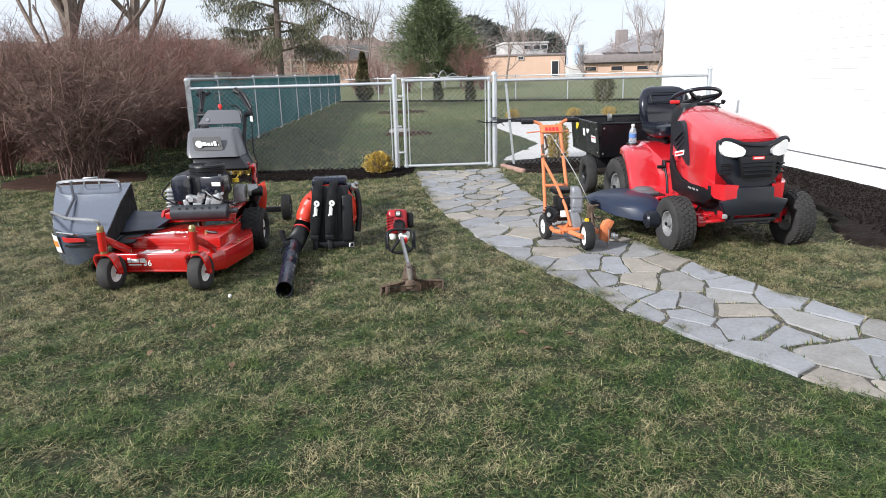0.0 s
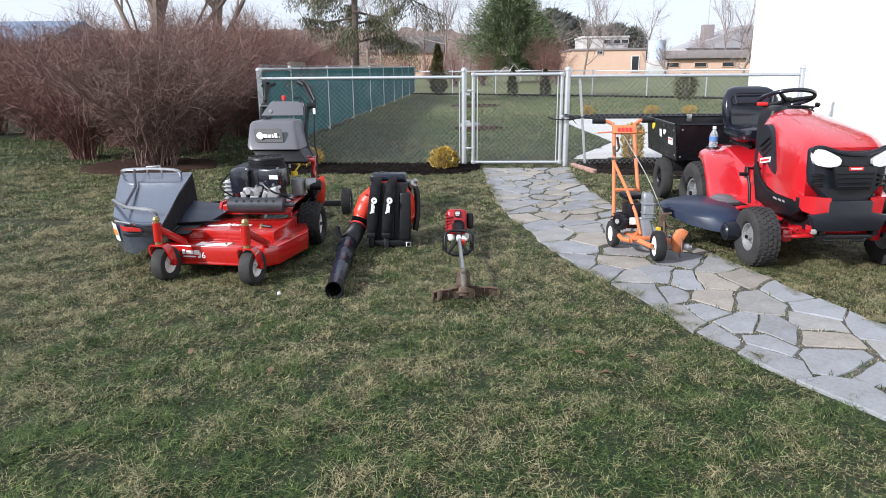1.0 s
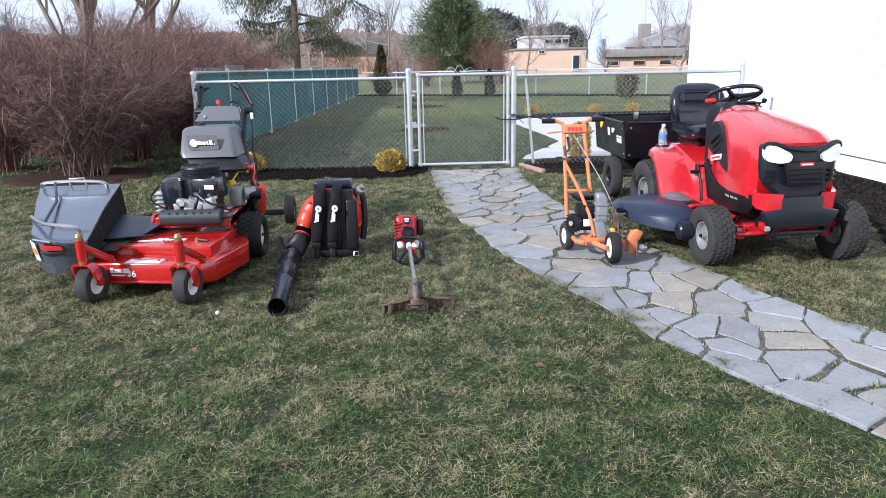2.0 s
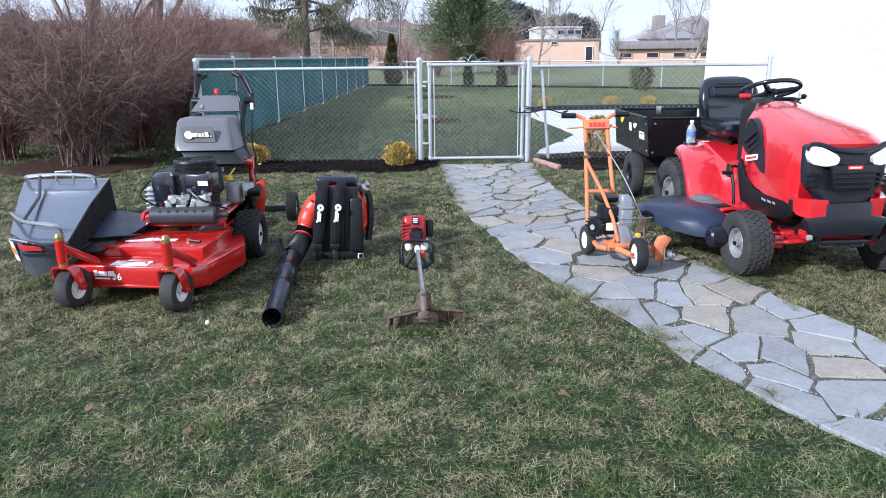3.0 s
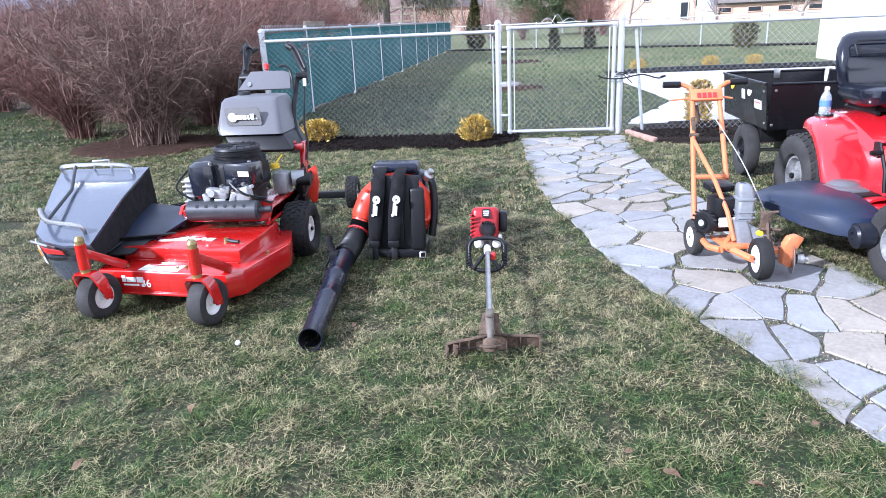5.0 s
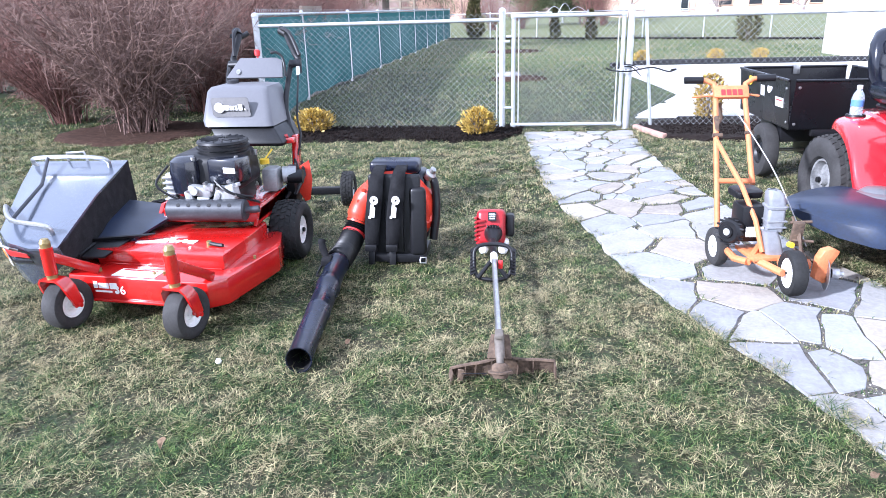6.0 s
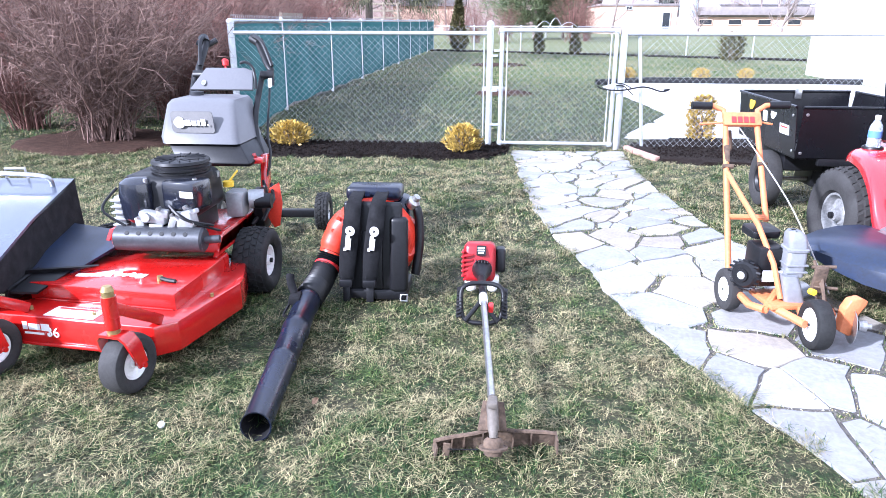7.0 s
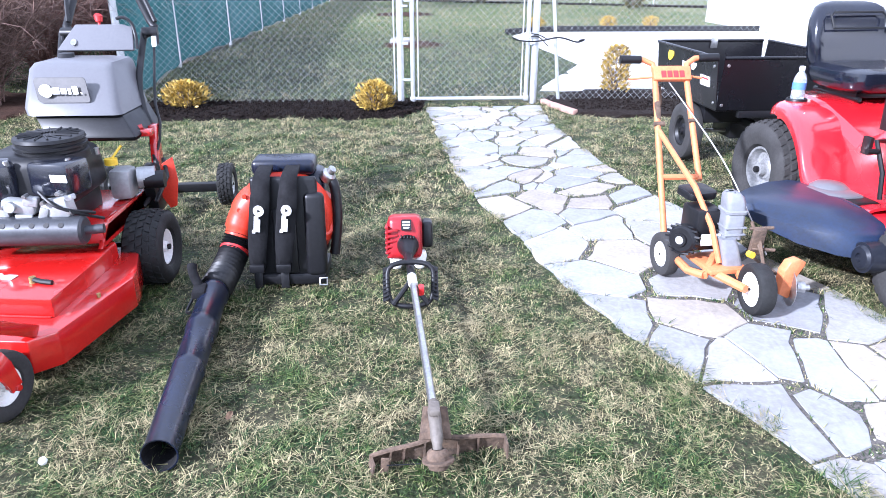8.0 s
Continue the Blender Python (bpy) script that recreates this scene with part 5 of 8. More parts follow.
for s in (1, -1):
    for k in range(8):
        box(bm, hc + Vector((s * 0.10, 0.04 * (k - 3.5) / 4, -0.045 + k * 0.0135)), (0.026, 0.028, 0.006), rot=(20, 25 * s, 0), bevel=0.002)
    tube(bm, [hc + Vector((0.07 * s, -0.05, -0.065)), hc + Vector((0.02 * s, -0.035, 0.0)), hc + Vector((0.0, -0.03, 0.03))], 0.011, seg=8, smooth=3)
tagged(part("grip_rib", bm, BLACK, loop), kind="stuff")
bm = B()
tube(bm, [s1 + Vector((0, 0.05, 0)), s1, s1 + Vector((0.003, -0.05, -0.02)), s1 + Vector((0.005, -0.085, -0.055))], [0.015, 0.018, 0.017, 0.013], seg=14, smooth=3)
box(bm, s1 + Vector((0, -0.01, 0.022)), (0.03, 0.05, 0.02), bevel=0.005)
part("gear_head", bm, DIRTY_CAST, trimmer, "dirty grey gear head")
bm = B()
lathe(bm, s1 + Vector((0.005, -0.085, -0.05)), (0.02, -0.35, -1), [(0, 0.016), (0.006, 0.026), (0.012, 0.030), (0.026, 0.030), (0.028, 0.043), (0.034, 0.043), (0.038, 0.030), (0.052, 0.026), (0.056, 0)], 24)
spool = part("line_head", bm, MUDDY, trimmer, "muddy line head")
part("trimmer_line", tube(B(), [s1 + Vector((-0.04, -0.10, -0.085)), s1 + Vector((-0.13, -0.09, -0.095))], 0.0015, seg=5), BLACK, spool)
# guard: curved apron with a rolled lip and gussets
gm = Matrix.Translation(Vector((s1.x + 0.012, s1.y - 0.035, 0))) @ pose(0, 0, 0, 0, 0, 8)
wall_t, wall_b, lip, front_ = [], [], [], []
for k in range(21):
    u = -1 + 2 * k / 20
    x = 0.188 * u
    z = 0.060 + 0.018 * (1 - abs(u) ** 1.5) + 0.012 * math.exp(-(u / 0.25) ** 2) + 0.006 * u
    y = 0.022 - 0.030 * abs(u) ** 3 + 0.03 * u * u
    wall_b.append(gm @ Vector((x * 1.02, y + 0.020, 0.004)))
    wall_t.append(gm @ Vector((x, y, z)))
    lip.append(gm @ Vector((x * 1.005, y - 0.009, z - 0.001)))
    front_.append(gm @ Vector((x * 1.007, y - 0.011, z - 0.007)))
guard = part("guard", skin(B(), [wall_b, wall_t, lip, front_], 0.005), MUDDY, trimmer, "mud-caked black plastic guard")
for k, out in ((0, 0.012), (20, 0.004)):
    part("guard_end", skin(B(), [[wall_b[k], wall_b[k] + Vector((out, -0.052, 0.0))], [wall_t[k], wall_t[k] + Vector((out, -0.034, -0.012))]], 0.005), MUDDY, guard)
for k in (3, 5, 8, 13, 16):
    part("guard_rib", skin(B(), [[wall_b[k], wall_b[k] + Vector((0, -0.018, 0))], [wall_t[k] - Vector((0, 0, 0.004)), wall_t[k] + Vector((0, -0.012, -0.006))]], 0.005), MUDDY, guard)
part("line_cutter", box(B(), wall_t[2] + Vector((0.004, -0.030, -0.030)), (0.022, 0.006, 0.055), rot=(8, 6, 0), bevel=0.002), MUDDY, guard)
bm = B()
prism(bm, [(-0.044, -0.065), (0.046, -0.065), (0.036, 0.022), (-0.030, 0.024)], 0.008, pose(*(s1 + Vector((0.0, 0.01, -0.012))), -35, 0, 0) @ FRONT, bevel=0.003)
part("guard_bracket", bm, MUDDY, guard)
# ---- lawn tractor ----
RO = Vector((2.433, 5.91, 0))
RS = 1.05


def R(x, y, z):
    """x from the tractor's middle line, y along it about 5.85, z up; the nose is short."""
    f = min(max((5.3 - y) / 0.3, 0.0), 1.0)
    return Vector((x * (1 - 0.07 * f) - 0.016 * f, (y if y > 5.25 else 5.25 + (y - 5.25) * 0.66) - 5.85, z))


def flow(pts, n):
    """Smooth run through the points, n steps between two of them."""
    out = []
    for k in range(len(pts) - 1):
        p = [np.array(pts[min(max(k + d, 0), len(pts) - 1)]) for d in (-1, 0, 1, 2)]
        for i in range(n):
            t = i / n
            q = 0.5 * (2 * p[1] + (p[2] - p[0]) * t + (2 * p[0] - 5 * p[1] + 4 * p[2] - p[3]) * t * t + (3 * p[1] - p[0] - 3 * p[2] + p[3]) * t ** 3)
            out.append(tuple(float(v) for v in q))
    return out + [tuple(pts[-1])]


def soften(pts, times=2):
    """Cuts the corners of a closed outline, so that it runs in curves."""
    for _ in range(times):
        pts = [tuple(a * w + b * (1 - w) for a, b in zip(p, q)) for p, q in zip(pts, pts[1:] + pts[:1]) for w in (0.78, 0.22)]
    return pts


tractor = thing("lawn_tractor", pose(*RO, 0, 0, 3.7) @ Matrix.Scale(RS, 4), "red lawn tractor with black seat and side discharge deck", "lawn tractor")


def hood_ring(y, w, zt, zb, crown, bow=0.0):
    """Half-round section of the hood at y: width, top, bottom, roundness of the shoulders, sweep of the sides."""
    out = []
    for k in range(17):
        a = math.pi * k / 16
        c, s = math.cos(a), math.sin(a)
        x = w / 2 * (abs(c) ** crown) * (1 if c > 0 else -1)
        z = zb + (zt - zb) * (abs(s) ** crown)
        out.append(R(x, y + bow * x * x, z))
    return out


rings = [hood_ring(*q) for q in ((4.975, 0.500, 0.765, 0.45, 0.30, 1.3), (5.0, 0.520, 0.777, 0.43, 0.30, 1.25), (5.06, 0.545, 0.793, 0.43, 0.32, 1.0), (5.12, 0.558, 0.808, 0.44, 0.36, 0.6), (5.22, 0.565, 0.835, 0.44, 0.44), (5.40, 0.555, 0.868, 0.44, 0.48), (5.56, 0.52, 0.90, 0.46, 0.52), (5.70, 0.475, 0.925, 0.50, 0.54), (5.82, 0.435, 0.935, 0.56, 0.56), (5.87, 0.39, 0.925, 0.58, 0.56))]
hood = part("hood", loft(B(), rings), TRACTOR_RED, tractor, "glossy red tapered hood")
# raised centre ridge and rear collar
bm = B()
loft(bm, [[R(-w, y, z), R(-w * 0.6, y, z + 0.012), R(w * 0.6, y, z + 0.012), R(w, y, z)] for y, w, z in ((5.10, 0.17, 0.788), (5.3, 0.16, 0.838), (5.56, 0.13, 0.892), (5.80, 0.10, 0.93))])
part("hood_ridge", bm, TRACTOR_RED, hood)
# grille: black mask with louvres
mask = [(-0.225, 0.768), (-0.252, 0.750), (-0.258, 0.62), (-0.243, 0.545), (-0.175, 0.485), (-0.13, 0.43), (0.13, 0.43), (0.175, 0.485), (0.243, 0.545), (0.258, 0.62), (0.252, 0.750), (0.225, 0.768), (0.13, 0.748), (-0.13, 0.748)]
grille = part("grille", loft(B(), [[R(x * s, y + 1.3 * (x * s) ** 2, 0.59 + (z - 0.59) * s) for x, z in soften(mask)] for s, y in ((0.985, 5.02), (0.985, 4.972), (0.96, 4.955), (0.88, 4.935))]), DARK_PLASTIC, tractor, "black moulded grille with louvres")
part("brow", tube(B(), [R(x, 4.925 + 1.3 * x * x, z) for x, z in ((-0.252, 0.735), (-0.238, 0.762), (-0.19, 0.764), (-0.11, 0.740), (0, 0.726), (0.11, 0.740), (0.19, 0.764), (0.238, 0.762), (0.252, 0.735))], 0.013, seg=8, smooth=4), DARK_PLASTIC, grille)
bm = B()
prism(bm, [(-0.13, 0.66), (0.13, 0.66), (0.10, 0.52), (-0.10, 0.52)], 0.03, pose(*R(0, 4.925, 0)) @ FRONT, bevel=0.008)
part("grille_frame", bm, BLACK, grille)
for k in range(4):
    part("louvre", box(B(), R(0, 4.908, 0.545 + k * 0.026), (0.185 + 0.012 * k, 0.022, 0.010), rot=(25, 0, 0), bevel=0.003), DARK_PLASTIC, grille)
part("emblem", box(B(), R(0, 4.907, 0.647), (0.085, 0.008, 0.022), bevel=0.002), DECAL_RED, grille, "small red and white emblem")
bm = B()
bars(bm, pose(*R(0, 4.9015, 0.647)), [(0, 0, 0.065, 0.008)], 0.002)
part("emblem_bar", bm, WHITE, grille)
for s in (1, -1):
    for k in range(3):
        part("side_louvre", box(B(), R(s * 0.205, 4.985, 0.545 + k * 0.028), (0.065, 0.02, 0.011), rot=(20, 0, 24 * s), bevel=0.003), BLACK, grille)
    o = B()
    lens = [(0.098, 0.706), (0.104, 0.664), (0.170, 0.652), (0.232, 0.664), (0.246, 0.70), (0.243, 0.745), (0.225, 0.757), (0.190, 0.750)]
    loft(o, [[R(s * x * sc[0], sc[1] + 1.3 * x ** 2, z) for x, z in soften(lens if s > 0 else lens[::-1], 1)] for sc in ((1.0, 5.0), (1.0, 4.905), (0.97, 4.897))])
    part("headlight", o, LENS, tractor, "clear headlight lens")
    # red bumper wings and black side panels
    o = B()
    loft(o, [[R(s * 0.13, 4.905, 0.385), R(s * 0.13, 4.90, 0.475), R(s * 0.13, 4.93, 0.475), R(s * 0.13, 4.94, 0.385)],
             [R(s * 0.215, 4.93, 0.37), R(s * 0.22, 4.925, 0.48), R(s * 0.20, 4.97, 0.48), R(s * 0.20, 4.97, 0.37)],
             [R(s * 0.262, 5.02, 0.385), R(s * 0.268, 5.02, 0.475), R(s * 0.24, 5.04, 0.475), R(s * 0.24, 5.04, 0.385)],
             [R(s * 0.272, 5.18, 0.44), R(s * 0.275, 5.18, 0.51), R(s * 0.25, 5.18, 0.51), R(s * 0.25, 5.18, 0.44)]])
    part("bumper_wing", o, TRACTOR_RED, tractor)
    o = B()
    prism(o, ([(-0.72, 0.375), (-0.66, 0.335), (-0.45, 0.312), (-0.16, 0.345), (-0.08, 0.56), (-0.11, 0.60), (-0.18, 0.50), (-0.30, 0.445), (-0.46, 0.435), (-0.62, 0.465), (-0.72, 0.46)]), 0.024, pose(s * 0.257, 0, 0) @ SIDE, bevel=0.006)
    part("side_panel", o, BLACK, tractor)
    o = B()
    arch = soften([(5.76, 0.66), (5.78, 0.76), (5.73, 0.855), (5.64, 0.835), (5.54, 0.765), (5.46, 0.66), (5.42, 0.55), (5.48, 0.555), (5.60, 0.615)])
    loft(o, [[R(s * (q - 0.085 * max(z - 0.70, 0.0) - 0.09 * max(y - 5.5, 0.0)), y, z) for y, z in arch] for q in (0.230, 0.268, 0.272)])
    vent = part("hood_vent", o, DARK_PLASTIC, tractor, "black side air intake")
    for k in range(3):
        part("vent_fin", box(B(), R(s * 0.254, 5.60 + 0.03 * k, 0.68 + 0.03 * k), (0.020, 0.14, 0.014), rot=(-30, 0, 0), bevel=0.002), BLACK, vent)
    part("model_plate", box(B(), R(s * 0.267, 5.60, 0.625), (0.010, 0.13, 0.035), rot=(-12, 0, -4 * s), bevel=0.002), WHITE, vent, "white and red model plate")
    part("model_bar", box(B(), R(s * 0.2725, 5.60, 0.625), (0.004, 0.10, 0.012), rot=(-12, 0, -4 * s)), DECAL_RED, vent)
    o = B()
    for y, w in ((5.42, 0.05), (5.36, 0.04), (5.31, 0.03)):
        box(o, R(s * 0.268, y, 0.405), (0.004, w, 0.012), rot=(6, 0, 0))
    part("model_bar", o, RIM, tractor)
bm = B()
prism(bm, [(-0.19, 0.275), (0.19, 0.275), (0.235, 0.37), (0.13, 0.39), (0.13, 0.46), (-0.13, 0.46), (-0.13, 0.39), (-0.235, 0.37)], 0.05, pose(*R(0, 4.935, 0)) @ FRONT, bevel=0.01)
bumper = part("front_bumper", bm, DARK_PLASTIC, tractor, "black lower bumper")
bm = B()
box(bm, R(0, 4.96, 0.235), (0.34, 0.04, 0.03), bevel=0.008)
for s in (1, -1):
    tube(bm, [R(s * 0.05, 4.95, 0.235), R(s * 0.06, 4.935, 0.215), R(s * 0.13, 4.935, 0.215), R(s * 0.14, 4.95, 0.235)], 0.010, seg=8)
part("brush_guard", bm, BLACK, bumper)
part("reflector", box(B(), R(-0.215, 4.905, 0.275), (0.035, 0.006, 0.03), bevel=0.002), RIM, bumper)
# frame, axle, wheels
bm = B()
for s in (1, -1):
    part("frame_rail", box(B(), R(s * 0.16, 5.60, 0.29), (0.03, 1.15, 0.09), bevel=0.005), BLACK, tractor)
box(bm, R(0, 5.26, 0.235), (0.72, 0.06, 0.05), bevel=0.008)
box(bm, R(0, 5.08, 0.26), (0.34, 0.10, 0.05), bevel=0.008)
for s in (1, -1):
    box(bm, R(s * 0.28, 5.24, 0.21), (0.06, 0.10, 0.08), bevel=0.01)
    tube(bm, [R(s * 0.10, 5.12, 0.22), R(s * 0.30, 5.18, 0.20)], 0.014, seg=8)
part("front_axle", bm, TRACTOR_RED, tractor, "red steel front axle")
bm = B()
box(bm, R(0, 5.45, 0.40), (0.34, 0.75, 0.20), bevel=0.03)
part("engine_block", bm, BLACK, tractor)
for s in (1, -1):
    wheel(tractor, R(s * 0.430 - 0.010, 5.26, 0.19), (1, 0, 0), 0.186, 0.155, 0.085, RIM_DUSTY, DUSTY_RUBBER, (30, 5, 0.006), name="front_wheel", hub=0.28)
    wheel(tractor, R(s * 0.335, 6.43, 0.255), (1, 0, 0), 0.250, 0.23, 0.115, RIM_DUSTY, DUSTY_RUBBER, (30, 6, 0.009), name="rear_wheel", hub=0.3)
part("rear_axle", cyl(B(), R(-0.30, 6.43, 0.255), R(0.30, 6.43, 0.255), 0.04, seg=12), BLACK, tractor)
# body: fenders, footboards, tunnel
for s in (1, -1):
    o = B()
    prof = [(5.62, 0.30, 0.43), (5.78, 0.285, 0.45), (5.92, 0.30, 0.46), (6.00, 0.36, 0.465), (6.07, 0.46, 0.460), (6.15, 0.54, 0.450), (6.26, 0.588, 0.430), (6.38, 0.600, 0.405), (6.44, 0.597, 0.390), (6.48, 0.585, 0.375)]
    rows = []
    for y, z, w in flow(prof, 4):
        inner = 0.20
        rows.append([R(s * inner, y, z + 0.02), R(s * (inner + 0.06), y, z + 0.012), R(s * (w - 0.09), y, z + 0.014), R(s * (w - 0.05), y, z + 0.010), R(s * (w - 0.028), y, z + 0.004), R(s * (w - 0.012), y, z - 0.006), R(s * (w - 0.003), y, z - 0.020), R(s * w, y, z - 0.036), R(s * (w + 0.002), y, z - 0.055)])
    skin(o, rows, 0.012)
    part("fender", o, TRACTOR_RED, tractor, "glossy red fender and footboard")
    part("foot_pad", box(B(), R(s * 0.37, 5.82, 0.305), (0.11, 0.26, 0.012), rot=(0, 0, 0), bevel=0.004), BLACK, tractor)
bm = B()
loft(bm, [[R(-w, y, zb), R(-w, y, zt - 0.04), R(-w + 0.04, y, zt), R(w - 0.04, y, zt), R(w, y, zt - 0.04), R(w, y, zb)] for y, w, zt, zb in ((5.62, 0.19, 0.56, 0.30), (5.88, 0.21, 0.58, 0.30), (6.02, 0.22, 0.50, 0.30), (6.12, 0.25, 0.56, 0.32), (6.28, 0.27, 0.625, 0.40), (6.42, 0.25, 0.63, 0.40), (6.62, 0.20, 0.62, 0.40), (6.72, 0.18, 0.56, 0.36))])
part("seat_deck", bm, TRACTOR_RED, tractor)
part("cup_holder", lathe(B(), R(-0.2965, 6.4055, 0.606), (0, 0, 1), [(0.0, 0.05), (0.012, 0.05), (0.018, 0.046), (0.018, 0.040), (0.006, 0.038), (0.006, 0)], 24), BLACK, tractor, "black round cup holder")
part("fender_decal", box(B(), R(-0.33, 6.22, 0.575), (0.08, 0.04, 0.003), rot=(35, 0, 25)), WHITE, tractor)
bm = B()
tube(bm, [R(-0.21, 5.86, 0.53), R(-0.28, 5.83, 0.54), R(-0.285, 5.75, 0.42), R(-0.285, 5.73, 0.31)], 0.010, seg=8)
tube(bm, [R(-0.285, 5.80, 0.50), R(-0.34, 5.80, 0.503)], 0.013, seg=8)
part("brake_pedal", bm, BLACK, tractor)
part("fuel_window", box(B(), R(-0.222, 5.95, 0.49), (0.02, 0.05, 0.08), bevel=0.004), BLACK, tractor)
# seat
seat_ctr = R(0.045, 6.42, 0)
bm = B()
loft(bm, [[Vector((seat_ctr.x + x, seat_ctr.y + y * 1.02 - 0.03, z)) for x, y in rounded(w, d_, 0.10, 5)] for w, d_, z in ((0.34, 0.32, 0.665), (0.42, 0.40, 0.69), (0.45, 0.43, 0.73), (0.44, 0.42, 0.765), (0.38, 0.36, 0.785), (0.22, 0.2, 0.775))])
seat = part("seat_cushion", bm, VINYL, tractor, "black vinyl seat cushion")
bm = B()
rows = []
for w, d_, z, y in ((0.36, 0.10, 0.74, 0.17), (0.43, 0.12, 0.80, 0.185), (0.445, 0.12, 0.90, 0.205), (0.425, 0.11, 0.98, 0.225), (0.36, 0.10, 1.04, 0.24), (0.29, 0.07, 1.06, 0.243), (0.17, 0.03, 1.07, 0.245)):
    ring = []
    for x, yy in rounded(w, d_, d_ * 0.45, 4):
        curve = 0.05 * (abs(x) / 0.22) ** 2
        ring.append(Vector((seat_ctr.x + x, seat_ctr.y + y + yy - curve, z)))
    rows.append(ring)
loft(bm, rows)
part("seat_back", bm, VINYL, tractor, "black vinyl high seat back")
bm = B()
tube(bm, [seat_ctr + Vector((-0.15, 0.118, 1.0)), seat_ctr + Vector((-0.13, 0.13, 1.02)), seat_ctr + Vector((0.13, 0.13, 1.02)), seat_ctr + Vector((0.15, 0.118, 1.0)), seat_ctr + Vector((0.14, 0.10, 0.945)), seat_ctr + Vector((-0.14, 0.10, 0.945))], 0.006, seg=6, closed=True)
part("seat_piping", bm, BLACK, tractor)
bm = B()
box(bm, seat_ctr + Vector((0, 0, 0.655)), (0.26, 0.30, 0.03), bevel=0.006)
for s in (1, -1):
    tube(bm, [seat_ctr + Vector((0.12 * s, -0.17, 0.635)), seat_ctr + Vector((0.12 * s, 0.18, 0.64))], 0.012, seg=8)
    for k in range(4):
        cyl(bm, seat_ctr + Vector((0.10 * s, -0.1 + 0.02 * k, 0.62)), seat_ctr + Vector((0.10 * s, -0.1 + 0.02 * k, 0.66)), 0.012, seg=6)
part("seat_base", bm, BLACK, tractor)
# dash and steering
bm = B()
loft(bm, [[R(x, y + dy, z) for x, dy in rounded(w, d_, 0.03, 3)] for w, d_, y, z in ((0.35, 0.16, 5.90, 0.56), (0.35, 0.18, 5.90, 0.86), (0.30, 0.17, 5.91, 0.93), (0.2, 0.12, 5.94, 0.955))])
part("dashboard", bm, BLACK, tractor)
part("steering_column", cyl(B(), R(0.05, 6.0, 0.90), R(0.06, 6.06, 0.985), 0.03, 0.024, seg=14), BLACK, tractor)
wc, wd = R(0.065, 6.07, 1.0), Vector((0.02, 0.36, 0.93)).normalized()
u_, v_ = ring_frame(wd)
rim_pts = [wc + (u_ * math.cos(2 * math.pi * k / 32) + v_ * math.sin(2 * math.pi * k / 32)) * 0.178 for k in range(32)]
sw = part("steering_wheel", tube(B(), rim_pts, 0.0145, seg=10, closed=True), VINYL, tractor, "black three-spoke steering wheel")
bm = B()
for a in (0.3, 2.4, 4.5):
    e = wc + (u_ * math.cos(a) + v_ * math.sin(a)) * 0.172
    tube(bm, [wc - wd * 0.02, wc.lerp(e, 0.5) - wd * 0.012, e], [0.02, 0.016, 0.012], seg=8)
cyl(bm, wc - wd * 0.035, wc - wd * 0.005, 0.04, seg=16)
part("spoke", bm, BLACK, sw)
part("knob", box(B(), R(-0.13, 6.02, 0.965), (0.075, 0.03, 0.028), rot=(0, 0, -8), bevel=0.01), RED_KNOB, tractor, "red choke knob")
bm = B()
tube(bm, [R(0.17, 5.97, 0.90), R(0.20, 5.95, 0.945), R(0.215, 5.94, 0.95)], 0.007, seg=8)
lathe(bm, R(0.215, 5.94, 0.945), (0.2, -0.2, 1), [(0, 0.012), (0.02, 0.02), (0.03, 0.012), (0.032, 0)], 10)
tube(bm, [R(-0.02, 5.88, 0.955), R(0.10, 5.86, 0.955), R(0.17, 5.90, 0.945)], 0.008, seg=8)
part("throttle_lever", bm, BLACK, tractor)
# cutting deck and chute
bm = B()
prism(bm, [(-0.48, -0.50), (-0.36, -0.60), (0.40, -0.60), (0.52, -0.48), (0.52, -0.02), (0.40, 0.12), (-0.36, 0.12), (-0.50, 0.0)], 0.13, pose(0, 0.16, 0.215), bevel=0.02, seg=2)
part("mower_deck", bm, TRACTOR_RED, tractor, "red cutting deck")
rows = []
for x, y0, y1, z0, zc, z1 in ((-0.44, 5.46, 6.10, 0.17, 0.305, 0.19), (-0.52, 5.43, 6.10, 0.17, 0.315, 0.19), (-0.63, 5.47, 6.08, 0.18, 0.315, 0.20), (-0.74, 5.56, 6.03, 0.20, 0.310, 0.22), (-0.82, 5.66, 5.98, 0.23, 0.302, 0.245), (-0.87, 5.74, 5.92, 0.26, 0.290, 0.262)):
    rows.append([R(x, y0, z0), R(x, y0 + 0.008, z0 + (zc - z0) * 0.55), R(x, y0 + 0.045, zc - 0.025), R(x, y0 * 0.75 + y1 * 0.25, zc - 0.003), R(x, (y0 + y1) / 2, zc), R(x, y1 - 0.08, zc - 0.008), R(x, y1, z1)])
chute = part("discharge_chute", skin(B(), rows, 0.012), NAVY, tractor, "faded navy plastic discharge chute")
bm = B()
for k in range(10):
    x = -0.46 - 0.022 * k
    box(bm, R(x, 5.70 + 0.008 * k, 0.316 - 0.0004 * k), (0.008, 0.16, 0.009), rot=(0, 2, 6), bevel=0.003)
tagged(part("chute_rib", bm, NAVY, chute), kind="stuff")
part("chute_mark", lathe(B(), R(-0.72, 5.80, 0.306), (0, 0, 1), [(0, 0.036), (0.006, 0.034), (0.007, 0.028), (0.004, 0.026), (0.004, 0)], 20), NAVY, chute)
bm = B()
box(bm, R(-0.42, 5.84, 0.30), (0.18, 0.18, 0.05), bevel=0.02)
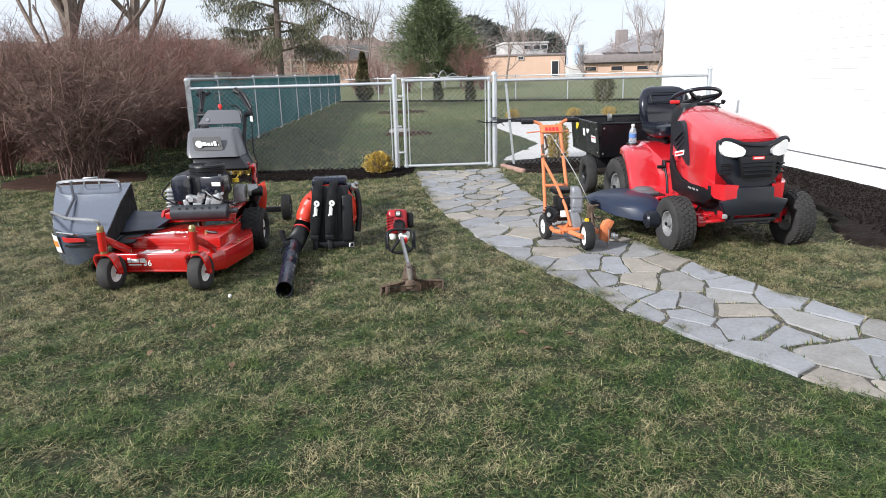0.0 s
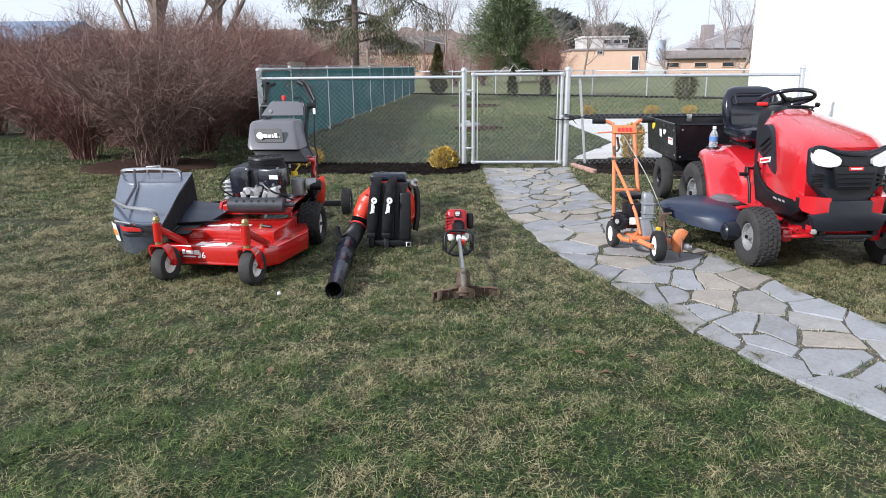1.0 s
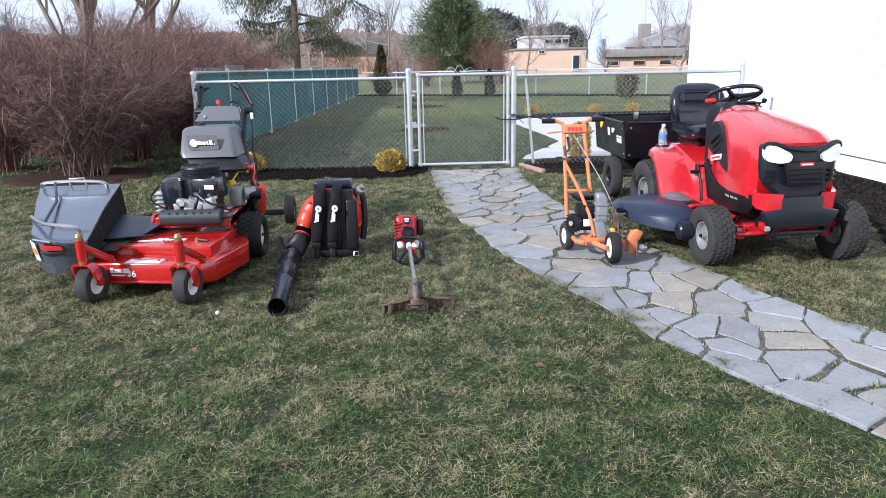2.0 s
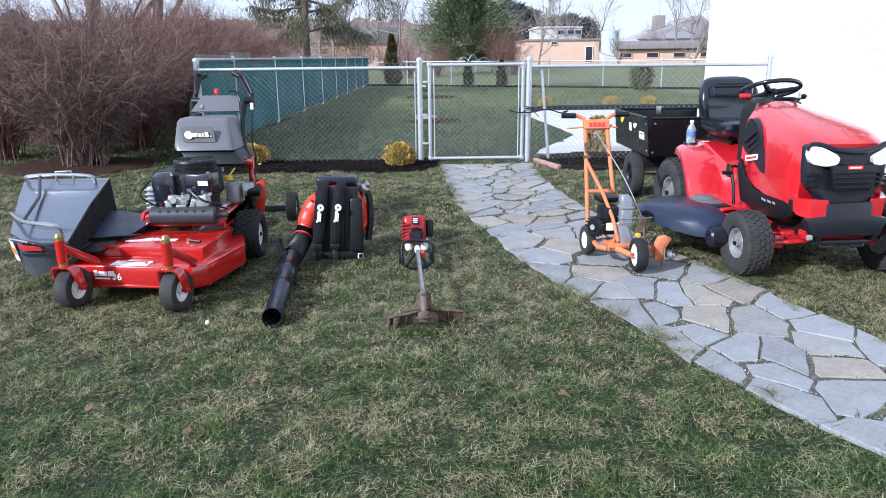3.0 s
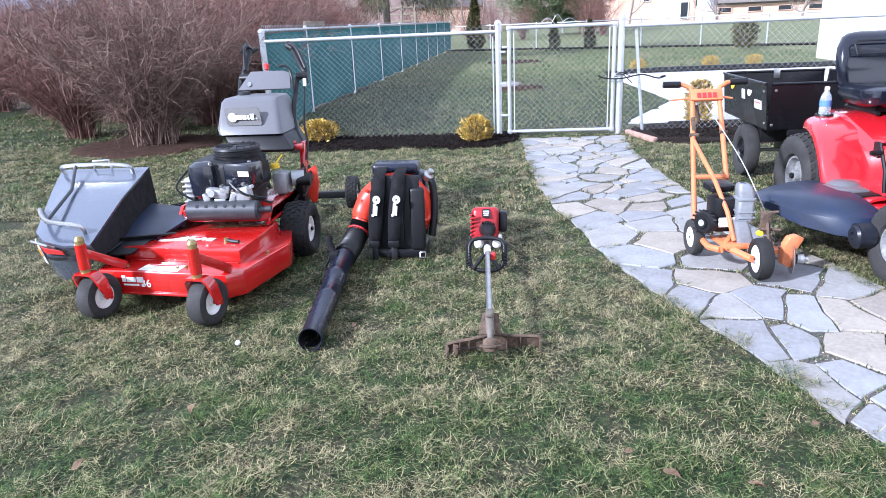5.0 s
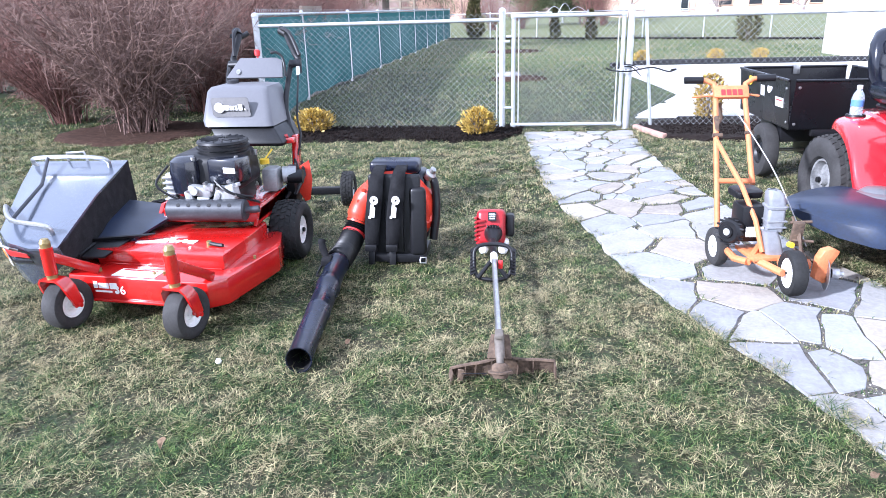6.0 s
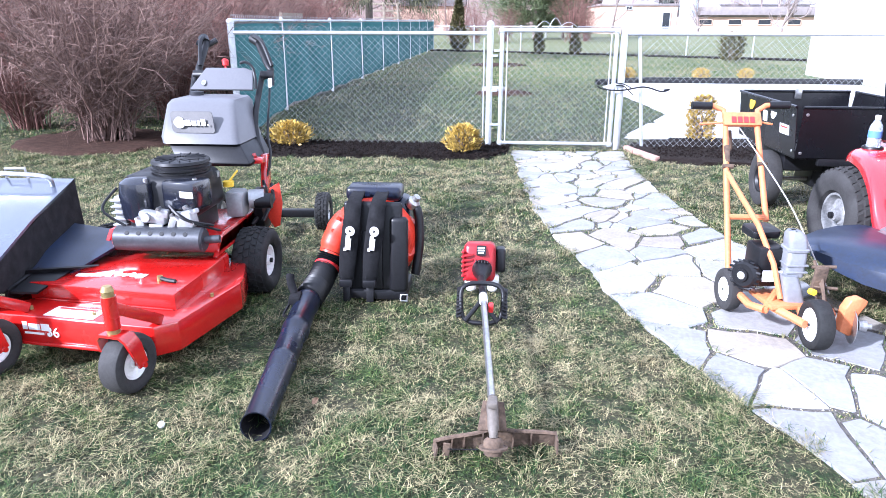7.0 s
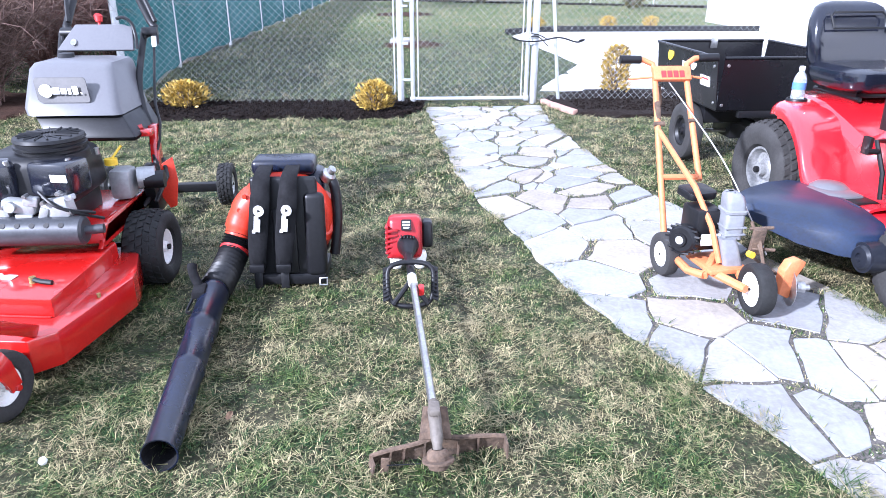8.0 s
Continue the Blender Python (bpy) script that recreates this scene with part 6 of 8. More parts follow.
lathe(bm, R(-0.40, 5.90, 0.285), (0, 0, 1), [(0, 0.085), (0.035, 0.083), (0.052, 0.06), (0.056, 0)], 18)
part("spindle_cover", bm, TANK_GREY, tractor)
for s in (1, -1):
    bm = B()
    cyl(bm, R(s * 0.545 - 0.035, 5.40, 0.195), R(s * 0.545 + 0.035, 5.40, 0.195), 0.060, seg=20)
    lathe(bm, R(s * 0.545 + s * 0.035, 5.40, 0.195), (s, 0, 0), [(0, 0.05), (0.012, 0.042), (0.014, 0.018), (0.004, 0.016), (0.004, 0)], 18)
    box(bm, R(s * 0.49, 5.45, 0.22), (0.03, 0.12, 0.06), bevel=0.006)
    part("gauge_wheel", bm, DARK_PLASTIC, tractor, "grey plastic anti-scalp wheel")
bm = B()
tube(bm, [R(-0.2, 5.40, 0.28), R(-0.28, 5.32, 0.20), R(-0.2, 5.22, 0.24)], 0.008, seg=6, smooth=4)
part("linkage", bm, BLACK, tractor)
part("linkage", tube(B(), [R(-0.05, 5.15, 0.24), R(0.04, 5.10, 0.20), R(0.12, 5.16, 0.24)], 0.006, seg=6, smooth=4), BLACK, tractor)

# bottle on the fender
bottle = thing("water_bottle", pose(2.085, 6.472, 0.645), "small clear plastic water bottle standing on the red fender", "bottle")
part("bottle_body", lathe(B(), (0, 0, 0), (0, 0, 1), [(0, 0), (0, 0.03), (0.006, 0.034), (0.05, 0.033), (0.055, 0.031), (0.10, 0.033), (0.125, 0.026), (0.145, 0.014), (0.158, 0.013), (0.158, 0)], 22), BOTTLE, bottle)
part("label", lathe(B(), (0, 0, 0.055), (0, 0, 1), [(0, 0.0315), (0.001, 0.0338), (0.036, 0.0338), (0.037, 0.0315)], 22), LABEL_BLUE, bottle, "blue paper label")
part("cap", lathe(B(), (0, 0, 0.152), (0, 0, 1), [(0, 0.0145), (0.018, 0.0145), (0.02, 0.012), (0.02, 0)], 18), WHITE, bottle)

# ---- dump cart ----
CO = Vector((2.345, 7.75, 0))


def C(x, y, z):
    return Vector((x, y, z)) - CO


cart = thing("dump_cart", pose(CO.x + 0.045, CO.y + 0.06, 0), "black steel dump cart hitched behind the tractor", "garden cart")
X0, X1, Y0, Y1, Z0, Z1 = 1.985, 2.80, 7.22, 8.30, 0.44, 0.765
walls = {"side_panel": [((X0, Y0), (X0, Y1)), ((X1, Y0), (X1, Y1))], "end_panel": [((X0, Y0), (X1, Y0)), ((X0, Y1), (X1, Y1))]}
for nm, es in walls.items():
    for (xa, ya), (xb, yb) in es:
        flare = 0.03
        o = B()
        ox = (-1 if xa == X0 else 1) * flare if xa == xb else 0
        oy = (-1 if ya == Y0 else 1) * flare if ya == yb else 0
        skin(o, [[C(xa, ya, Z0), C(xb, yb, Z0)], [C(xa + ox, ya + oy, Z1), C(xb + ox, yb + oy, Z1)]], 0.006)
        tube(o, [C(xa + ox, ya + oy, Z1), C(xb + ox, yb + oy, Z1)], 0.011, seg=8)
        part(nm, o, CART, cart)
part("bed", box(B(), C((X0 + X1) / 2, (Y0 + Y1) / 2, Z0), (X1 - X0, Y1 - Y0, 0.02), bevel=0.004), CART, cart)
bm = B()
for y in (Y0 + 0.02, Y1 - 0.02):
    box(bm, C((X0 + X1) / 2, y, Z0 - 0.03), (0.5, 0.04, 0.05), bevel=0.005)
box(bm, C(2.35, 7.75, 0.27), (0.12, 0.30, 0.22), bevel=0.01)
box(bm, C(2.35, 7.40, 0.30), (0.05, 0.9, 0.05), bevel=0.006)
box(bm, C(2.35, 7.75, 0.36), (0.60, 0.45, 0.14), bevel=0.01)
part("undercarriage", bm, BLACK, cart)
for s in (-1, 1):
    wheel(cart, C(2.335 + s * 0.335, 7.68, 0.205), (1, 0, 0), 0.205, 0.11, 0.10, BLACK, DUSTY_RUBBER, name="cart_wheel", hub=0.3)
part("axle", cyl(B(), C(2.02, 7.68, 0.205), C(2.65, 7.68, 0.205), 0.014, seg=10), STEEL, cart)
part("tongue", box(B(), C(2.37, 7.02, 0.29), (0.05, 0.55, 0.05), bevel=0.006), BLACK, cart)
for y, z, w, h, m_, lb in ((7.40, 0.600, 0.15, 0.065, WHITE, "white and red label"), (7.76, 0.645, 0.08, 0.075, WHITE, "small white label"), (8.02, 0.705, 0.13, 0.075, BLACK, "black label")):
    part("sticker", box(B(), C(X0 - 0.017 - 0.03 * (z - Z0 - 0.16), y, z), (0.003, w, h), rot=(0, -5.5, 0)), m_, cart, lb)
part("sticker_bar", box(B(), C(X0 - 0.020, 7.40, 0.615), (0.003, 0.12, 0.010), rot=(0, -5.5, 0)), DECAL_RED, cart)
bm = B()
lathe(bm, C(X0 - 0.019, 7.60, 0.69), (-1, 0, 0.1), [(0, 0.048), (0.004, 0.048), (0.004, 0)], 20)
part("sticker", bm, WHITE, cart, "round white label")
bm = B()
lathe(bm, C(X0 - 0.024, 8.02, 0.71), (-1, 0, 0.1), [(0, 0.052), (0.004, 0.052), (0.004, 0)], 14)
part("sticker", bm, YELLOW, cart, "yellow label")
bm = B()
for y, z in ((Y0 + 0.03, 0.71), (Y0 + 0.03, 0.48)):
    lathe(bm, C(X0 - 0.006 - 0.03 * (z - Z0) / 0.31, y, z), (-1, 0, 0), [(0, 0.011), (0.006, 0.009), (0.008, 0)], 10)
for x, z in ((X0 + 0.03, 0.72), (X0 + 0.03, 0.47), (X0 + 0.45, 0.47)):
    lathe(bm, C(x, Y0 - 0.006 - 0.03 * (z - Z0) / 0.31, z), (0, -1, 0), [(0, 0.011), (0.006, 0.009), (0.008, 0)], 10)
tagged(part("bolt", bm, STEEL, cart), kind="stuff")
bm = B()
box(bm, C(2.40, Y1 + 0.01, 0.75), (0.05, 0.02, 0.08), bevel=0.004)
part("tailgate_latch", bm, STEEL, cart)

# ---- lawn edger ----
EO = Vector((1.22, 5.48, 0.02))


def E(x, y, z):
    return Vector((x, y, z)) - EO


edger = thing("lawn_edger", pose(EO.x + 0.075, EO.y + 0.08, EO.z), "worn orange lawn edger with grey engine on the stone path", "lawn edger")
bm = B()
box(bm, E(1.25, 5.45, 0.14), (0.17, 0.20, 0.02), rot=(0, 0, 8), bevel=0.004)
tube(bm, [E(1.11, 5.62, 0.125), E(1.12, 5.42, 0.12), E(1.16, 5.36, 0.125)], 0.017, seg=8)
tube(bm, [E(1.16, 5.36, 0.12), E(1.24, 5.46, 0.17)], 0.016, seg=8)
tube(bm, [E(1.20, 5.38, 0.13), E(1.265, 5.28, 0.115), E(1.28, 5.24, 0.115)], 0.018, seg=8)
box(bm, E(1.36, 5.34, 0.13), (0.14, 0.06, 0.03), rot=(0, 0, -15), bevel=0.004)
part("chassis", bm, ORANGE, edger, "worn orange steel chassis")
wheel(edger, E(1.09, 5.615, 0.116), (1, 0.12, 0), 0.098, 0.058, 0.054, WHITE, DUSTY_RUBBER, name="rear_wheel", hub=0.2)
wheel(edger, E(1.315, 5.225, 0.122), (1, 0.02, 0), 0.104, 0.070, 0.066, WHITE, RUBBER, name="front_wheel", hub=0.2)
part("rear_axle", cyl(B(), E(1.07, 5.617, 0.116), E(1.38, 5.58, 0.116), 0.011, seg=8), STEEL, edger)
bm = B()
legs = {}
for nm, x0, x1 in (("l", 1.10, 1.175), ("r", 1.295, 1.33)):
    a, b_ = E(x0, 5.65, 0.14), E(x1, 6.22, 0.80)
    legs[nm] = (a, b_)
    o = B()
    if nm == "r":
        tube(o, [a.lerp(b_, 0.36), b_, b_ + Vector((0.008, 0.03, 0.05)), b_ + Vector((0.05, 0.04, 0.075)), b_ + Vector((0.09, 0.04, 0.078))], 0.0145, seg=10)
    else:
        tube(o, [a, b_, b_ + Vector((-0.005, 0.03, 0.05)), b_ + Vector((-0.05, 0.04, 0.07)), b_ + Vector((-0.09, 0.04, 0.072))], 0.0145, seg=10)
    part("handle_leg", o, ORANGE, edger, "orange tubular handle leg")
    e = b_ + Vector((0.065 if nm == "r" else -0.065, 0.04, 0.0775 if nm == "r" else 0.071))
    part("grip", cyl(B(), e, e + Vector((0.10 if nm == "r" else -0.10, 0, 0.002)), 0.020, seg=12), BLACK, edger, "black rubber grip")
(la, lb), (ra, rb) = legs["l"], legs["r"]
o = B()
tube(o, [la.lerp(lb, 0.38), ra.lerp(rb, 0.38)], 0.014, seg=8)
part("crossbar", o, ORANGE, edger)
o = B()
tube(o, [la.lerp(lb, 0.66) + Vector((0, -0.015, 0)), E(1.165, 5.57, 0.435), E(1.205, 5.45, 0.30), E(1.235, 5.40, 0.16)], 0.012, seg=8)
part("brace", o, ORANGE, edger)
o = B()
box(o, (lb + rb) / 2 + Vector((0, -0.012, 0.01)), (0.185, 0.028, 0.075), rot=(-36, 0, 0), bevel=0.006)
plate = part("name_plate", o, ORANGE, edger, "orange cross plate")
o = B()
pm = Matrix.Translation((lb + rb) / 2 + Vector((0, -0.030, 0.012))) @ pose(0, 0, 0, -36, 0, 0)
bars(o, pm, [(-0.045, 0, 0.022, 0.034), (-0.015, 0, 0.022, 0.034), (0.015, 0, 0.022, 0.034), (0.045, 0, 0.022, 0.034)], 0.004)
part("name_mark", o, DECAL_RED, plate, "dark red lettering blocks")
o = B()
tube(o, [lb + Vector((-0.13, -0.01, -0.015)), lb + Vector((0.0, -0.012, -0.005))], 0.006, seg=6)
part("lever", o, ORANGE, edger)
o = B()
tube(o, [rb + Vector((0.0, -0.012, 0.0)), rb + Vector((0.075, -0.01, -0.012))], 0.006, seg=6)
part("lever", o, ORANGE, edger)
o = B()
box(o, la.lerp(lb, 0.78) + Vector((0.0, -0.012, 0)), (0.022, 0.03, 0.09), rot=(-28, 0, 0), bevel=0.005)
cyl(o, la.lerp(lb, 0.70) + Vector((-0.02, -0.01, 0)), la.lerp(lb, 0.70) + Vector((0.03, -0.012, 0)), 0.012, seg=8)
part("adjuster", o, MUDDY, edger, "rusty depth adjuster")
part("spring", tube(B(), [lb + Vector((0.03, 0.01, -0.05)), lb + Vector((0.05, 0.02, -0.14)), lb + Vector((0.03, 0.0, -0.16))], 0.010, seg=6), MUDDY, edger)
o = B()
cyl(o, ra.lerp(rb, 0.72) + Vector((-0.02, -0.016, 0)), ra.lerp(rb, 0.72) + Vector((0.025, -0.016, 0)), 0.010, seg=8)
part("pivot_bolt", o, MUDDY, edger)
o = B()
tube(o, [lb + Vector((0.07, -0.01, -0.03)), E(1.33, 5.72, 0.52), E(1.40, 5.50, 0.30), E(1.43, 5.40, 0.19)], 0.0032, seg=6, smooth=5)
part("control_cable", o, RIM, edger)
eng = part("engine", box(B(), E(1.205, 5.55, 0.270), (0.12, 0.14, 0.18), rot=(0, 0, 6), bevel=0.016), BLACK, edger, "black and grey single-cylinder engine")
o = B()
cx, ax = E(1.125, 5.50, 0.235), Vector((-0.75, -0.62, 0.05)).normalized()
lathe(o, cx, ax, [(0, 0.062), (0.03, 0.062), (0.045, 0.05), (0.045, 0.03), (0.055, 0.028), (0.055, 0)], 22)
part("recoil_starter", o, BLACK, eng)
o = B()
for k in range(16):
    a = 2 * math.pi * k / 16
    u_, v_ = ring_frame(ax)
    box(o, cx + ax * 0.03 + (u_ * math.cos(a) + v_ * math.sin(a)) * 0.062, (0.008, 0.03, 0.008), rot=(0, math.degrees(a), 40))
tagged(part("vent_fin", o, BLACK, eng), kind="stuff")
part("starter_emblem", lathe(B(), cx + ax * 0.055, ax, [(0, 0.018), (0.002, 0.017), (0.002, 0)], 12), RIM, eng)
o = B()
prism(o, rounded(0.14, 0.12, 0.03), 0.035, pose(*E(1.20, 5.625, 0.395), 6, 0, 15), bevel=0.008)
part("fuel_tank", o, BLACK, eng, "flat black fuel tank")
o = B()
loft(o, [[E(1.29, 5.465, z) + Vector((x, y, 0)) for x, y in rounded(w, d_, 0.016, 3)] for w, d_, z in ((0.078, 0.085, 0.25), (0.082, 0.088, 0.30), (0.080, 0.086, 0.37), (0.078, 0.084, 0.372))])
part("cylinder_block", o, CAST, eng, "grey cast cylinder block")
o = B()
loft(o, [[E(1.29, 5.465, z) + Vector((x + dx, y, 0)) for x, y in rounded(w, d_, 0.020, 4)] for w, d_, z, dx in ((0.094, 0.098, 0.362, 0), (0.096, 0.10, 0.372, 0), (0.082, 0.088, 0.376, 0), (0.080, 0.086, 0.405, -0.004), (0.072, 0.078, 0.432, -0.010), (0.050, 0.055, 0.447, -0.016), (0.02, 0.02, 0.45, -0.02))])
part("cylinder_head", o, CAST, eng, "rounded grey cylinder head")
for k in range(2):
    part("cooling_fin", box(B(), E(1.29, 5.465, 0.272 + k * 0.03), (0.092, 0.096, 0.007), rot=(0, 0, 4), bevel=0.002), CAST, eng)
o = B()
loft(o, [[E(1.30, 5.435, z) + Vector((x - 0.012 * k, y, 0)) for x, y in rounded(w, d_, 0.02, 3)] for k, (w, d_, z) in enumerate(((0.085, 0.10, 0.135), (0.088, 0.10, 0.16), (0.078, 0.085, 0.22), (0.068, 0.075, 0.26)))])
part("crankcase", o, CAST, eng, "grey cast crankcase")
o = B()
box(o, E(1.205, 5.445, 0.245), (0.085, 0.006, 0.05), rot=(0, 0, 6), bevel=0.002)
part("data_plate", o, WHITE, eng, "pale data plate")
part("oil_plug", cyl(B(), E(1.345, 5.385, 0.205), E(1.35, 5.36, 0.208), 0.014, seg=8), YELLOW, eng)
o = B()
for a, b_ in ((E(1.37, 5.45, 0.32), E(1.40, 5.34, 0.16)), (E(1.35, 5.42, 0.30), E(1.44, 5.40, 0.31)), (E(1.39, 5.40, 0.26), E(1.37, 5.30, 0.18)), (E(1.40, 5.46, 0.16), E(1.46, 5.30, 0.13)), (E(1.36, 5.40, 0.22), E(1.45, 5.38, 0.22))):
    tube(o, [a, b_], 0.007, seg=6)
box(o, E(1.38, 5.40, 0.25), (0.05, 0.02, 0.12), rot=(10, 0, 0), bevel=0.003)
part("belt_linkage", o, MUDDY, edger, "greasy belt linkage")
o = B()
prism(o, [(-0.055, -0.10), (0.0, -0.13), (0.035, -0.11), (0.03, -0.02), (0.065, 0.035), (0.07, 0.055), (0.03, 0.075), (-0.02, 0.065), (-0.045, 0.02)], 0.05, pose(*E(1.465, 5.28, 0.165), 0, 0, 12) @ FRONT @ Matrix.Scale(0.82, 4), bevel=0.006)
part("blade_guard", o, ORANGE, edger, "orange curved blade guard")
o = B()
lathe(o, E(1.50, 5.27, 0.105), (1, -0.15, 0), [(0, 0.022), (0.03, 0.024), (0.034, 0.012), (0.05, 0.012), (0.05, 0)], 14)
lathe(o, E(1.475, 5.275, 0.10), (1, -0.15, 0), [(0, 0.074), (0.003, 0.074), (0.003, 0)], 18)
part("blade", o, STEEL, edger, "steel edger blade and nut")
# ---- plants ----
class Sticks:
    """Thin tapered branches collected into one mesh."""

    def __init__(self, sides=3):
        self.v, self.f, self.s = [], [], sides

    def add(self, pts, r0, r1):
        n = len(pts)
        base, s = len(self.v), self.s
        dr = (pts[-1] - pts[0])
        if dr.length < 1e-6:
            return
        u, w = ring_frame(dr)
        for k, p in enumerate(pts):
            r = r0 + (r1 - r0) * k / (n - 1)
            for j in range(s):
                a = 2 * math.pi * j / s
                self.v.append(p + (u * math.cos(a) + w * math.sin(a)) * r)
        for k in range(n - 1):
            for j in range(s):
                a = base + k * s + j
                b_ = base + k * s + (j + 1) % s
                self.f.append((a, b_, b_ + s, a + s))

    def ribbon(self, pts, r0, r1, side):
        """A flat sliver along pts, for the finest twigs."""
        n, base = len(pts), len(self.v)
        w = (pts[-1] - pts[0]).cross(side)
        if w.length < 1e-6:
            return
        w.normalize()
        for k, p in enumerate(pts):
            r = r0 + (r1 - r0) * k / (n - 1)
            self.v += [p - w * r, p + w * r]
        for k in range(n - 1):
            a = base + 2 * k
            self.f.append((a, a + 1, a + 3, a + 2))

    def mesh(self, name, material):
        me = bpy.data.meshes.new(name)
        me.from_pydata([tuple(p) for p in self.v], [], self.f)
        me.materials.append(material)
        return me


def rvec(rng, s=1.0):
    return Vector((rng.uniform(-s, s), rng.uniform(-s, s), rng.uniform(-s, s)))


def shrub_meshes(seed, stems, height, spread, twigs, bark=TWIG):
    """Vase of bare stems that fan out into dense fine twigs."""
    rng = random.Random(seed)
    wood, fine = Sticks(4), Sticks(3)
    for _ in range(stems):
        a, rr = rng.uniform(0, 6.283), abs(rng.gauss(0, 0.13))
        p = Vector((math.cos(a) * rr, math.sin(a) * rr, 0))
        out = rng.uniform(0.1, 1.0) ** 0.8 * spread
        b_ = a + rng.gauss(0, 0.4)
        h = height * rng.uniform(0.62, 1.0) * (1 - 0.28 * (out / spread) ** 2)
        tip = Vector((math.cos(b_) * out, math.sin(b_) * out, h))
        ctrl = Vector((tip.x * 0.30, tip.y * 0.30, h * 0.55))
        pts = []
        for k in range(7):
            t = k / 6
            pts.append(p * (1 - t) ** 2 + ctrl * 2 * t * (1 - t) + tip * t * t + rvec(rng, 0.02 + 0.03 * t))
        wood.add(pts, rng.uniform(0.007, 0.014), 0.003)
        for _ in range(twigs):
            t = rng.uniform(0.12, 1.0) ** 0.85
            k = min(5, int(t * 6))
            q = pts[k].lerp(pts[k + 1], t * 6 - k)
            d_ = ((pts[k + 1] - pts[k]).normalized() * 0.6 + rvec(rng, 1.0) + Vector((0, 0, 0.15))).normalized()
            ln = rng.uniform(0.16, 0.46)
            m1 = q + d_ * ln * 0.5 + rvec(rng, 0.03)
            e = q + d_ * ln + rvec(rng, 0.05) + Vector((0, 0, 0.03 if rng.random() < 0.6 else -0.05))
            fine.ribbon([q, m1, e], 0.0032, 0.0013, rvec(rng))
            for _ in range(4):
                s_ = q.lerp(e, rng.uniform(0.2, 1.0))
                g = s_ + (d_ * 0.6 + rvec(rng, 0.9)).normalized() * rng.uniform(0.07, 0.22)
                fine.ribbon([s_, g], 0.0022, 0.0010, rvec(rng))
    return wood.mesh("stems", bark), fine.mesh("twigs", bark)


def place_shrub(meshes, x, y, s, rz, label, z=0.0, sz=1.0):
    ob = thing("bare_shrub", pose(x, y, z, 0, 0, rz) @ Matrix.Diagonal((s, s, s * sz, 1)), label, "shrub", "bare shrubs along the fence")
    for nm, me in zip(("stem", "twig"), meshes):
        c = tagged(new(nm, me), kind="stuff")
        c.parent = ob
    return ob


S1 = shrub_meshes(11, 110, 2.15, 1.6, 38, TWIG_GREY)
S2 = shrub_meshes(12, 90, 2.25, 1.45, 28)
S3 = shrub_meshes(13, 90, 2.1, 1.6, 28)
place_shrub(S1, -4.25, 10.05, 1.0, 20, "large bare reddish brown shrub in a worn mulch ring")
for k, (x, y, s, sz) in enumerate(((-5.75, 10.9, 0.95, 0.95), (-4.3, 11.9, 0.98, 1.06), (-4.45, 14.3, 1.0, 1.1), (-4.6, 16.5, 1.08, 1.05), (-4.75, 19.0, 1.1, 1.05), (-5.6, 22.0, 1.15, 1.0), (-6.6, 25.5, 1.2, 1.0), (-6.1, 12.6, 1.0, 0.98), (-7.4, 14.2, 1.05, 0.95), (-8.9, 15.4, 1.1, 0.95), (-6.3, 16.6, 1.15, 1.1), (-7.0, 20.5, 1.3, 1.05), (-10.6, 17.0, 1.15, 0.95), (-9.2, 19.5, 1.25, 1.0), (-8.3, 13.9, 1.0, 0.9), (-10.0, 14.9, 1.05, 0.95))):
    place_shrub((S2, S3, S1)[k % 3], x, y, s, 47 * k, "dense bare reddish brown shrub in a hedge row", sz=sz)


def tree_meshes(seed, height, trunk, levels=4, spread=0.5, material=BARK, fork=3, lean=0.0, start=0.3, up=0.25):
    """Bare tree: trunk, limbs and thinning branches."""
    rng = random.Random(seed)
    wood, fine = Sticks(6), Sticks(3)

    def grow(p, d_, ln, r, lv):
        n = 4
        pts, q, dd = [p], p, d_.copy()
        for _ in range(n):
            dd = (dd + rvec(rng, 0.16) + Vector((0, 0, up * 0.2))).normalized()
            q = q + dd * ln / n
            pts.append(q)
        (wood if lv > levels - 2 else fine).add(pts, r, r * 0.55)
        if lv == 0:
            return
        for _ in range(fork + (1 if lv == levels else 0) * 3):
            t = rng.uniform(start if lv == levels else 0.25, 1.0)
            k = min(n - 1, int(t * n))
            s_ = pts[k].lerp(pts[k + 1], t * n - k)
            nd = (dd * 0.75 + rvec(rng, spread * 1.5) + Vector((0, 0, up))).normalized()
            grow(s_, nd, ln * rng.uniform(0.45, 0.68), r * (1 - 0.45 * t) * 0.6, lv - 1)

    grow(Vector((0, 0, -0.1)), Vector((lean, 0, 1)).normalized(), height * 0.55, trunk, levels)
    return wood.mesh("trunk", material), fine.mesh("branches", material)


def place_tree(meshes, name, x, y, s, rz, label, group=""):
    ob = thing(name, pose(x, y, 0, 0, 0, rz) @ Matrix.Scale(s, 4), label, "tree", group)
    for nm, me in zip(("trunk", "crown"), meshes):
        c = new(nm, me)
        c.parent = ob
    return ob


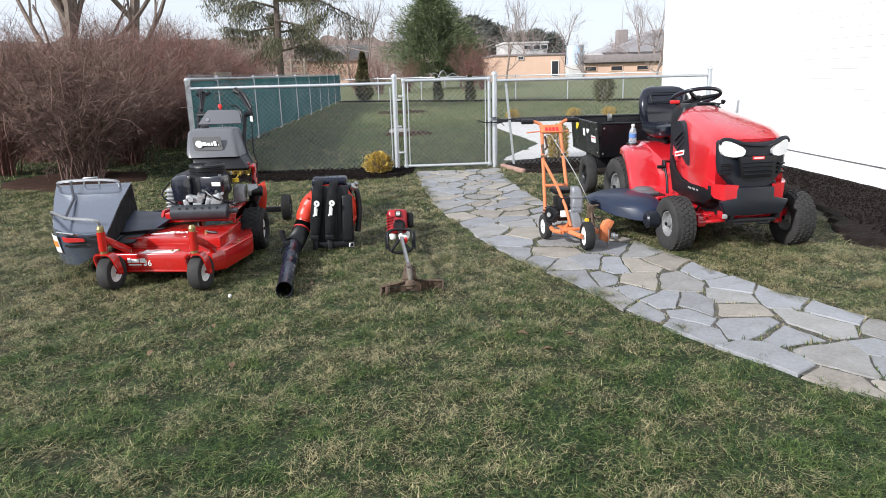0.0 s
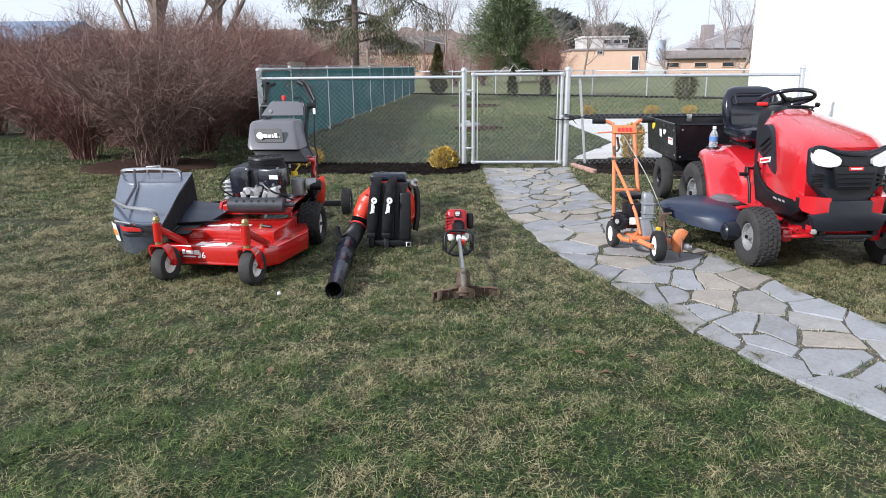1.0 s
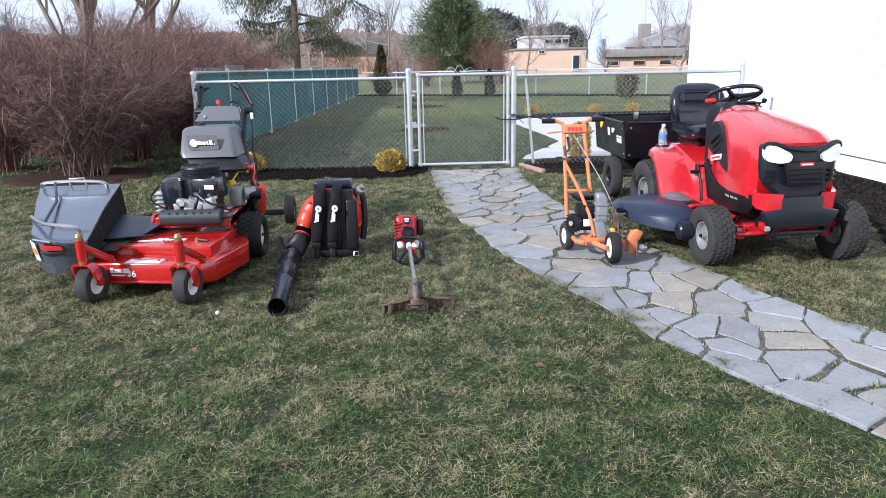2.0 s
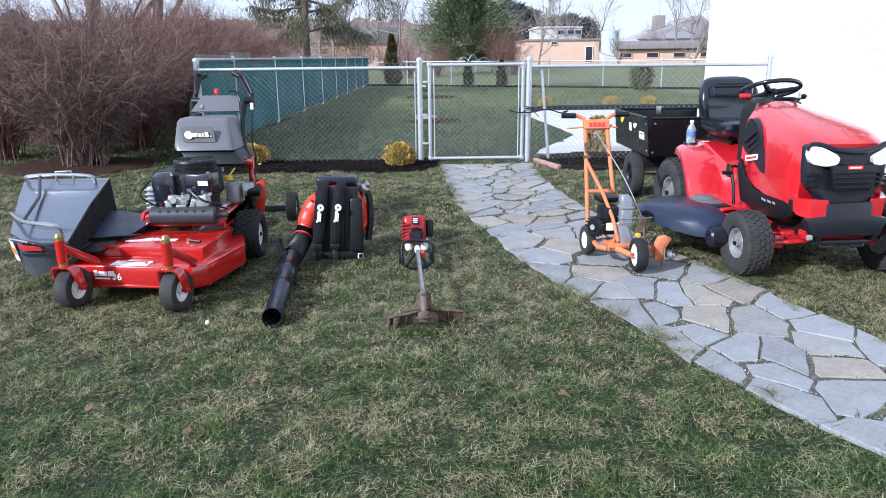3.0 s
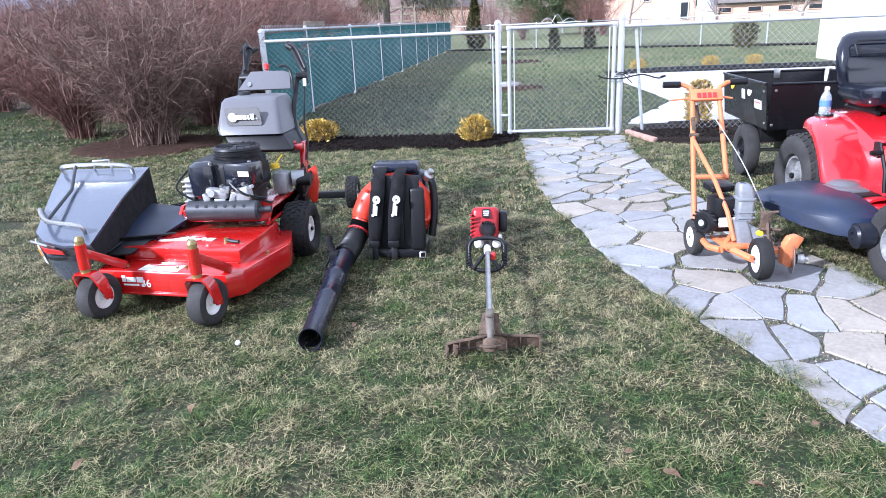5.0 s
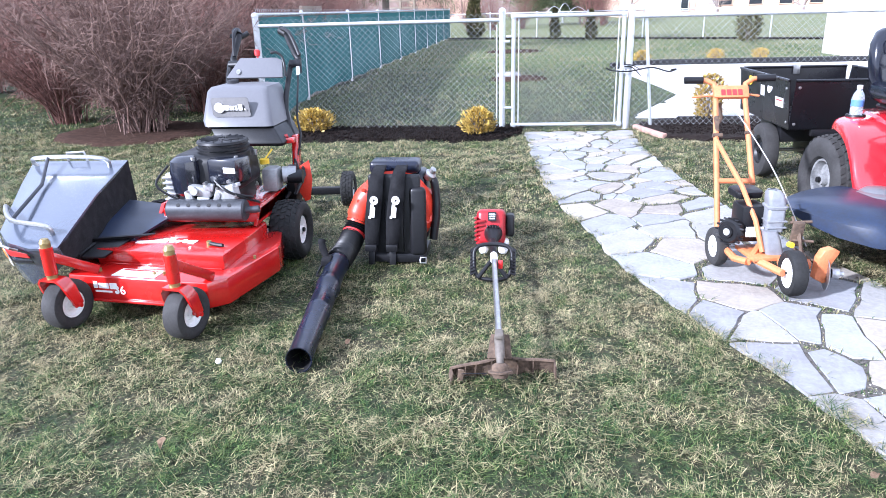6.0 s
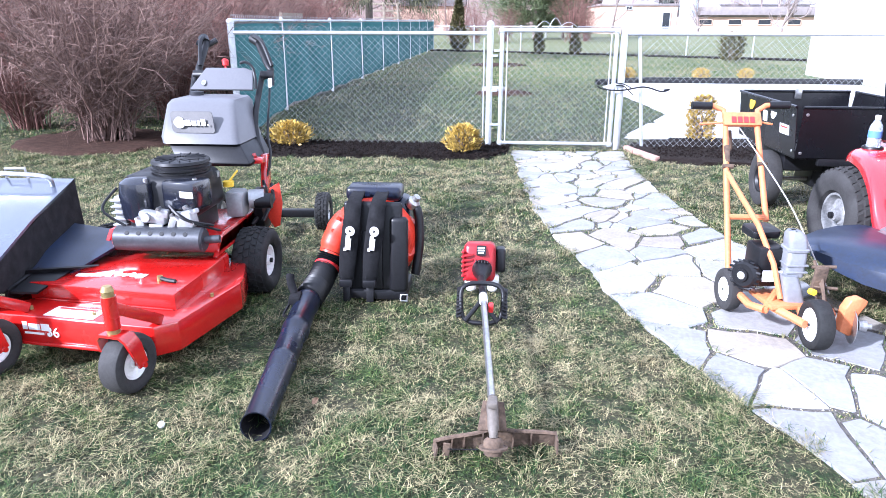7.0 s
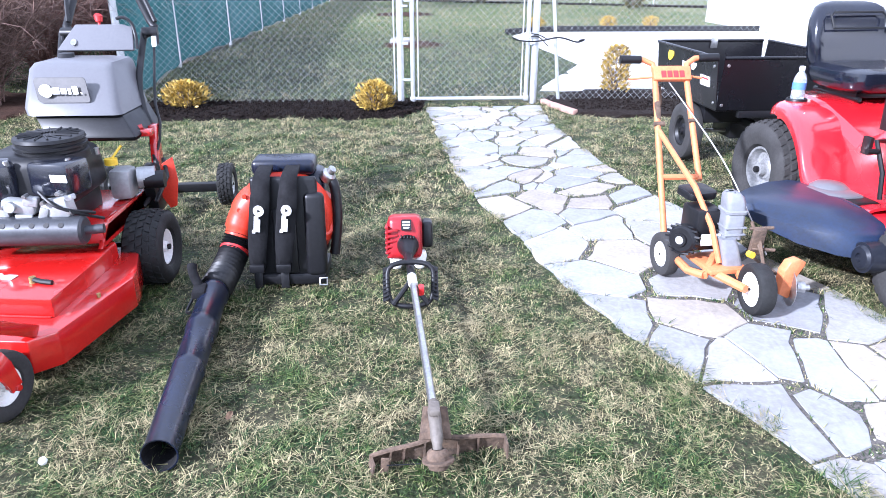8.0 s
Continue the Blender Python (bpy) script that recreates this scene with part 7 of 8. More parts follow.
TREES = [tree_meshes(k, 9.0, 0.13, 4, 0.5, TWIG_PALE, 3) for k in (21, 22)]
ROUND = tree_meshes(25, 7.0, 0.14, 4, 0.75, TWIG_PALE, 4, start=0.2, up=0.3)
BIG = tree_meshes(27, 12.0, 0.20, 3, 0.42, BARK, 2, lean=0.25, start=0.15)
TALL = tree_meshes(31, 13.0, 0.13, 3, 0.55, TWIG_PALE, 6, up=0.18)


def bearing(slope, y):
    """A place at depth y on a line of sight of that slope from the lawn's near end."""
    return 0.09 + slope * (y - 0.6), y


for sl, y, s, rz in ((-0.47, 21, 0.9, 10), (-0.435, 22, 0.95, 140), (-0.375, 23, 1.0, 75)):
    place_tree(BIG, "bare_tree", *bearing(sl, y), s, rz, "leaning bare tree trunk behind the hedge", "bare trees")
place_tree(ROUND, "bare_tree", *bearing(0.262, 74), 0.85, 0, "bare round-headed tree before the brick building", "bare trees")
place_tree(ROUND, "bare_tree", *bearing(0.368, 80), 1.05, 200, "bare round-headed tree before the brick building", "bare trees")
for k, (sl, y, s) in enumerate(((-0.07, 85, 1.0), (-0.045, 78, 0.9), (-0.02, 92, 1.15), (0.0, 82, 0.95), (0.03, 88, 1.05), (0.105, 76, 0.85), (0.15, 84, 0.95), (0.165, 100, 1.1), (0.19, 98, 1.0), (0.225, 110, 1.0), (0.315, 108, 0.9), (0.345, 104, 1.1), (-0.10, 95, 1.1), (-0.13, 88, 1.0), (-0.16, 100, 1.0), (-0.18, 92, 1.1), (-0.21, 96, 1.0), (-0.24, 88, 1.0), (-0.055, 120, 1.3), (-0.035, 112, 1.2), (-0.085, 118, 1.35), (-0.115, 122, 1.3), (-0.145, 126, 1.3), (0.012, 116, 1.25), (-0.01, 124, 1.35), (-0.065, 104, 1.1), (0.118, 112, 1.1), (0.183, 118, 1.1), (0.176, 96, 1.0), (0.355, 98, 1.0), (-0.28, 90, 0.9), (-0.33, 95, 1.0), (-0.38, 90, 0.9), (-0.43, 95, 1.0), (-0.5, 90, 0.9), (-0.56, 95, 1.0))):
    place_tree(TALL if k % 2 else TREES[(k // 2) % 2], "bare_tree", *bearing(sl, y), s, 53 * k, "slender bare tree at the far edge of the lawns", "bare trees")


def needles(seed, n, place, size, hang=0.0, thin=1.0):
    """Many small pointed tufts; place(rng) gives a spot and an outward direction."""
    rng = random.Random(seed)
    v, f = [], []
    for _ in range(n):
        p, d_ = place(rng)
        d_ = (d_ + rvec(rng, 0.55) + Vector((0, 0, -hang))).normalized()
        u, w = ring_frame(d_)
        a = rng.uniform(0, 6.28)
        s_ = (u * math.cos(a) + w * math.sin(a))
        ln, wd = size * rng.uniform(0.6, 1.3), size * rng.uniform(0.12, 0.28) * thin
        k = len(v)
        v += [p - s_ * wd * 0.4, p + d_ * ln * 0.55 - s_ * wd, p + d_ * ln, p + d_ * ln * 0.5 + s_ * wd]
        f.append((k, k + 1, k + 2, k + 3))
    return v, f


def leaf_mesh(name, vf, material):
    me = bpy.data.meshes.new(name)
    me.from_pydata([tuple(p) for p in vf[0]], [], vf[1])
    me.materials.append(material)
    return me


def conifer(name, x, y, h, r, base, label, material=NEEDLE, n=9000, size=0.5, seed=3, layers=12):
    wood = Sticks(6)
    wood.add([Vector((0, 0, -0.1)), Vector((0, 0, h * 0.5)), Vector((0.05, 0, h * 0.96))], h * 0.022, 0.02)
    rng0 = random.Random(seed)
    tips = []
    for k in range(layers * 7):
        t = (k / (layers * 7)) ** 0.9
        z = base + (h - base) * t
        a = k * 2.4 + rng0.uniform(-0.3, 0.3)
        ln = r * (1 - t) ** 0.6 * rng0.uniform(0.6, 1.15) * min(1, 0.6 + t * 2.5) + 0.08
        e = Vector((math.cos(a) * ln, math.sin(a) * ln, z + ln * 0.10))
        wood.add([Vector((0, 0, z - ln * 0.1)), e * 0.5 + Vector((0, 0, z * 0.5 - ln * 0.02)), e], 0.03 * ln / r + 0.008, 0.006)
        tips.append((Vector((0, 0, z)), e))

    def spot(rng):
        a, e = tips[rng.randrange(len(tips))]
        t = rng.uniform(0.25, 1.0)
        p = a.lerp(e, t) + rvec(rng, 0.10 * r * (0.4 + t))
        d_ = (e - a).normalized() if (e - a).length > 1e-5 else Vector((0, 0, 1))
        return p, d_ * 0.8 + Vector((0, 0, 0.35))

    me = leaf_mesh("crown", needles(seed, n, spot, size, 0.0, 0.4), material)
    return place_tree((wood.mesh("trunk", BARK), me), name, x, y, 1.0, 0, label)


conifer("pine_tree", *bearing(0.047, 60), 7.4, 4.6, 0.9, "full green pine tree beyond the far fence", n=42000, size=0.34)
conifer("pine_tree", *bearing(0.085, 66), 5.4, 2.4, 0.6, "dark green pine tree beyond the far fence", n=24000, size=0.34, seed=5)
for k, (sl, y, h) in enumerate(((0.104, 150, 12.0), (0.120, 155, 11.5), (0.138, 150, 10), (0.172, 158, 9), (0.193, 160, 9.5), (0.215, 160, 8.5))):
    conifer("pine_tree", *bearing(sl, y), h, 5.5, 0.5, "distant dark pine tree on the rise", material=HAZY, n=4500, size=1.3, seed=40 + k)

# weeping spruce over the hedge
wood = Sticks(5)
wood.add([Vector((0, 0, -0.1)), Vector((0.05, 0, 4)), Vector((0.0, 0, 10))], 0.15, 0.06)
rng0 = random.Random(8)
arms = []
for k in range(34):
    z = 2.2 + 7.5 * (k / 34)
    a = k * 2.4
    ln = rng0.uniform(2.0, 4.3) * (1.15 - z / 12)
    pts = [Vector((0, 0, z)), Vector((math.cos(a) * ln * 0.5, math.sin(a) * ln * 0.5, z + rng0.uniform(-0.35, 0.3))), Vector((math.cos(a + rng0.uniform(-0.3, 0.3)) * ln, math.sin(a) * ln, z + rng0.uniform(-0.9, 0.1)))]
    wood.add(pts, 0.05, 0.012)
    arms.append(pts)


def hang_spot(rng):
    pts = arms[rng.randrange(len(arms))]
    t = rng.uniform(0.25, 1.0)
    p = pts[0].lerp(pts[1], t * 2) if t < 0.5 else pts[1].lerp(pts[2], t * 2 - 1)
    strand = round(t * 14) / 14
    drop = rng.random() ** 1.5 * 0.85 * (0.4 + 0.6 * abs(math.sin(strand * 37 + pts[2].x * 5)))
    return p + Vector((rng.gauss(0, 0.14), rng.gauss(0, 0.14), 0.10 * rng.random() - drop)), Vector((rng.gauss(0, 0.5), rng.gauss(0, 0.5), -1))


place_tree((wood.mesh("trunk", BARK), leaf_mesh("crown", needles(9, 42000, hang_spot, 0.16, 0.4, 0.4), SPRUCE)), "spruce_tree", *bearing(-0.168, 27), 1.0, 0, "ragged spruce tree with drooping dull green branches")


def bush(name, x, y, r, h, n, size, material, label, group="", cone=False, seed=1, z=0.03):
    """Small bush: short stems and a shell of small leaves, rounded or conical."""
    ob = thing(name, pose(x, y, z), label, "bush", group)
    wood = Sticks(4)
    rng0 = random.Random(seed)
    for k in range(16):
        a = k * 2.4
        q = r * rng0.uniform(0.2, 0.75) * (0.4 if cone else 1)
        wood.add([Vector((0, 0, -0.05)), Vector((math.cos(a) * q * 0.5, math.sin(a) * q * 0.5, h * 0.4)), Vector((math.cos(a) * q, math.sin(a) * q, h * rng0.uniform(0.6, 0.9)))], 0.006, 0.002)
    c = new("stems", wood.mesh("stems", BARK))
    c.parent = ob

    def spot(rng):
        t = rng.random()
        a = rng.uniform(0, 6.283)
        if cone:
            rad = r * (1 - t) ** 0.7 * (0.75 + 0.25 * math.sin(a * 3 + t * 9)) * min(1, 0.55 + t * 4)
        else:
            rad = r * math.sqrt(max(0.0, 1 - (t * 1.7 - 0.7) ** 2)) * (0.75 + 0.40 * math.sin(a * 3 + seed) * math.sin(a * 5 + t * 4))
        rad *= rng.uniform(0.45, 1.0) ** 0.6
        return Vector((math.cos(a) * rad, math.sin(a) * rad, 0.02 + t * h)), Vector((math.cos(a) * 0.7, math.sin(a) * 0.7, 0.7))

    c = new("foliage", leaf_mesh("foliage", needles(seed, n, spot, size), material))
    c.parent = ob
    return ob


bush("golden_bush", -0.24, 9.52, 0.185, 0.25, 1300, 0.045, GOLD_LEAF, "low golden yellow bush in the dark mulch", "golden bushes", seed=2)
bush("golden_bush", -2.08, 9.80, 0.225, 0.22, 1400, 0.045, GOLD_LEAF, "low golden yellow bush beside the fence post", "golden bushes", seed=3)
bush("golden_cypress", 2.33, 10.45, 0.19, 0.46, 1500, 0.050, GOLD_LEAF, "upright golden cypress behind the fence", "golden bushes", seed=4)
for k, (x, y, h) in enumerate(((3.02, 18.95, 0.30), (4.65, 18.95, 0.30), (5.6, 18.9, 0.30))):
    bush("golden_bush", x, y, 0.19, h * 0.8, 800, 0.05, GOLD_LEAF, "low golden bush beside the patio", "golden bushes", seed=20 + k)
bush("arborvitae", *bearing(-0.053, 36), 0.52, 2.3, 3500, 0.14, ARBOR, "dark cone-shaped arborvitae in the far mulch strip", "arborvitae", cone=True, seed=6)
bush("arborvitae", *bearing(0.052, 32.8), 0.30, 1.25, 1500, 0.10, ARBOR, "small dark arborvitae in the far mulch strip", "arborvitae", cone=True, seed=7)
bush("arborvitae", *bearing(0.098, 31.5), 0.30, 1.1, 1200, 0.10, ARBOR, "small dark arborvitae in the far mulch strip", "arborvitae", cone=True, seed=8)
bush("dark_shrub", *bearing(0.292, 27.5), 0.45, 0.9, 1500, 0.10, ARBOR, "low dark evergreen shrub at the far fence", "arborvitae", seed=9)
BRUSH = shrub_meshes(17, 60, 2.6, 1.6, 12)
for k, (sl, y, s) in enumerate(((0.098, 52, 1.5), (0.115, 55, 1.2), (-0.03, 50, 1.1), (-0.06, 48, 1.2), (0.01, 52, 1.0), (-0.10, 50, 1.1), (-0.14, 46, 1.2))):
    place_shrub(BRUSH, *bearing(sl, y), s, 61 * k, "brown bare shrub beyond the far fence")

# lamp pole, trellis
pole = thing("light_pole", pose(*bearing(0.0625, 66), 0), "thin grey light pole beyond the far fence", "pole")
part("shaft", cyl(B(), (0, 0, 0), (0, 0, 6.2), 0.09, 0.06, seg=8), RIM, pole)
part("lamp_head", box(B(), (0.3, 0, 6.15), (0.7, 0.25, 0.14), bevel=0.03), RIM, pole)
trellis = thing("wooden_trellis", pose(*bearing(-0.152, 41), 0), "weathered wooden trellis beyond the green screen", "trellis")
for x in (-0.75, 0.0, 0.75):
    part("post", box(B(), (x, 0, 1.15), (0.12, 0.12, 2.3), bevel=0.01), WOOD, trellis)
for z in (1.5, 1.85, 2.2):
    part("rail", box(B(), (0, 0, z), (1.9, 0.07, 0.10), bevel=0.01), WOOD, trellis)
part("brace", box(B(), (0.37, 0.03, 1.8), (0.9, 0.05, 0.07), rot=(0, 35, 0), bevel=0.005), WOOD, trellis)
board = B()
box(board, (-3.22, 14.0, 0.70), (0.05, 1.15, 1.42), bevel=0.006)
solid("fence_board", board, WOOD, "weathered upright boards behind the green screen", "board")

# ---- distant buildings ----
def building(name, x0, x1, y, depth, h, material, label, roof_mat=DARK_ROOF):
    ob = thing(name, pose((x0 + x1) / 2, y, 0), label, "building")
    w = x1 - x0
    part("wall", box(B(), (0, depth / 2, h / 2), (w, depth, h)), material, ob)
    part("roof", box(B(), (0, depth / 2, h + 0.12), (w + 0.3, depth + 0.3, 0.24), bevel=0.03), roof_mat, ob)
    return ob


def win(ob, x, z, w, h, y=-0.02, fr=PALE_WALL, material=GLASS, name="window"):
    o = part(name, box(B(), (x, y, z), (w, 0.08, h)), material, ob)
    bm = B()
    for dx, dz, sw_, sh in ((0, h / 2, w + 0.1, 0.08), (0, -h / 2, w + 0.1, 0.08), (-w / 2, 0, 0.08, h), (w / 2, 0, 0.08, h)):
        box(bm, (x + dx, y - 0.04, z + dz), (sw_, 0.08, sh))
    part("frame", bm, fr, o)


b1 = building("school_building", 12.1, 21.0, 90, 14, 3.15, BRICK, "low tan brick building with a flat roof")
win(b1, 3.2, 1.5, 0.9, 1.9, fr=WHITE, name="door")
win(b1, -1.2, 2.9, 0.7, 0.4)
b2 = building("upper_storey", 14.3, 20.2, 97, 8, 4.9, PALE_WALL, "pale rendered upper storey behind the brick building", PALE_WALL)
for x in (0.2, 1.5, 2.5):
    win(b2, x, 4.4, 0.9, 0.55)
tower = thing("water_tank", pose(21.8, 88, 0), "pale blue metal tank beside the building", "tank")
part("tank", cyl(B(), (0, 0, 1.9), (0, 0, 4.2), 1.05, seg=18), TANK_BLUE, tower)
part("base", box(B(), (0, 0, 0.95), (2.0, 2.0, 1.9), bevel=0.05), PALE_WALL, tower)
b3 = building("school_wing", 24.0, 48.0, 96, 16, 1.95, BRICK, "long tan brick wing with a dark roof")
part("fascia", box(B(), (0, -0.3, 2.65), (24.6, 0.6, 1.0), bevel=0.03), DARK_ROOF, b3)
for k in range(6):
    win(b3, -10 + k * 3.6, 1.35, 1.6, 0.6, fr=BRICK)
b4 = thing("gabled_hall", pose(38, 112, 0), "grey hall with a steep roof and a chimney", "building")
part("wall", box(B(), (0, 5, 1.9), (14, 10, 3.8)), PALE_WALL, b4)
part("roof", prism(B(), [(-6, 3.8), (8, 3.8), (3.5, 7.2)], 11, pose(0, 5, 0) @ FRONT), PALE_ROOF, b4)
part("chimney", box(B(), (-2.2, 2, 5.2), (1.6, 1.6, 4.2), bevel=0.04), DARK_ROOF, b4)
part("antenna", cyl(B(), (-2.2, 2, 7.2), (-2.2, 2, 11.0), 0.08, seg=6), RIM, b4)
b5 = thing("blue_house", pose(-21.0, 27, 0), "blue-grey house beyond the hedge", "house")
part("wall", box(B(), (0, 3, 1.1), (9, 6, 2.2)), BLUE_SIDING, b5)
part("roof", prism(B(), [(-0.4, 2.2), (6.4, 2.2), (3.0, 3.3)], 9.6, SIDE), BLUE_SIDING, b5)
hall = thing("tan_house", pose(-9.0, 95, 0), "pale tan house among bare trees", "house")
part("wall", box(B(), (0, 4, 1.6), (9, 8, 3.2)), BRICK, hall)
part("roof", prism(B(), [(-0.4, 3.2), (8.4, 3.2), (4.0, 5.4)], 9.6, SIDE), ROOF, hall)
ridge = B()
for k in range(2):
    pts = [(-260, 0)] + [(x, 3.0 + 8.0 / (1 + math.exp((x - 8) / 6)) + 2.5 * noise.noise(Vector((x * 0.035, k * 7, 0))) + 1.4 * noise.noise(Vector((x * 0.16, k, 3))) + 1.2 * noise.noise(Vector((x * 0.7, k, 5))) + 2 * k) for x in range(-260, 261)] + [(260, 0)]
    prism(ridge, pts, 2.0, pose(0, 190 + 40 * k, 0) @ FRONT)
solid("woods", ridge, mat("far_woods", (0.30, 0.225, 0.20), (0.17, 0.125, 0.115), rough=0.95, scale=0.15, fine=0.8, mixing=0.7, bump=0.6, bump_scale=0.8), "distant brown bare woods on the horizon", "woods", kind="backdrop")

# ---- edging, mulch rings, loose bits ----
for k in range(3):
    t = k / 3
    o = B()
    box(o, (0, 0, 0.028), (0.06, 0.19, 0.055), bevel=0.012)
    ed = solid("edging_brick", o, EDGING, "weathered pinkish edging brick between path and mulch", "brick", "edging bricks")
    ed.matrix_world = pose(1.47 + 0.20 * t, 9.86 - 0.62 * t, 0, 2, -3, 18 + 4 * k)
for x, y, r in ((0.1, 25.0, 0.9), (0.2, 15.9, 0.55)):
    o = B()
    lathe(o, (x, y, -0.01), (0, 0, 1), [(0, r * 1.05), (0.04, r * 0.9), (0.06, r * 0.4), (0.065, 0)], 24)
    solid("mulch_ring", o, BROWN_MULCH, "round mulch ring in the back lawn", "mulch bed", kind="structure")
o = B()
lathe(o, (0.02, 16.1, 0.0), (0, 0, 1), [(0, 0.24), (0.09, 0.23), (0.11, 0.2), (0.12, 0)], 20)
solid("stone_cover", o, STONE_GREY, "round grey stone cover in a mulch ring", "stone")
chips("bark_chip", [(1.7, 9.45), (2.6, 9.3), (3.7, 8.7), (4.2, 7.5), (3.7, 5.8), (3.6, 5.2), (4.85, 4.8), (4.85, 10.3), (1.7, 10.2)], 7000, MULCH, "loose bark chips", 0.036, (0.004, 0.010), bed_right, 4)
chips("bark_chip", BED_LEFT, 3000, MULCH, "loose bark chips", 0.037, (0.005, 0.014), bed_left, 5)
rng0 = random.Random(5)
for x, y, s in ((-0.94, 4.01, 0.9), (0.64, 3.71, 0.9), (0.86, 3.67, 0.8), (0.54, 3.81, 0.8), (0.73, 3.50, 0.9), (-1.15, 3.67, 0.9), (-0.72, 3.48, 1.0), (1.14, 3.98, 0.8), (-1.6, 2.75, 1.0), (-0.515, 4.712, 0.7)):
    o = B()
    n = 9
    pts = [Vector((0.035 * math.cos(2 * math.pi * k / n) * (1.5 if k == 0 else 1), 0.02 * math.sin(2 * math.pi * k / n), 0)) for k in range(n)]
    vs = [o.verts.new(p + Vector((0, 0, 0.012 * abs(p.y) / 0.02 + 0.006 * math.sin(p.x * 90)))) for p in pts]
    c = o.verts.new((0, 0, 0))
    for k in range(n):
        o.faces.new((c, vs[k], vs[(k + 1) % n]))
    bmesh.ops.solidify(o, geom=list(o.faces), thickness=0.001)
    lf = solid("dry_leaf", o, LEAF_DRY, "curled dry brown leaf on the grass", "leaf", "dry leaves")
    lf.matrix_world = pose(x, y, 0.032, rng0.uniform(-12, 12), rng0.uniform(-12, 12), rng0.uniform(0, 360)) @ Matrix.Scale(s * 0.72, 4)
o = B()
lathe(o, (-0.985, 4.545, 0.012), (0, 0, 1), [(0, 0), (0.003, 0.009), (0.011, 0.012), (0.020, 0.008), (0.023, 0)], 12)
solid("white_pebble", o, WHITE, "small white pebble lying in the grass", "pebble")

# ---- stone path ----
def along(line, n):
    p = [Vector(q) for q in line]
    d_ = [0.0]
    for a, b_ in zip(p, p[1:]):
        d_.append(d_[-1] + (b_ - a).length)
    out = []
    for k in range(n):
        t = d_[-1] * k / (n - 1)
        j = max(i for i in range(len(d_)) if d_[i] <= t + 1e-9)
        j = min(j, len(p) - 2)
        out.append(p[j].lerp(p[j + 1], (t - d_[j]) / (d_[j + 1] - d_[j])))
    return out, d_[-1]


LEFT_N, LEN_L = along(PATH_LEFT, 61)
RIGHT_N, LEN_R = along(PATH_RIGHT, 61)
LEN, WID = (LEN_L + LEN_R) / 2, 1.12


def on_path(u, v):
    t = min(max(u / LEN, 0), 0.99999) * 60
    k = int(t)
    a, b_ = LEFT_N[k].lerp(LEFT_N[k + 1], t - k), RIGHT_N[k].lerp(RIGHT_N[k + 1], t - k)
    return a.lerp(b_, v / WID)


def clip(poly, n, c):
    """The part of a convex outline on the side where n.p < c."""
    out = []
    for k in range(len(poly)):
        a, b_ = poly[k], poly[(k + 1) % len(poly)]
        da, db = n.dot(a) - c, n.dot(b_) - c
        if da <= 0:
            out.append(a)
        if da * db < 0:
            out.append(a.lerp(b_, da / (da - db)))
    return out


rng = random.Random(77)


# middles of the larger stones of the near stretch
STONE_SPOTS = [(1.98, 3.31), (1.69, 3.32), (1.86, 3.0), (1.79, 3.7), (1.88, 3.54), (2.15, 3.69), (1.5, 3.71), (1.36, 3.96), (1.58, 3.92), (1.85, 3.96), (1.67, 4.09), (1.91, 4.19), (2.18, 4.12), (2.33, 3.84), (1.49, 4.14), (1.25, 4.22), (1.42, 4.32), (1.76, 4.49), (1.51, 4.57), (2.03, 4.37), (1.97, 4.66), (1.83, 4.96), (1.33, 4.61), (1.6, 4.86), (1.45, 4.84), (1.17, 4.68), (1.15, 4.99), (1.33, 5.03), (1.02, 5.04), (0.87, 5.32), (1.13, 5.31), (1.74, 5.24), (0.87, 5.7), (1.26, 5.59), (0.8, 6.09), (1.08, 6.23), (1.13, 6.78), (0.72, 6.44), (0.85, 6.79), (0.62, 7.08)]
GRID = [Vector((LEN * a / 360, WID * (b_ + 0.5) / 24)) for a in range(361) for b_ in range(24)]
AT = np.array([on_path(q.x, q.y) for q in GRID])
seeds = [GRID[int(np.argmin((AT[:, 0] - x) ** 2 + (AT[:, 1] - y) ** 2))] for x, y in STONE_SPOTS]
placed = len(seeds)
for _ in range(9000):
    q = Vector((rng.uniform(0, LEN), rng.uniform(0.09, WID - 0.09)))
    w_ = on_path(q.x, q.y)
    gap = (0.15 + 0.115 * min(1, q.x / 6.5)) * rng.uniform(0.65, 1.45)
    if 2.9 < w_.y < 7.0 and gap < 0.26:
        gap = 0.26
    if all((q - o_).length > gap for o_ in seeds):
        seeds.append(q)
weight = [0.0 if k < placed else rng.uniform(-0.016, 0.016) for k in range(len(seeds))]
cells = []
for i, s_ in enumerate(seeds):
    poly = [Vector((0, -0.02)), Vector((LEN, -0.02)), Vector((LEN, WID + 0.02)), Vector((0, WID + 0.02))]
    for j, q in enumerate(seeds):
        if j != i and (q - s_).length < 1.5 and len(poly) > 2:
            n_ = q - s_
            # joints run askew, so that no two stones meet alike
            tilt_ = 0.30 * math.sin(12.9 * min(i, j) + 78.2 * max(i, j))
            m_ = Vector((n_.x - n_.y * tilt_, n_.y + n_.x * tilt_))
            poly = clip(poly, m_, m_.dot((q + s_) / 2) + (weight[i] - weight[j]))
    if len(poly) > 2:
        cells.append(poly)
base_path = B()
vs = [base_path.verts.new((x, y, 0.0075)) for x, y in PATH_AREA]
base_path.faces.new(vs)
path_ob = solid("path", base_path, GRIT, "irregular bluestone path with gritty grassy joints", "path", kind="structure")
STONES = []
stone_jobs = []
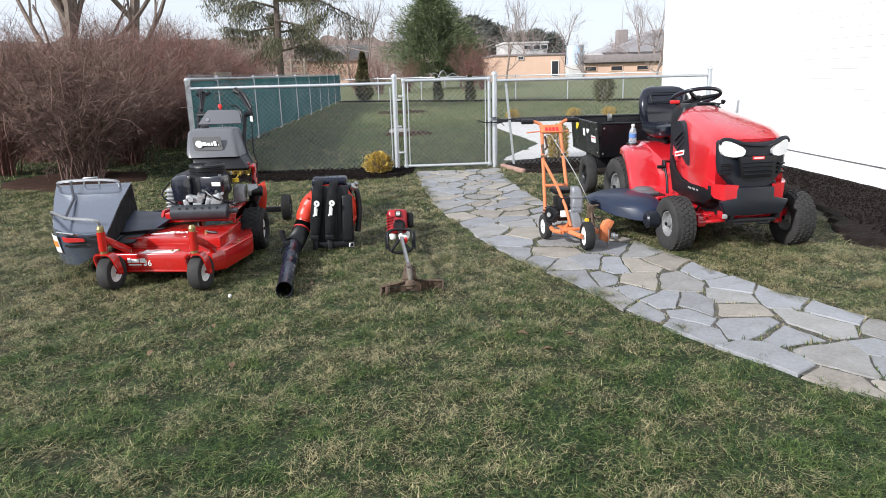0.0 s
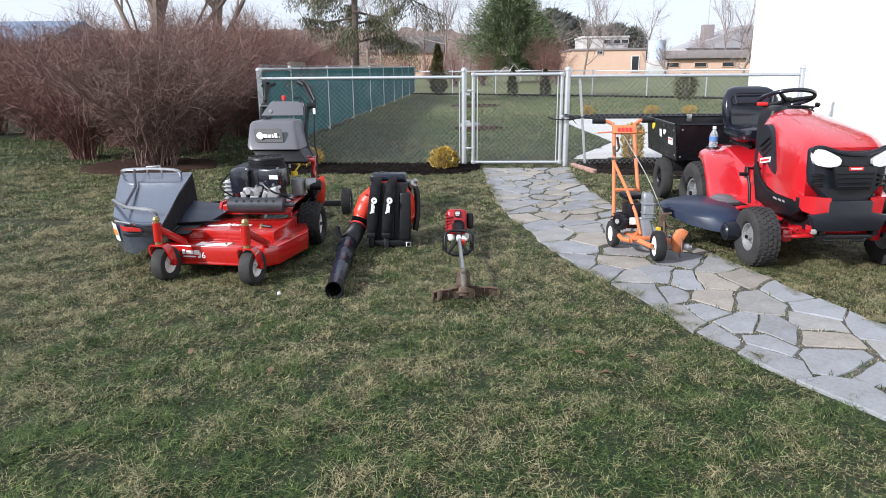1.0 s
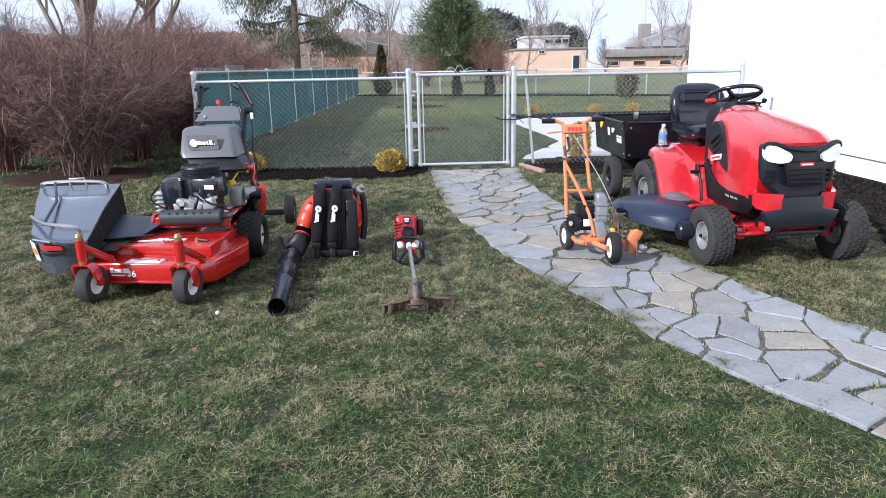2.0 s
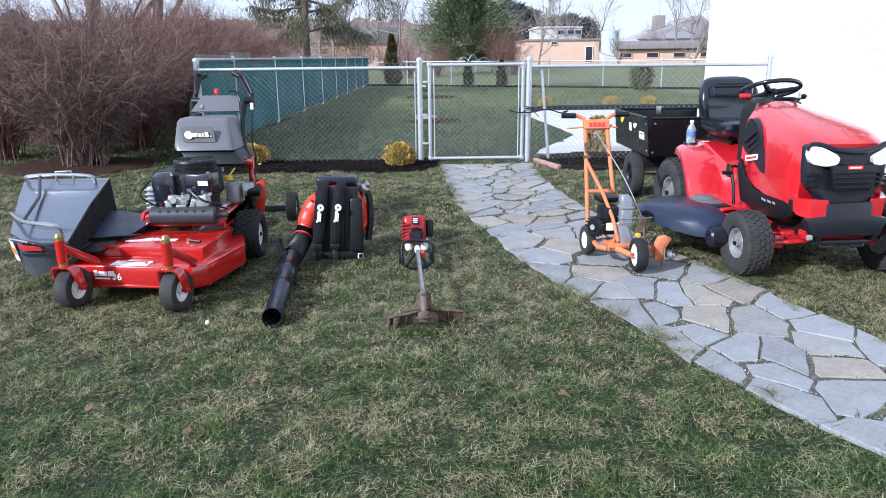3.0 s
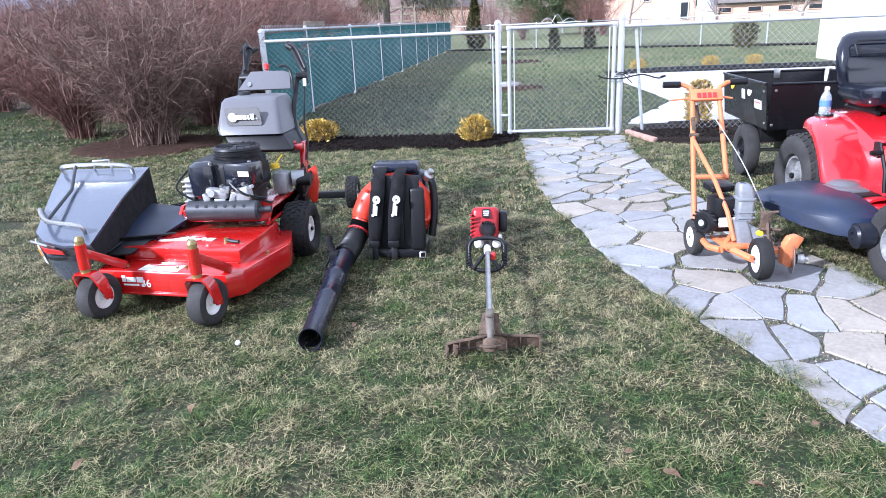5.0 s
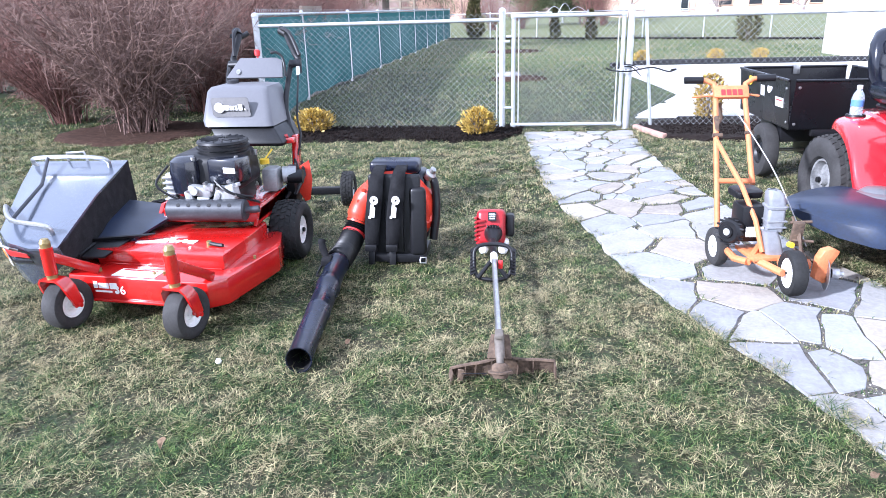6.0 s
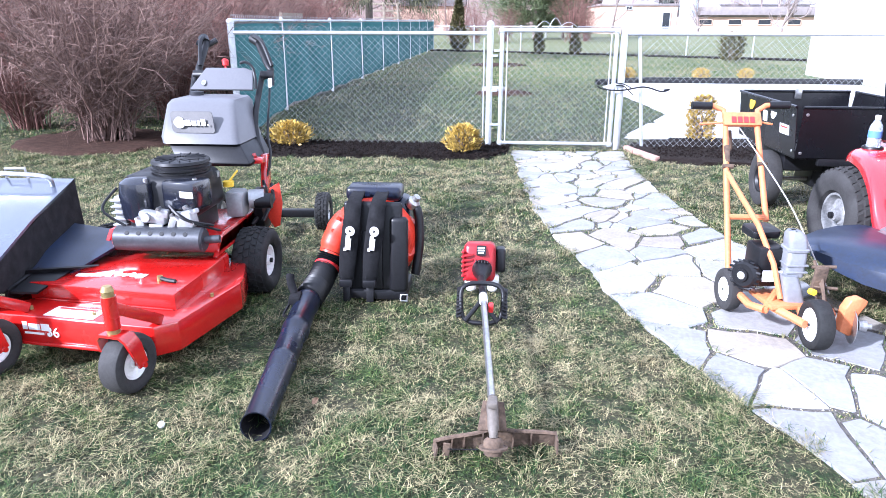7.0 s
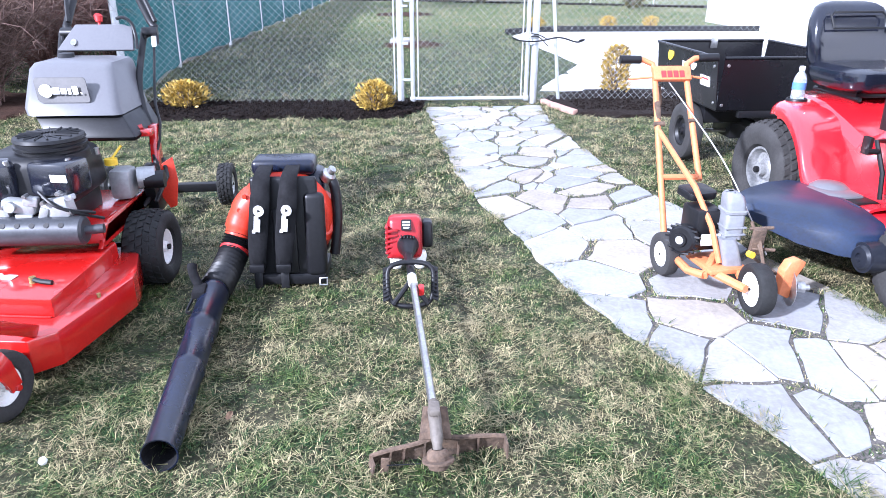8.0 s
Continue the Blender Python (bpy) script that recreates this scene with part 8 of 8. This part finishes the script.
for poly in cells:
    cen = sum(poly, Vector((0, 0))) / len(poly)
    gap = rng.uniform(0.002, 0.008) + (0.014 if rng.random() < 0.2 else 0)
    shrunk = poly
    for p, q in zip(poly, poly[1:] + poly[:1]):
        n_ = Vector(((q - p).y, -(q - p).x))
        if n_.length < 1e-6:
            continue
        n_.normalize()
        if n_.dot(cen - p) > 0:
            n_ = -n_
        shrunk = clip(shrunk, n_, n_.dot(p) - gap * rng.uniform(0.3, 1.6))
        if len(shrunk) < 3:
            break
    if len(shrunk) < 3:
        continue
    poly = shrunk
    fine_ = []
    for a, b_ in zip(poly, poly[1:] + poly[:1]):
        m_ = max(1, int((b_ - a).length / 0.07))
        for k in range(m_):
            fine_.append(a.lerp(b_, k / m_))
    if len(fine_) < 4:
        continue
    out = []
    for q in fine_:
        w_ = on_path(q.x, q.y)
        edge = 1.0 if 0.05 < q.y < WID - 0.05 else 1.4
        out.append(w_ + Vector((noise.noise(Vector((w_.x * 7, w_.y * 7, 1))), noise.noise(Vector((w_.x * 7, w_.y * 7, 9))))) * 0.022 * edge)
    cen = sum(out, Vector((0, 0))) / len(out)
    STONES.append([(q.x, q.y) for q in out])
    stone_jobs.append((cen, out, rng.uniform(0.010, 0.017), rng.uniform(-0.003, 0.003), rng.uniform(-0.003, 0.003)))
for cen, out, h, tx, ty in stone_jobs:
    o = bmesh.new()
    top = [(q - cen) for q in out]
    zt = [h + tx * q.x / 0.2 + ty * q.y / 0.2 for q in top]
    r0 = [o.verts.new((q.x, q.y, -0.01)) for q in top]
    r1 = [o.verts.new((q.x, q.y, z - 0.006)) for q, z in zip(top, zt)]
    r2 = [o.verts.new((q.x * (1 - 0.005 / max(q.length, 0.03)), q.y * (1 - 0.005 / max(q.length, 0.03)), z)) for q, z in zip(top, zt)]
    m_ = len(top)
    for a, b_ in ((r0, r1), (r1, r2)):
        for k in range(m_):
            o.faces.new((a[k], a[(k + 1) % m_], b_[(k + 1) % m_], b_[k]))
    o.faces.new(r2)
    st = new("flagstone", finish("flagstone", o, rng.choice((STONE, STONE, STONE_GREY, STONE_TAN))))
    st.location = (cen.x, cen.y, 0)
    st.parent = path_ob


# grit in the joints
g0 = np.random.default_rng(12)
gv, gf = [], []
gx_, gy_ = g0.uniform(0.2, 3.6, 26000), g0.uniform(1.9, 9.8, 26000)
keep_ = inside(gx_, gy_, PATH_AREA)
gx_, gy_ = gx_[keep_], gy_[keep_]
for st_ in STONES:
    near = (gx_ > min(p[0] for p in st_)) & (gx_ < max(p[0] for p in st_)) & (gy_ > min(p[1] for p in st_)) & (gy_ < max(p[1] for p in st_))
    near[near] = inside(gx_[near], gy_[near], st_)
    gx_, gy_ = gx_[~near], gy_[~near]
for x, y in zip(gx_, gy_):
    s_, k = g0.uniform(0.002, 0.0055), len(gv)
    r_ = g0.uniform(0.6, 1.3, 6)
    gv += [(x + s_ * r_[0], y, 0.008), (x, y + s_ * r_[1], 0.008), (x - s_ * r_[2], y, 0.008), (x, y - s_ * r_[3], 0.008), (x, y, 0.008 + s_ * r_[4])]
    gf += [(k, k + 1, k + 4), (k + 1, k + 2, k + 4), (k + 2, k + 3, k + 4), (k + 3, k, k + 4)]
tagged(new("path_gravel", leaf_mesh("path_gravel", (gv, gf), GRAVEL)), "pale grit lying in the joints of the path", "gravel", kind="stuff")


# ---- grass ----
def ripple(x, y, f, seed):
    """Smooth uneven waves about zero over the lawn, some f radians to the metre."""
    g = np.random.default_rng(seed)
    out = x * 0
    for _ in range(7):
        a, k, ph = g.uniform(0, 6.28), f * g.uniform(0.5, 1.5), g.uniform(0, 6.28)
        out = out + np.sin(k * (x * np.cos(a) + y * np.sin(a)) + ph + 1.5 * np.sin(0.37 * k * (y * np.cos(a) - x * np.sin(a))))
    return out / 1.9


def lawn_blades(name, x0, x1, y0, y1, count, h, w, seed, segs, label, keep=None, flat=0.5, tufts=0.0):
    """Grass blades as one mesh; none on stones, beds or concrete."""
    g = np.random.default_rng(seed)
    x, y = g.uniform(x0, x1, count), g.uniform(y0, y1, count)
    ok = g.random(count) < 0.93 - 0.4 * tufts + 0.18 * ripple(x, y, 34, 4) + tufts * ripple(x, y, 190, 14)
    for poly in (BED_LEFT, BED_RIGHT, BED_HEDGE, WALK_AREA):
        ok &= ~inside(x, y, poly)
    on = inside(x, y, PATH_AREA)
    if keep == "joints":
        ok &= on
        clump = np.array([noise.noise(Vector((a * 3.1, b_ * 3.1, 4))) for a, b_ in zip(x, y)])
        ok &= clump > -0.28
    else:
        ragged = np.array([0.07 * noise.noise(Vector((a * 6, b_ * 6, 2))) for a, b_ in zip(x, y)]) if count < 200000 else 0.022 * ripple(x, y, 22, 6) + 0.012 * ripple(x, y, 60, 7)
        ok &= ~(inside(x + ragged - 0.04, y, PATH_AREA) & inside(x + ragged + 0.03, y, PATH_AREA))
    x, y = x[ok], y[ok]
    if keep == "joints":
        free = np.ones(len(x), bool)
        for st_ in STONES:
            xs_, ys_ = [p[0] for p in st_], [p[1] for p in st_]
            near = (x > min(xs_)) & (x < max(xs_)) & (y > min(ys_)) & (y < max(ys_)) & free
            idx = np.nonzero(near)[0]
            free[idx[inside(x[idx], y[idx], st_)]] = False
        x, y = x[free], y[free]
    n = len(x)
    tall = np.clip(1 + 0.30 * ripple(x, y, 14, 1) + 0.30 * ripple(x, y, 36, 2) + 0.7 * tufts * ripple(x, y, 190, 14), 0.35, 2.1)
    hh = g.uniform(h[0], h[1], n) * tall
    a = g.normal(0, 1.7, n) + 3.0 * ripple(x, y, 11, 3)
    lean = g.uniform(0.15, 1.0, n) ** 0.8 * flat
    lie = g.random(n) < 0.66
    lean = np.where(lie, g.uniform(0.95, 1.5, n), lean)
    hh = hh * np.where(lie, 1.05, 0.65)
    ww = g.uniform(w[0], w[1], n) / 2
    dx, dy = np.cos(a), np.sin(a)
    z = gz(x, y) - 0.004 + np.where(lie, g.uniform(0, 0.017, n) * tall, 0)
    if keep == "joints":
        z = z * 0 + 0.006
    sx, sy = -dy * ww, dx * ww
    lx, lz = np.sin(lean), np.cos(np.minimum(lean, 1.45))
    P = []
    P.append((x - sx, y - sy, z))
    P.append((x + sx, y + sy, z))
    if segs == 2:
        mx, my, mz = x + dx * hh * 0.5 * lx * 0.7, y + dy * hh * 0.5 * lx * 0.7, z + hh * 0.55 * lz
        P.append((mx - sx * 0.8, my - sy * 0.8, mz))
        P.append((mx + sx * 0.8, my + sy * 0.8, mz))
    P.append((x + dx * hh * lx * 1.1, y + dy * hh * lx * 1.1, z + hh * lz * np.where(lean > 0.8, 0.75, 0.95)))
    k = len(P)
    v = np.stack([np.stack(p, -1) for p in P], 1).reshape(-1, 3)
    base = np.arange(n) * k
    me = bpy.data.meshes.new(name)
    if segs == 2:
        tri = np.stack([base, base + 1, base + 3, base, base + 3, base + 2, base + 2, base + 3, base + 4], -1).reshape(-1)
    else:
        tri = np.stack([base, base + 1, base + 2], -1).reshape(-1)
    nf = len(tri) // 3
    me.vertices.add(len(v))
    me.vertices.foreach_set("co", v.astype(np.float32).reshape(-1))
    me.loops.add(len(tri))
    me.loops.foreach_set("vertex_index", tri.astype(np.int32))
    me.polygons.add(nf)
    me.polygons.foreach_set("loop_start", (np.arange(nf) * 3).astype(np.int32))
    me.update(calc_edges=True)
    me.materials.append(BLADE)
    return tagged(new(name, me), label, "grass", kind="stuff")


lawn_blades("grass", -2.1, 3.6, 1.7, 5.4, 930000, (0.013, 0.038), (0.0018, 0.0034), 1, 1, "short patchy green and straw-coloured lawn grass", tufts=0.42)
lawn_blades("grass", -3.4, -2.1, 1.7, 5.4, 150000, (0.014, 0.040), (0.0020, 0.0036), 11, 1, "short patchy green and straw-coloured lawn grass", tufts=0.42)
lawn_blades("grass", -3.4, 3.6, 5.4, 6.6, 200000, (0.015, 0.042), (0.0022, 0.004), 12, 1, "short patchy green and straw-coloured lawn grass", tufts=0.25)
lawn_blades("grass", -7.0, 3.9, 6.6, 10.0, 330000, (0.022, 0.055), (0.0045, 0.007), 2, 1, "short patchy green and straw-coloured lawn grass")
lawn_blades("grass", -7.0, -3.4, 2.5, 6.4, 60000, (0.025, 0.06), (0.005, 0.008), 3, 1, "short patchy green and straw-coloured lawn grass")
lawn_blades("grass", -3.0, 3.0, 10.1, 20.0, 90000, (0.03, 0.06), (0.008, 0.014), 4, 1, "short green grass of the back lawn")
lawn_blades("grass", -9.0, -3.0, 10.0, 15.0, 50000, (0.03, 0.06), (0.008, 0.014), 6, 1, "short green grass below the hedge")
lawn_blades("grass", -3.3, 9.0, 17.6, 34.0, 70000, (0.04, 0.08), (0.016, 0.03), 14, 1, "short green grass of the back lawn")
lawn_blades("grass", -8.0, 5.2, -4.0, 1.7, 150000, (0.03, 0.06), (0.009, 0.014), 15, 1, "short patchy green and straw-coloured lawn grass")
lawn_blades("grass", 3.6, 5.2, 1.7, 4.2, 9000, (0.02, 0.05), (0.006, 0.010), 16, 1, "short patchy green and straw-coloured lawn grass")
lawn_blades("grass", -8.0, -3.4, 1.7, 2.5, 12000, (0.02, 0.05), (0.006, 0.010), 17, 1, "short patchy green and straw-coloured lawn grass")
lawn_blades("grass", -12.0, -7.0, 1.7, 12.0, 40000, (0.03, 0.06), (0.010, 0.016), 18, 1, "short green grass beside the hedge")
lawn_blades("path_grass", 0.2, 3.2, 2.4, 9.8, 170000, (0.012, 0.036), (0.003, 0.005), 5, 2, "grass tufts in the joints of the path", keep="joints")
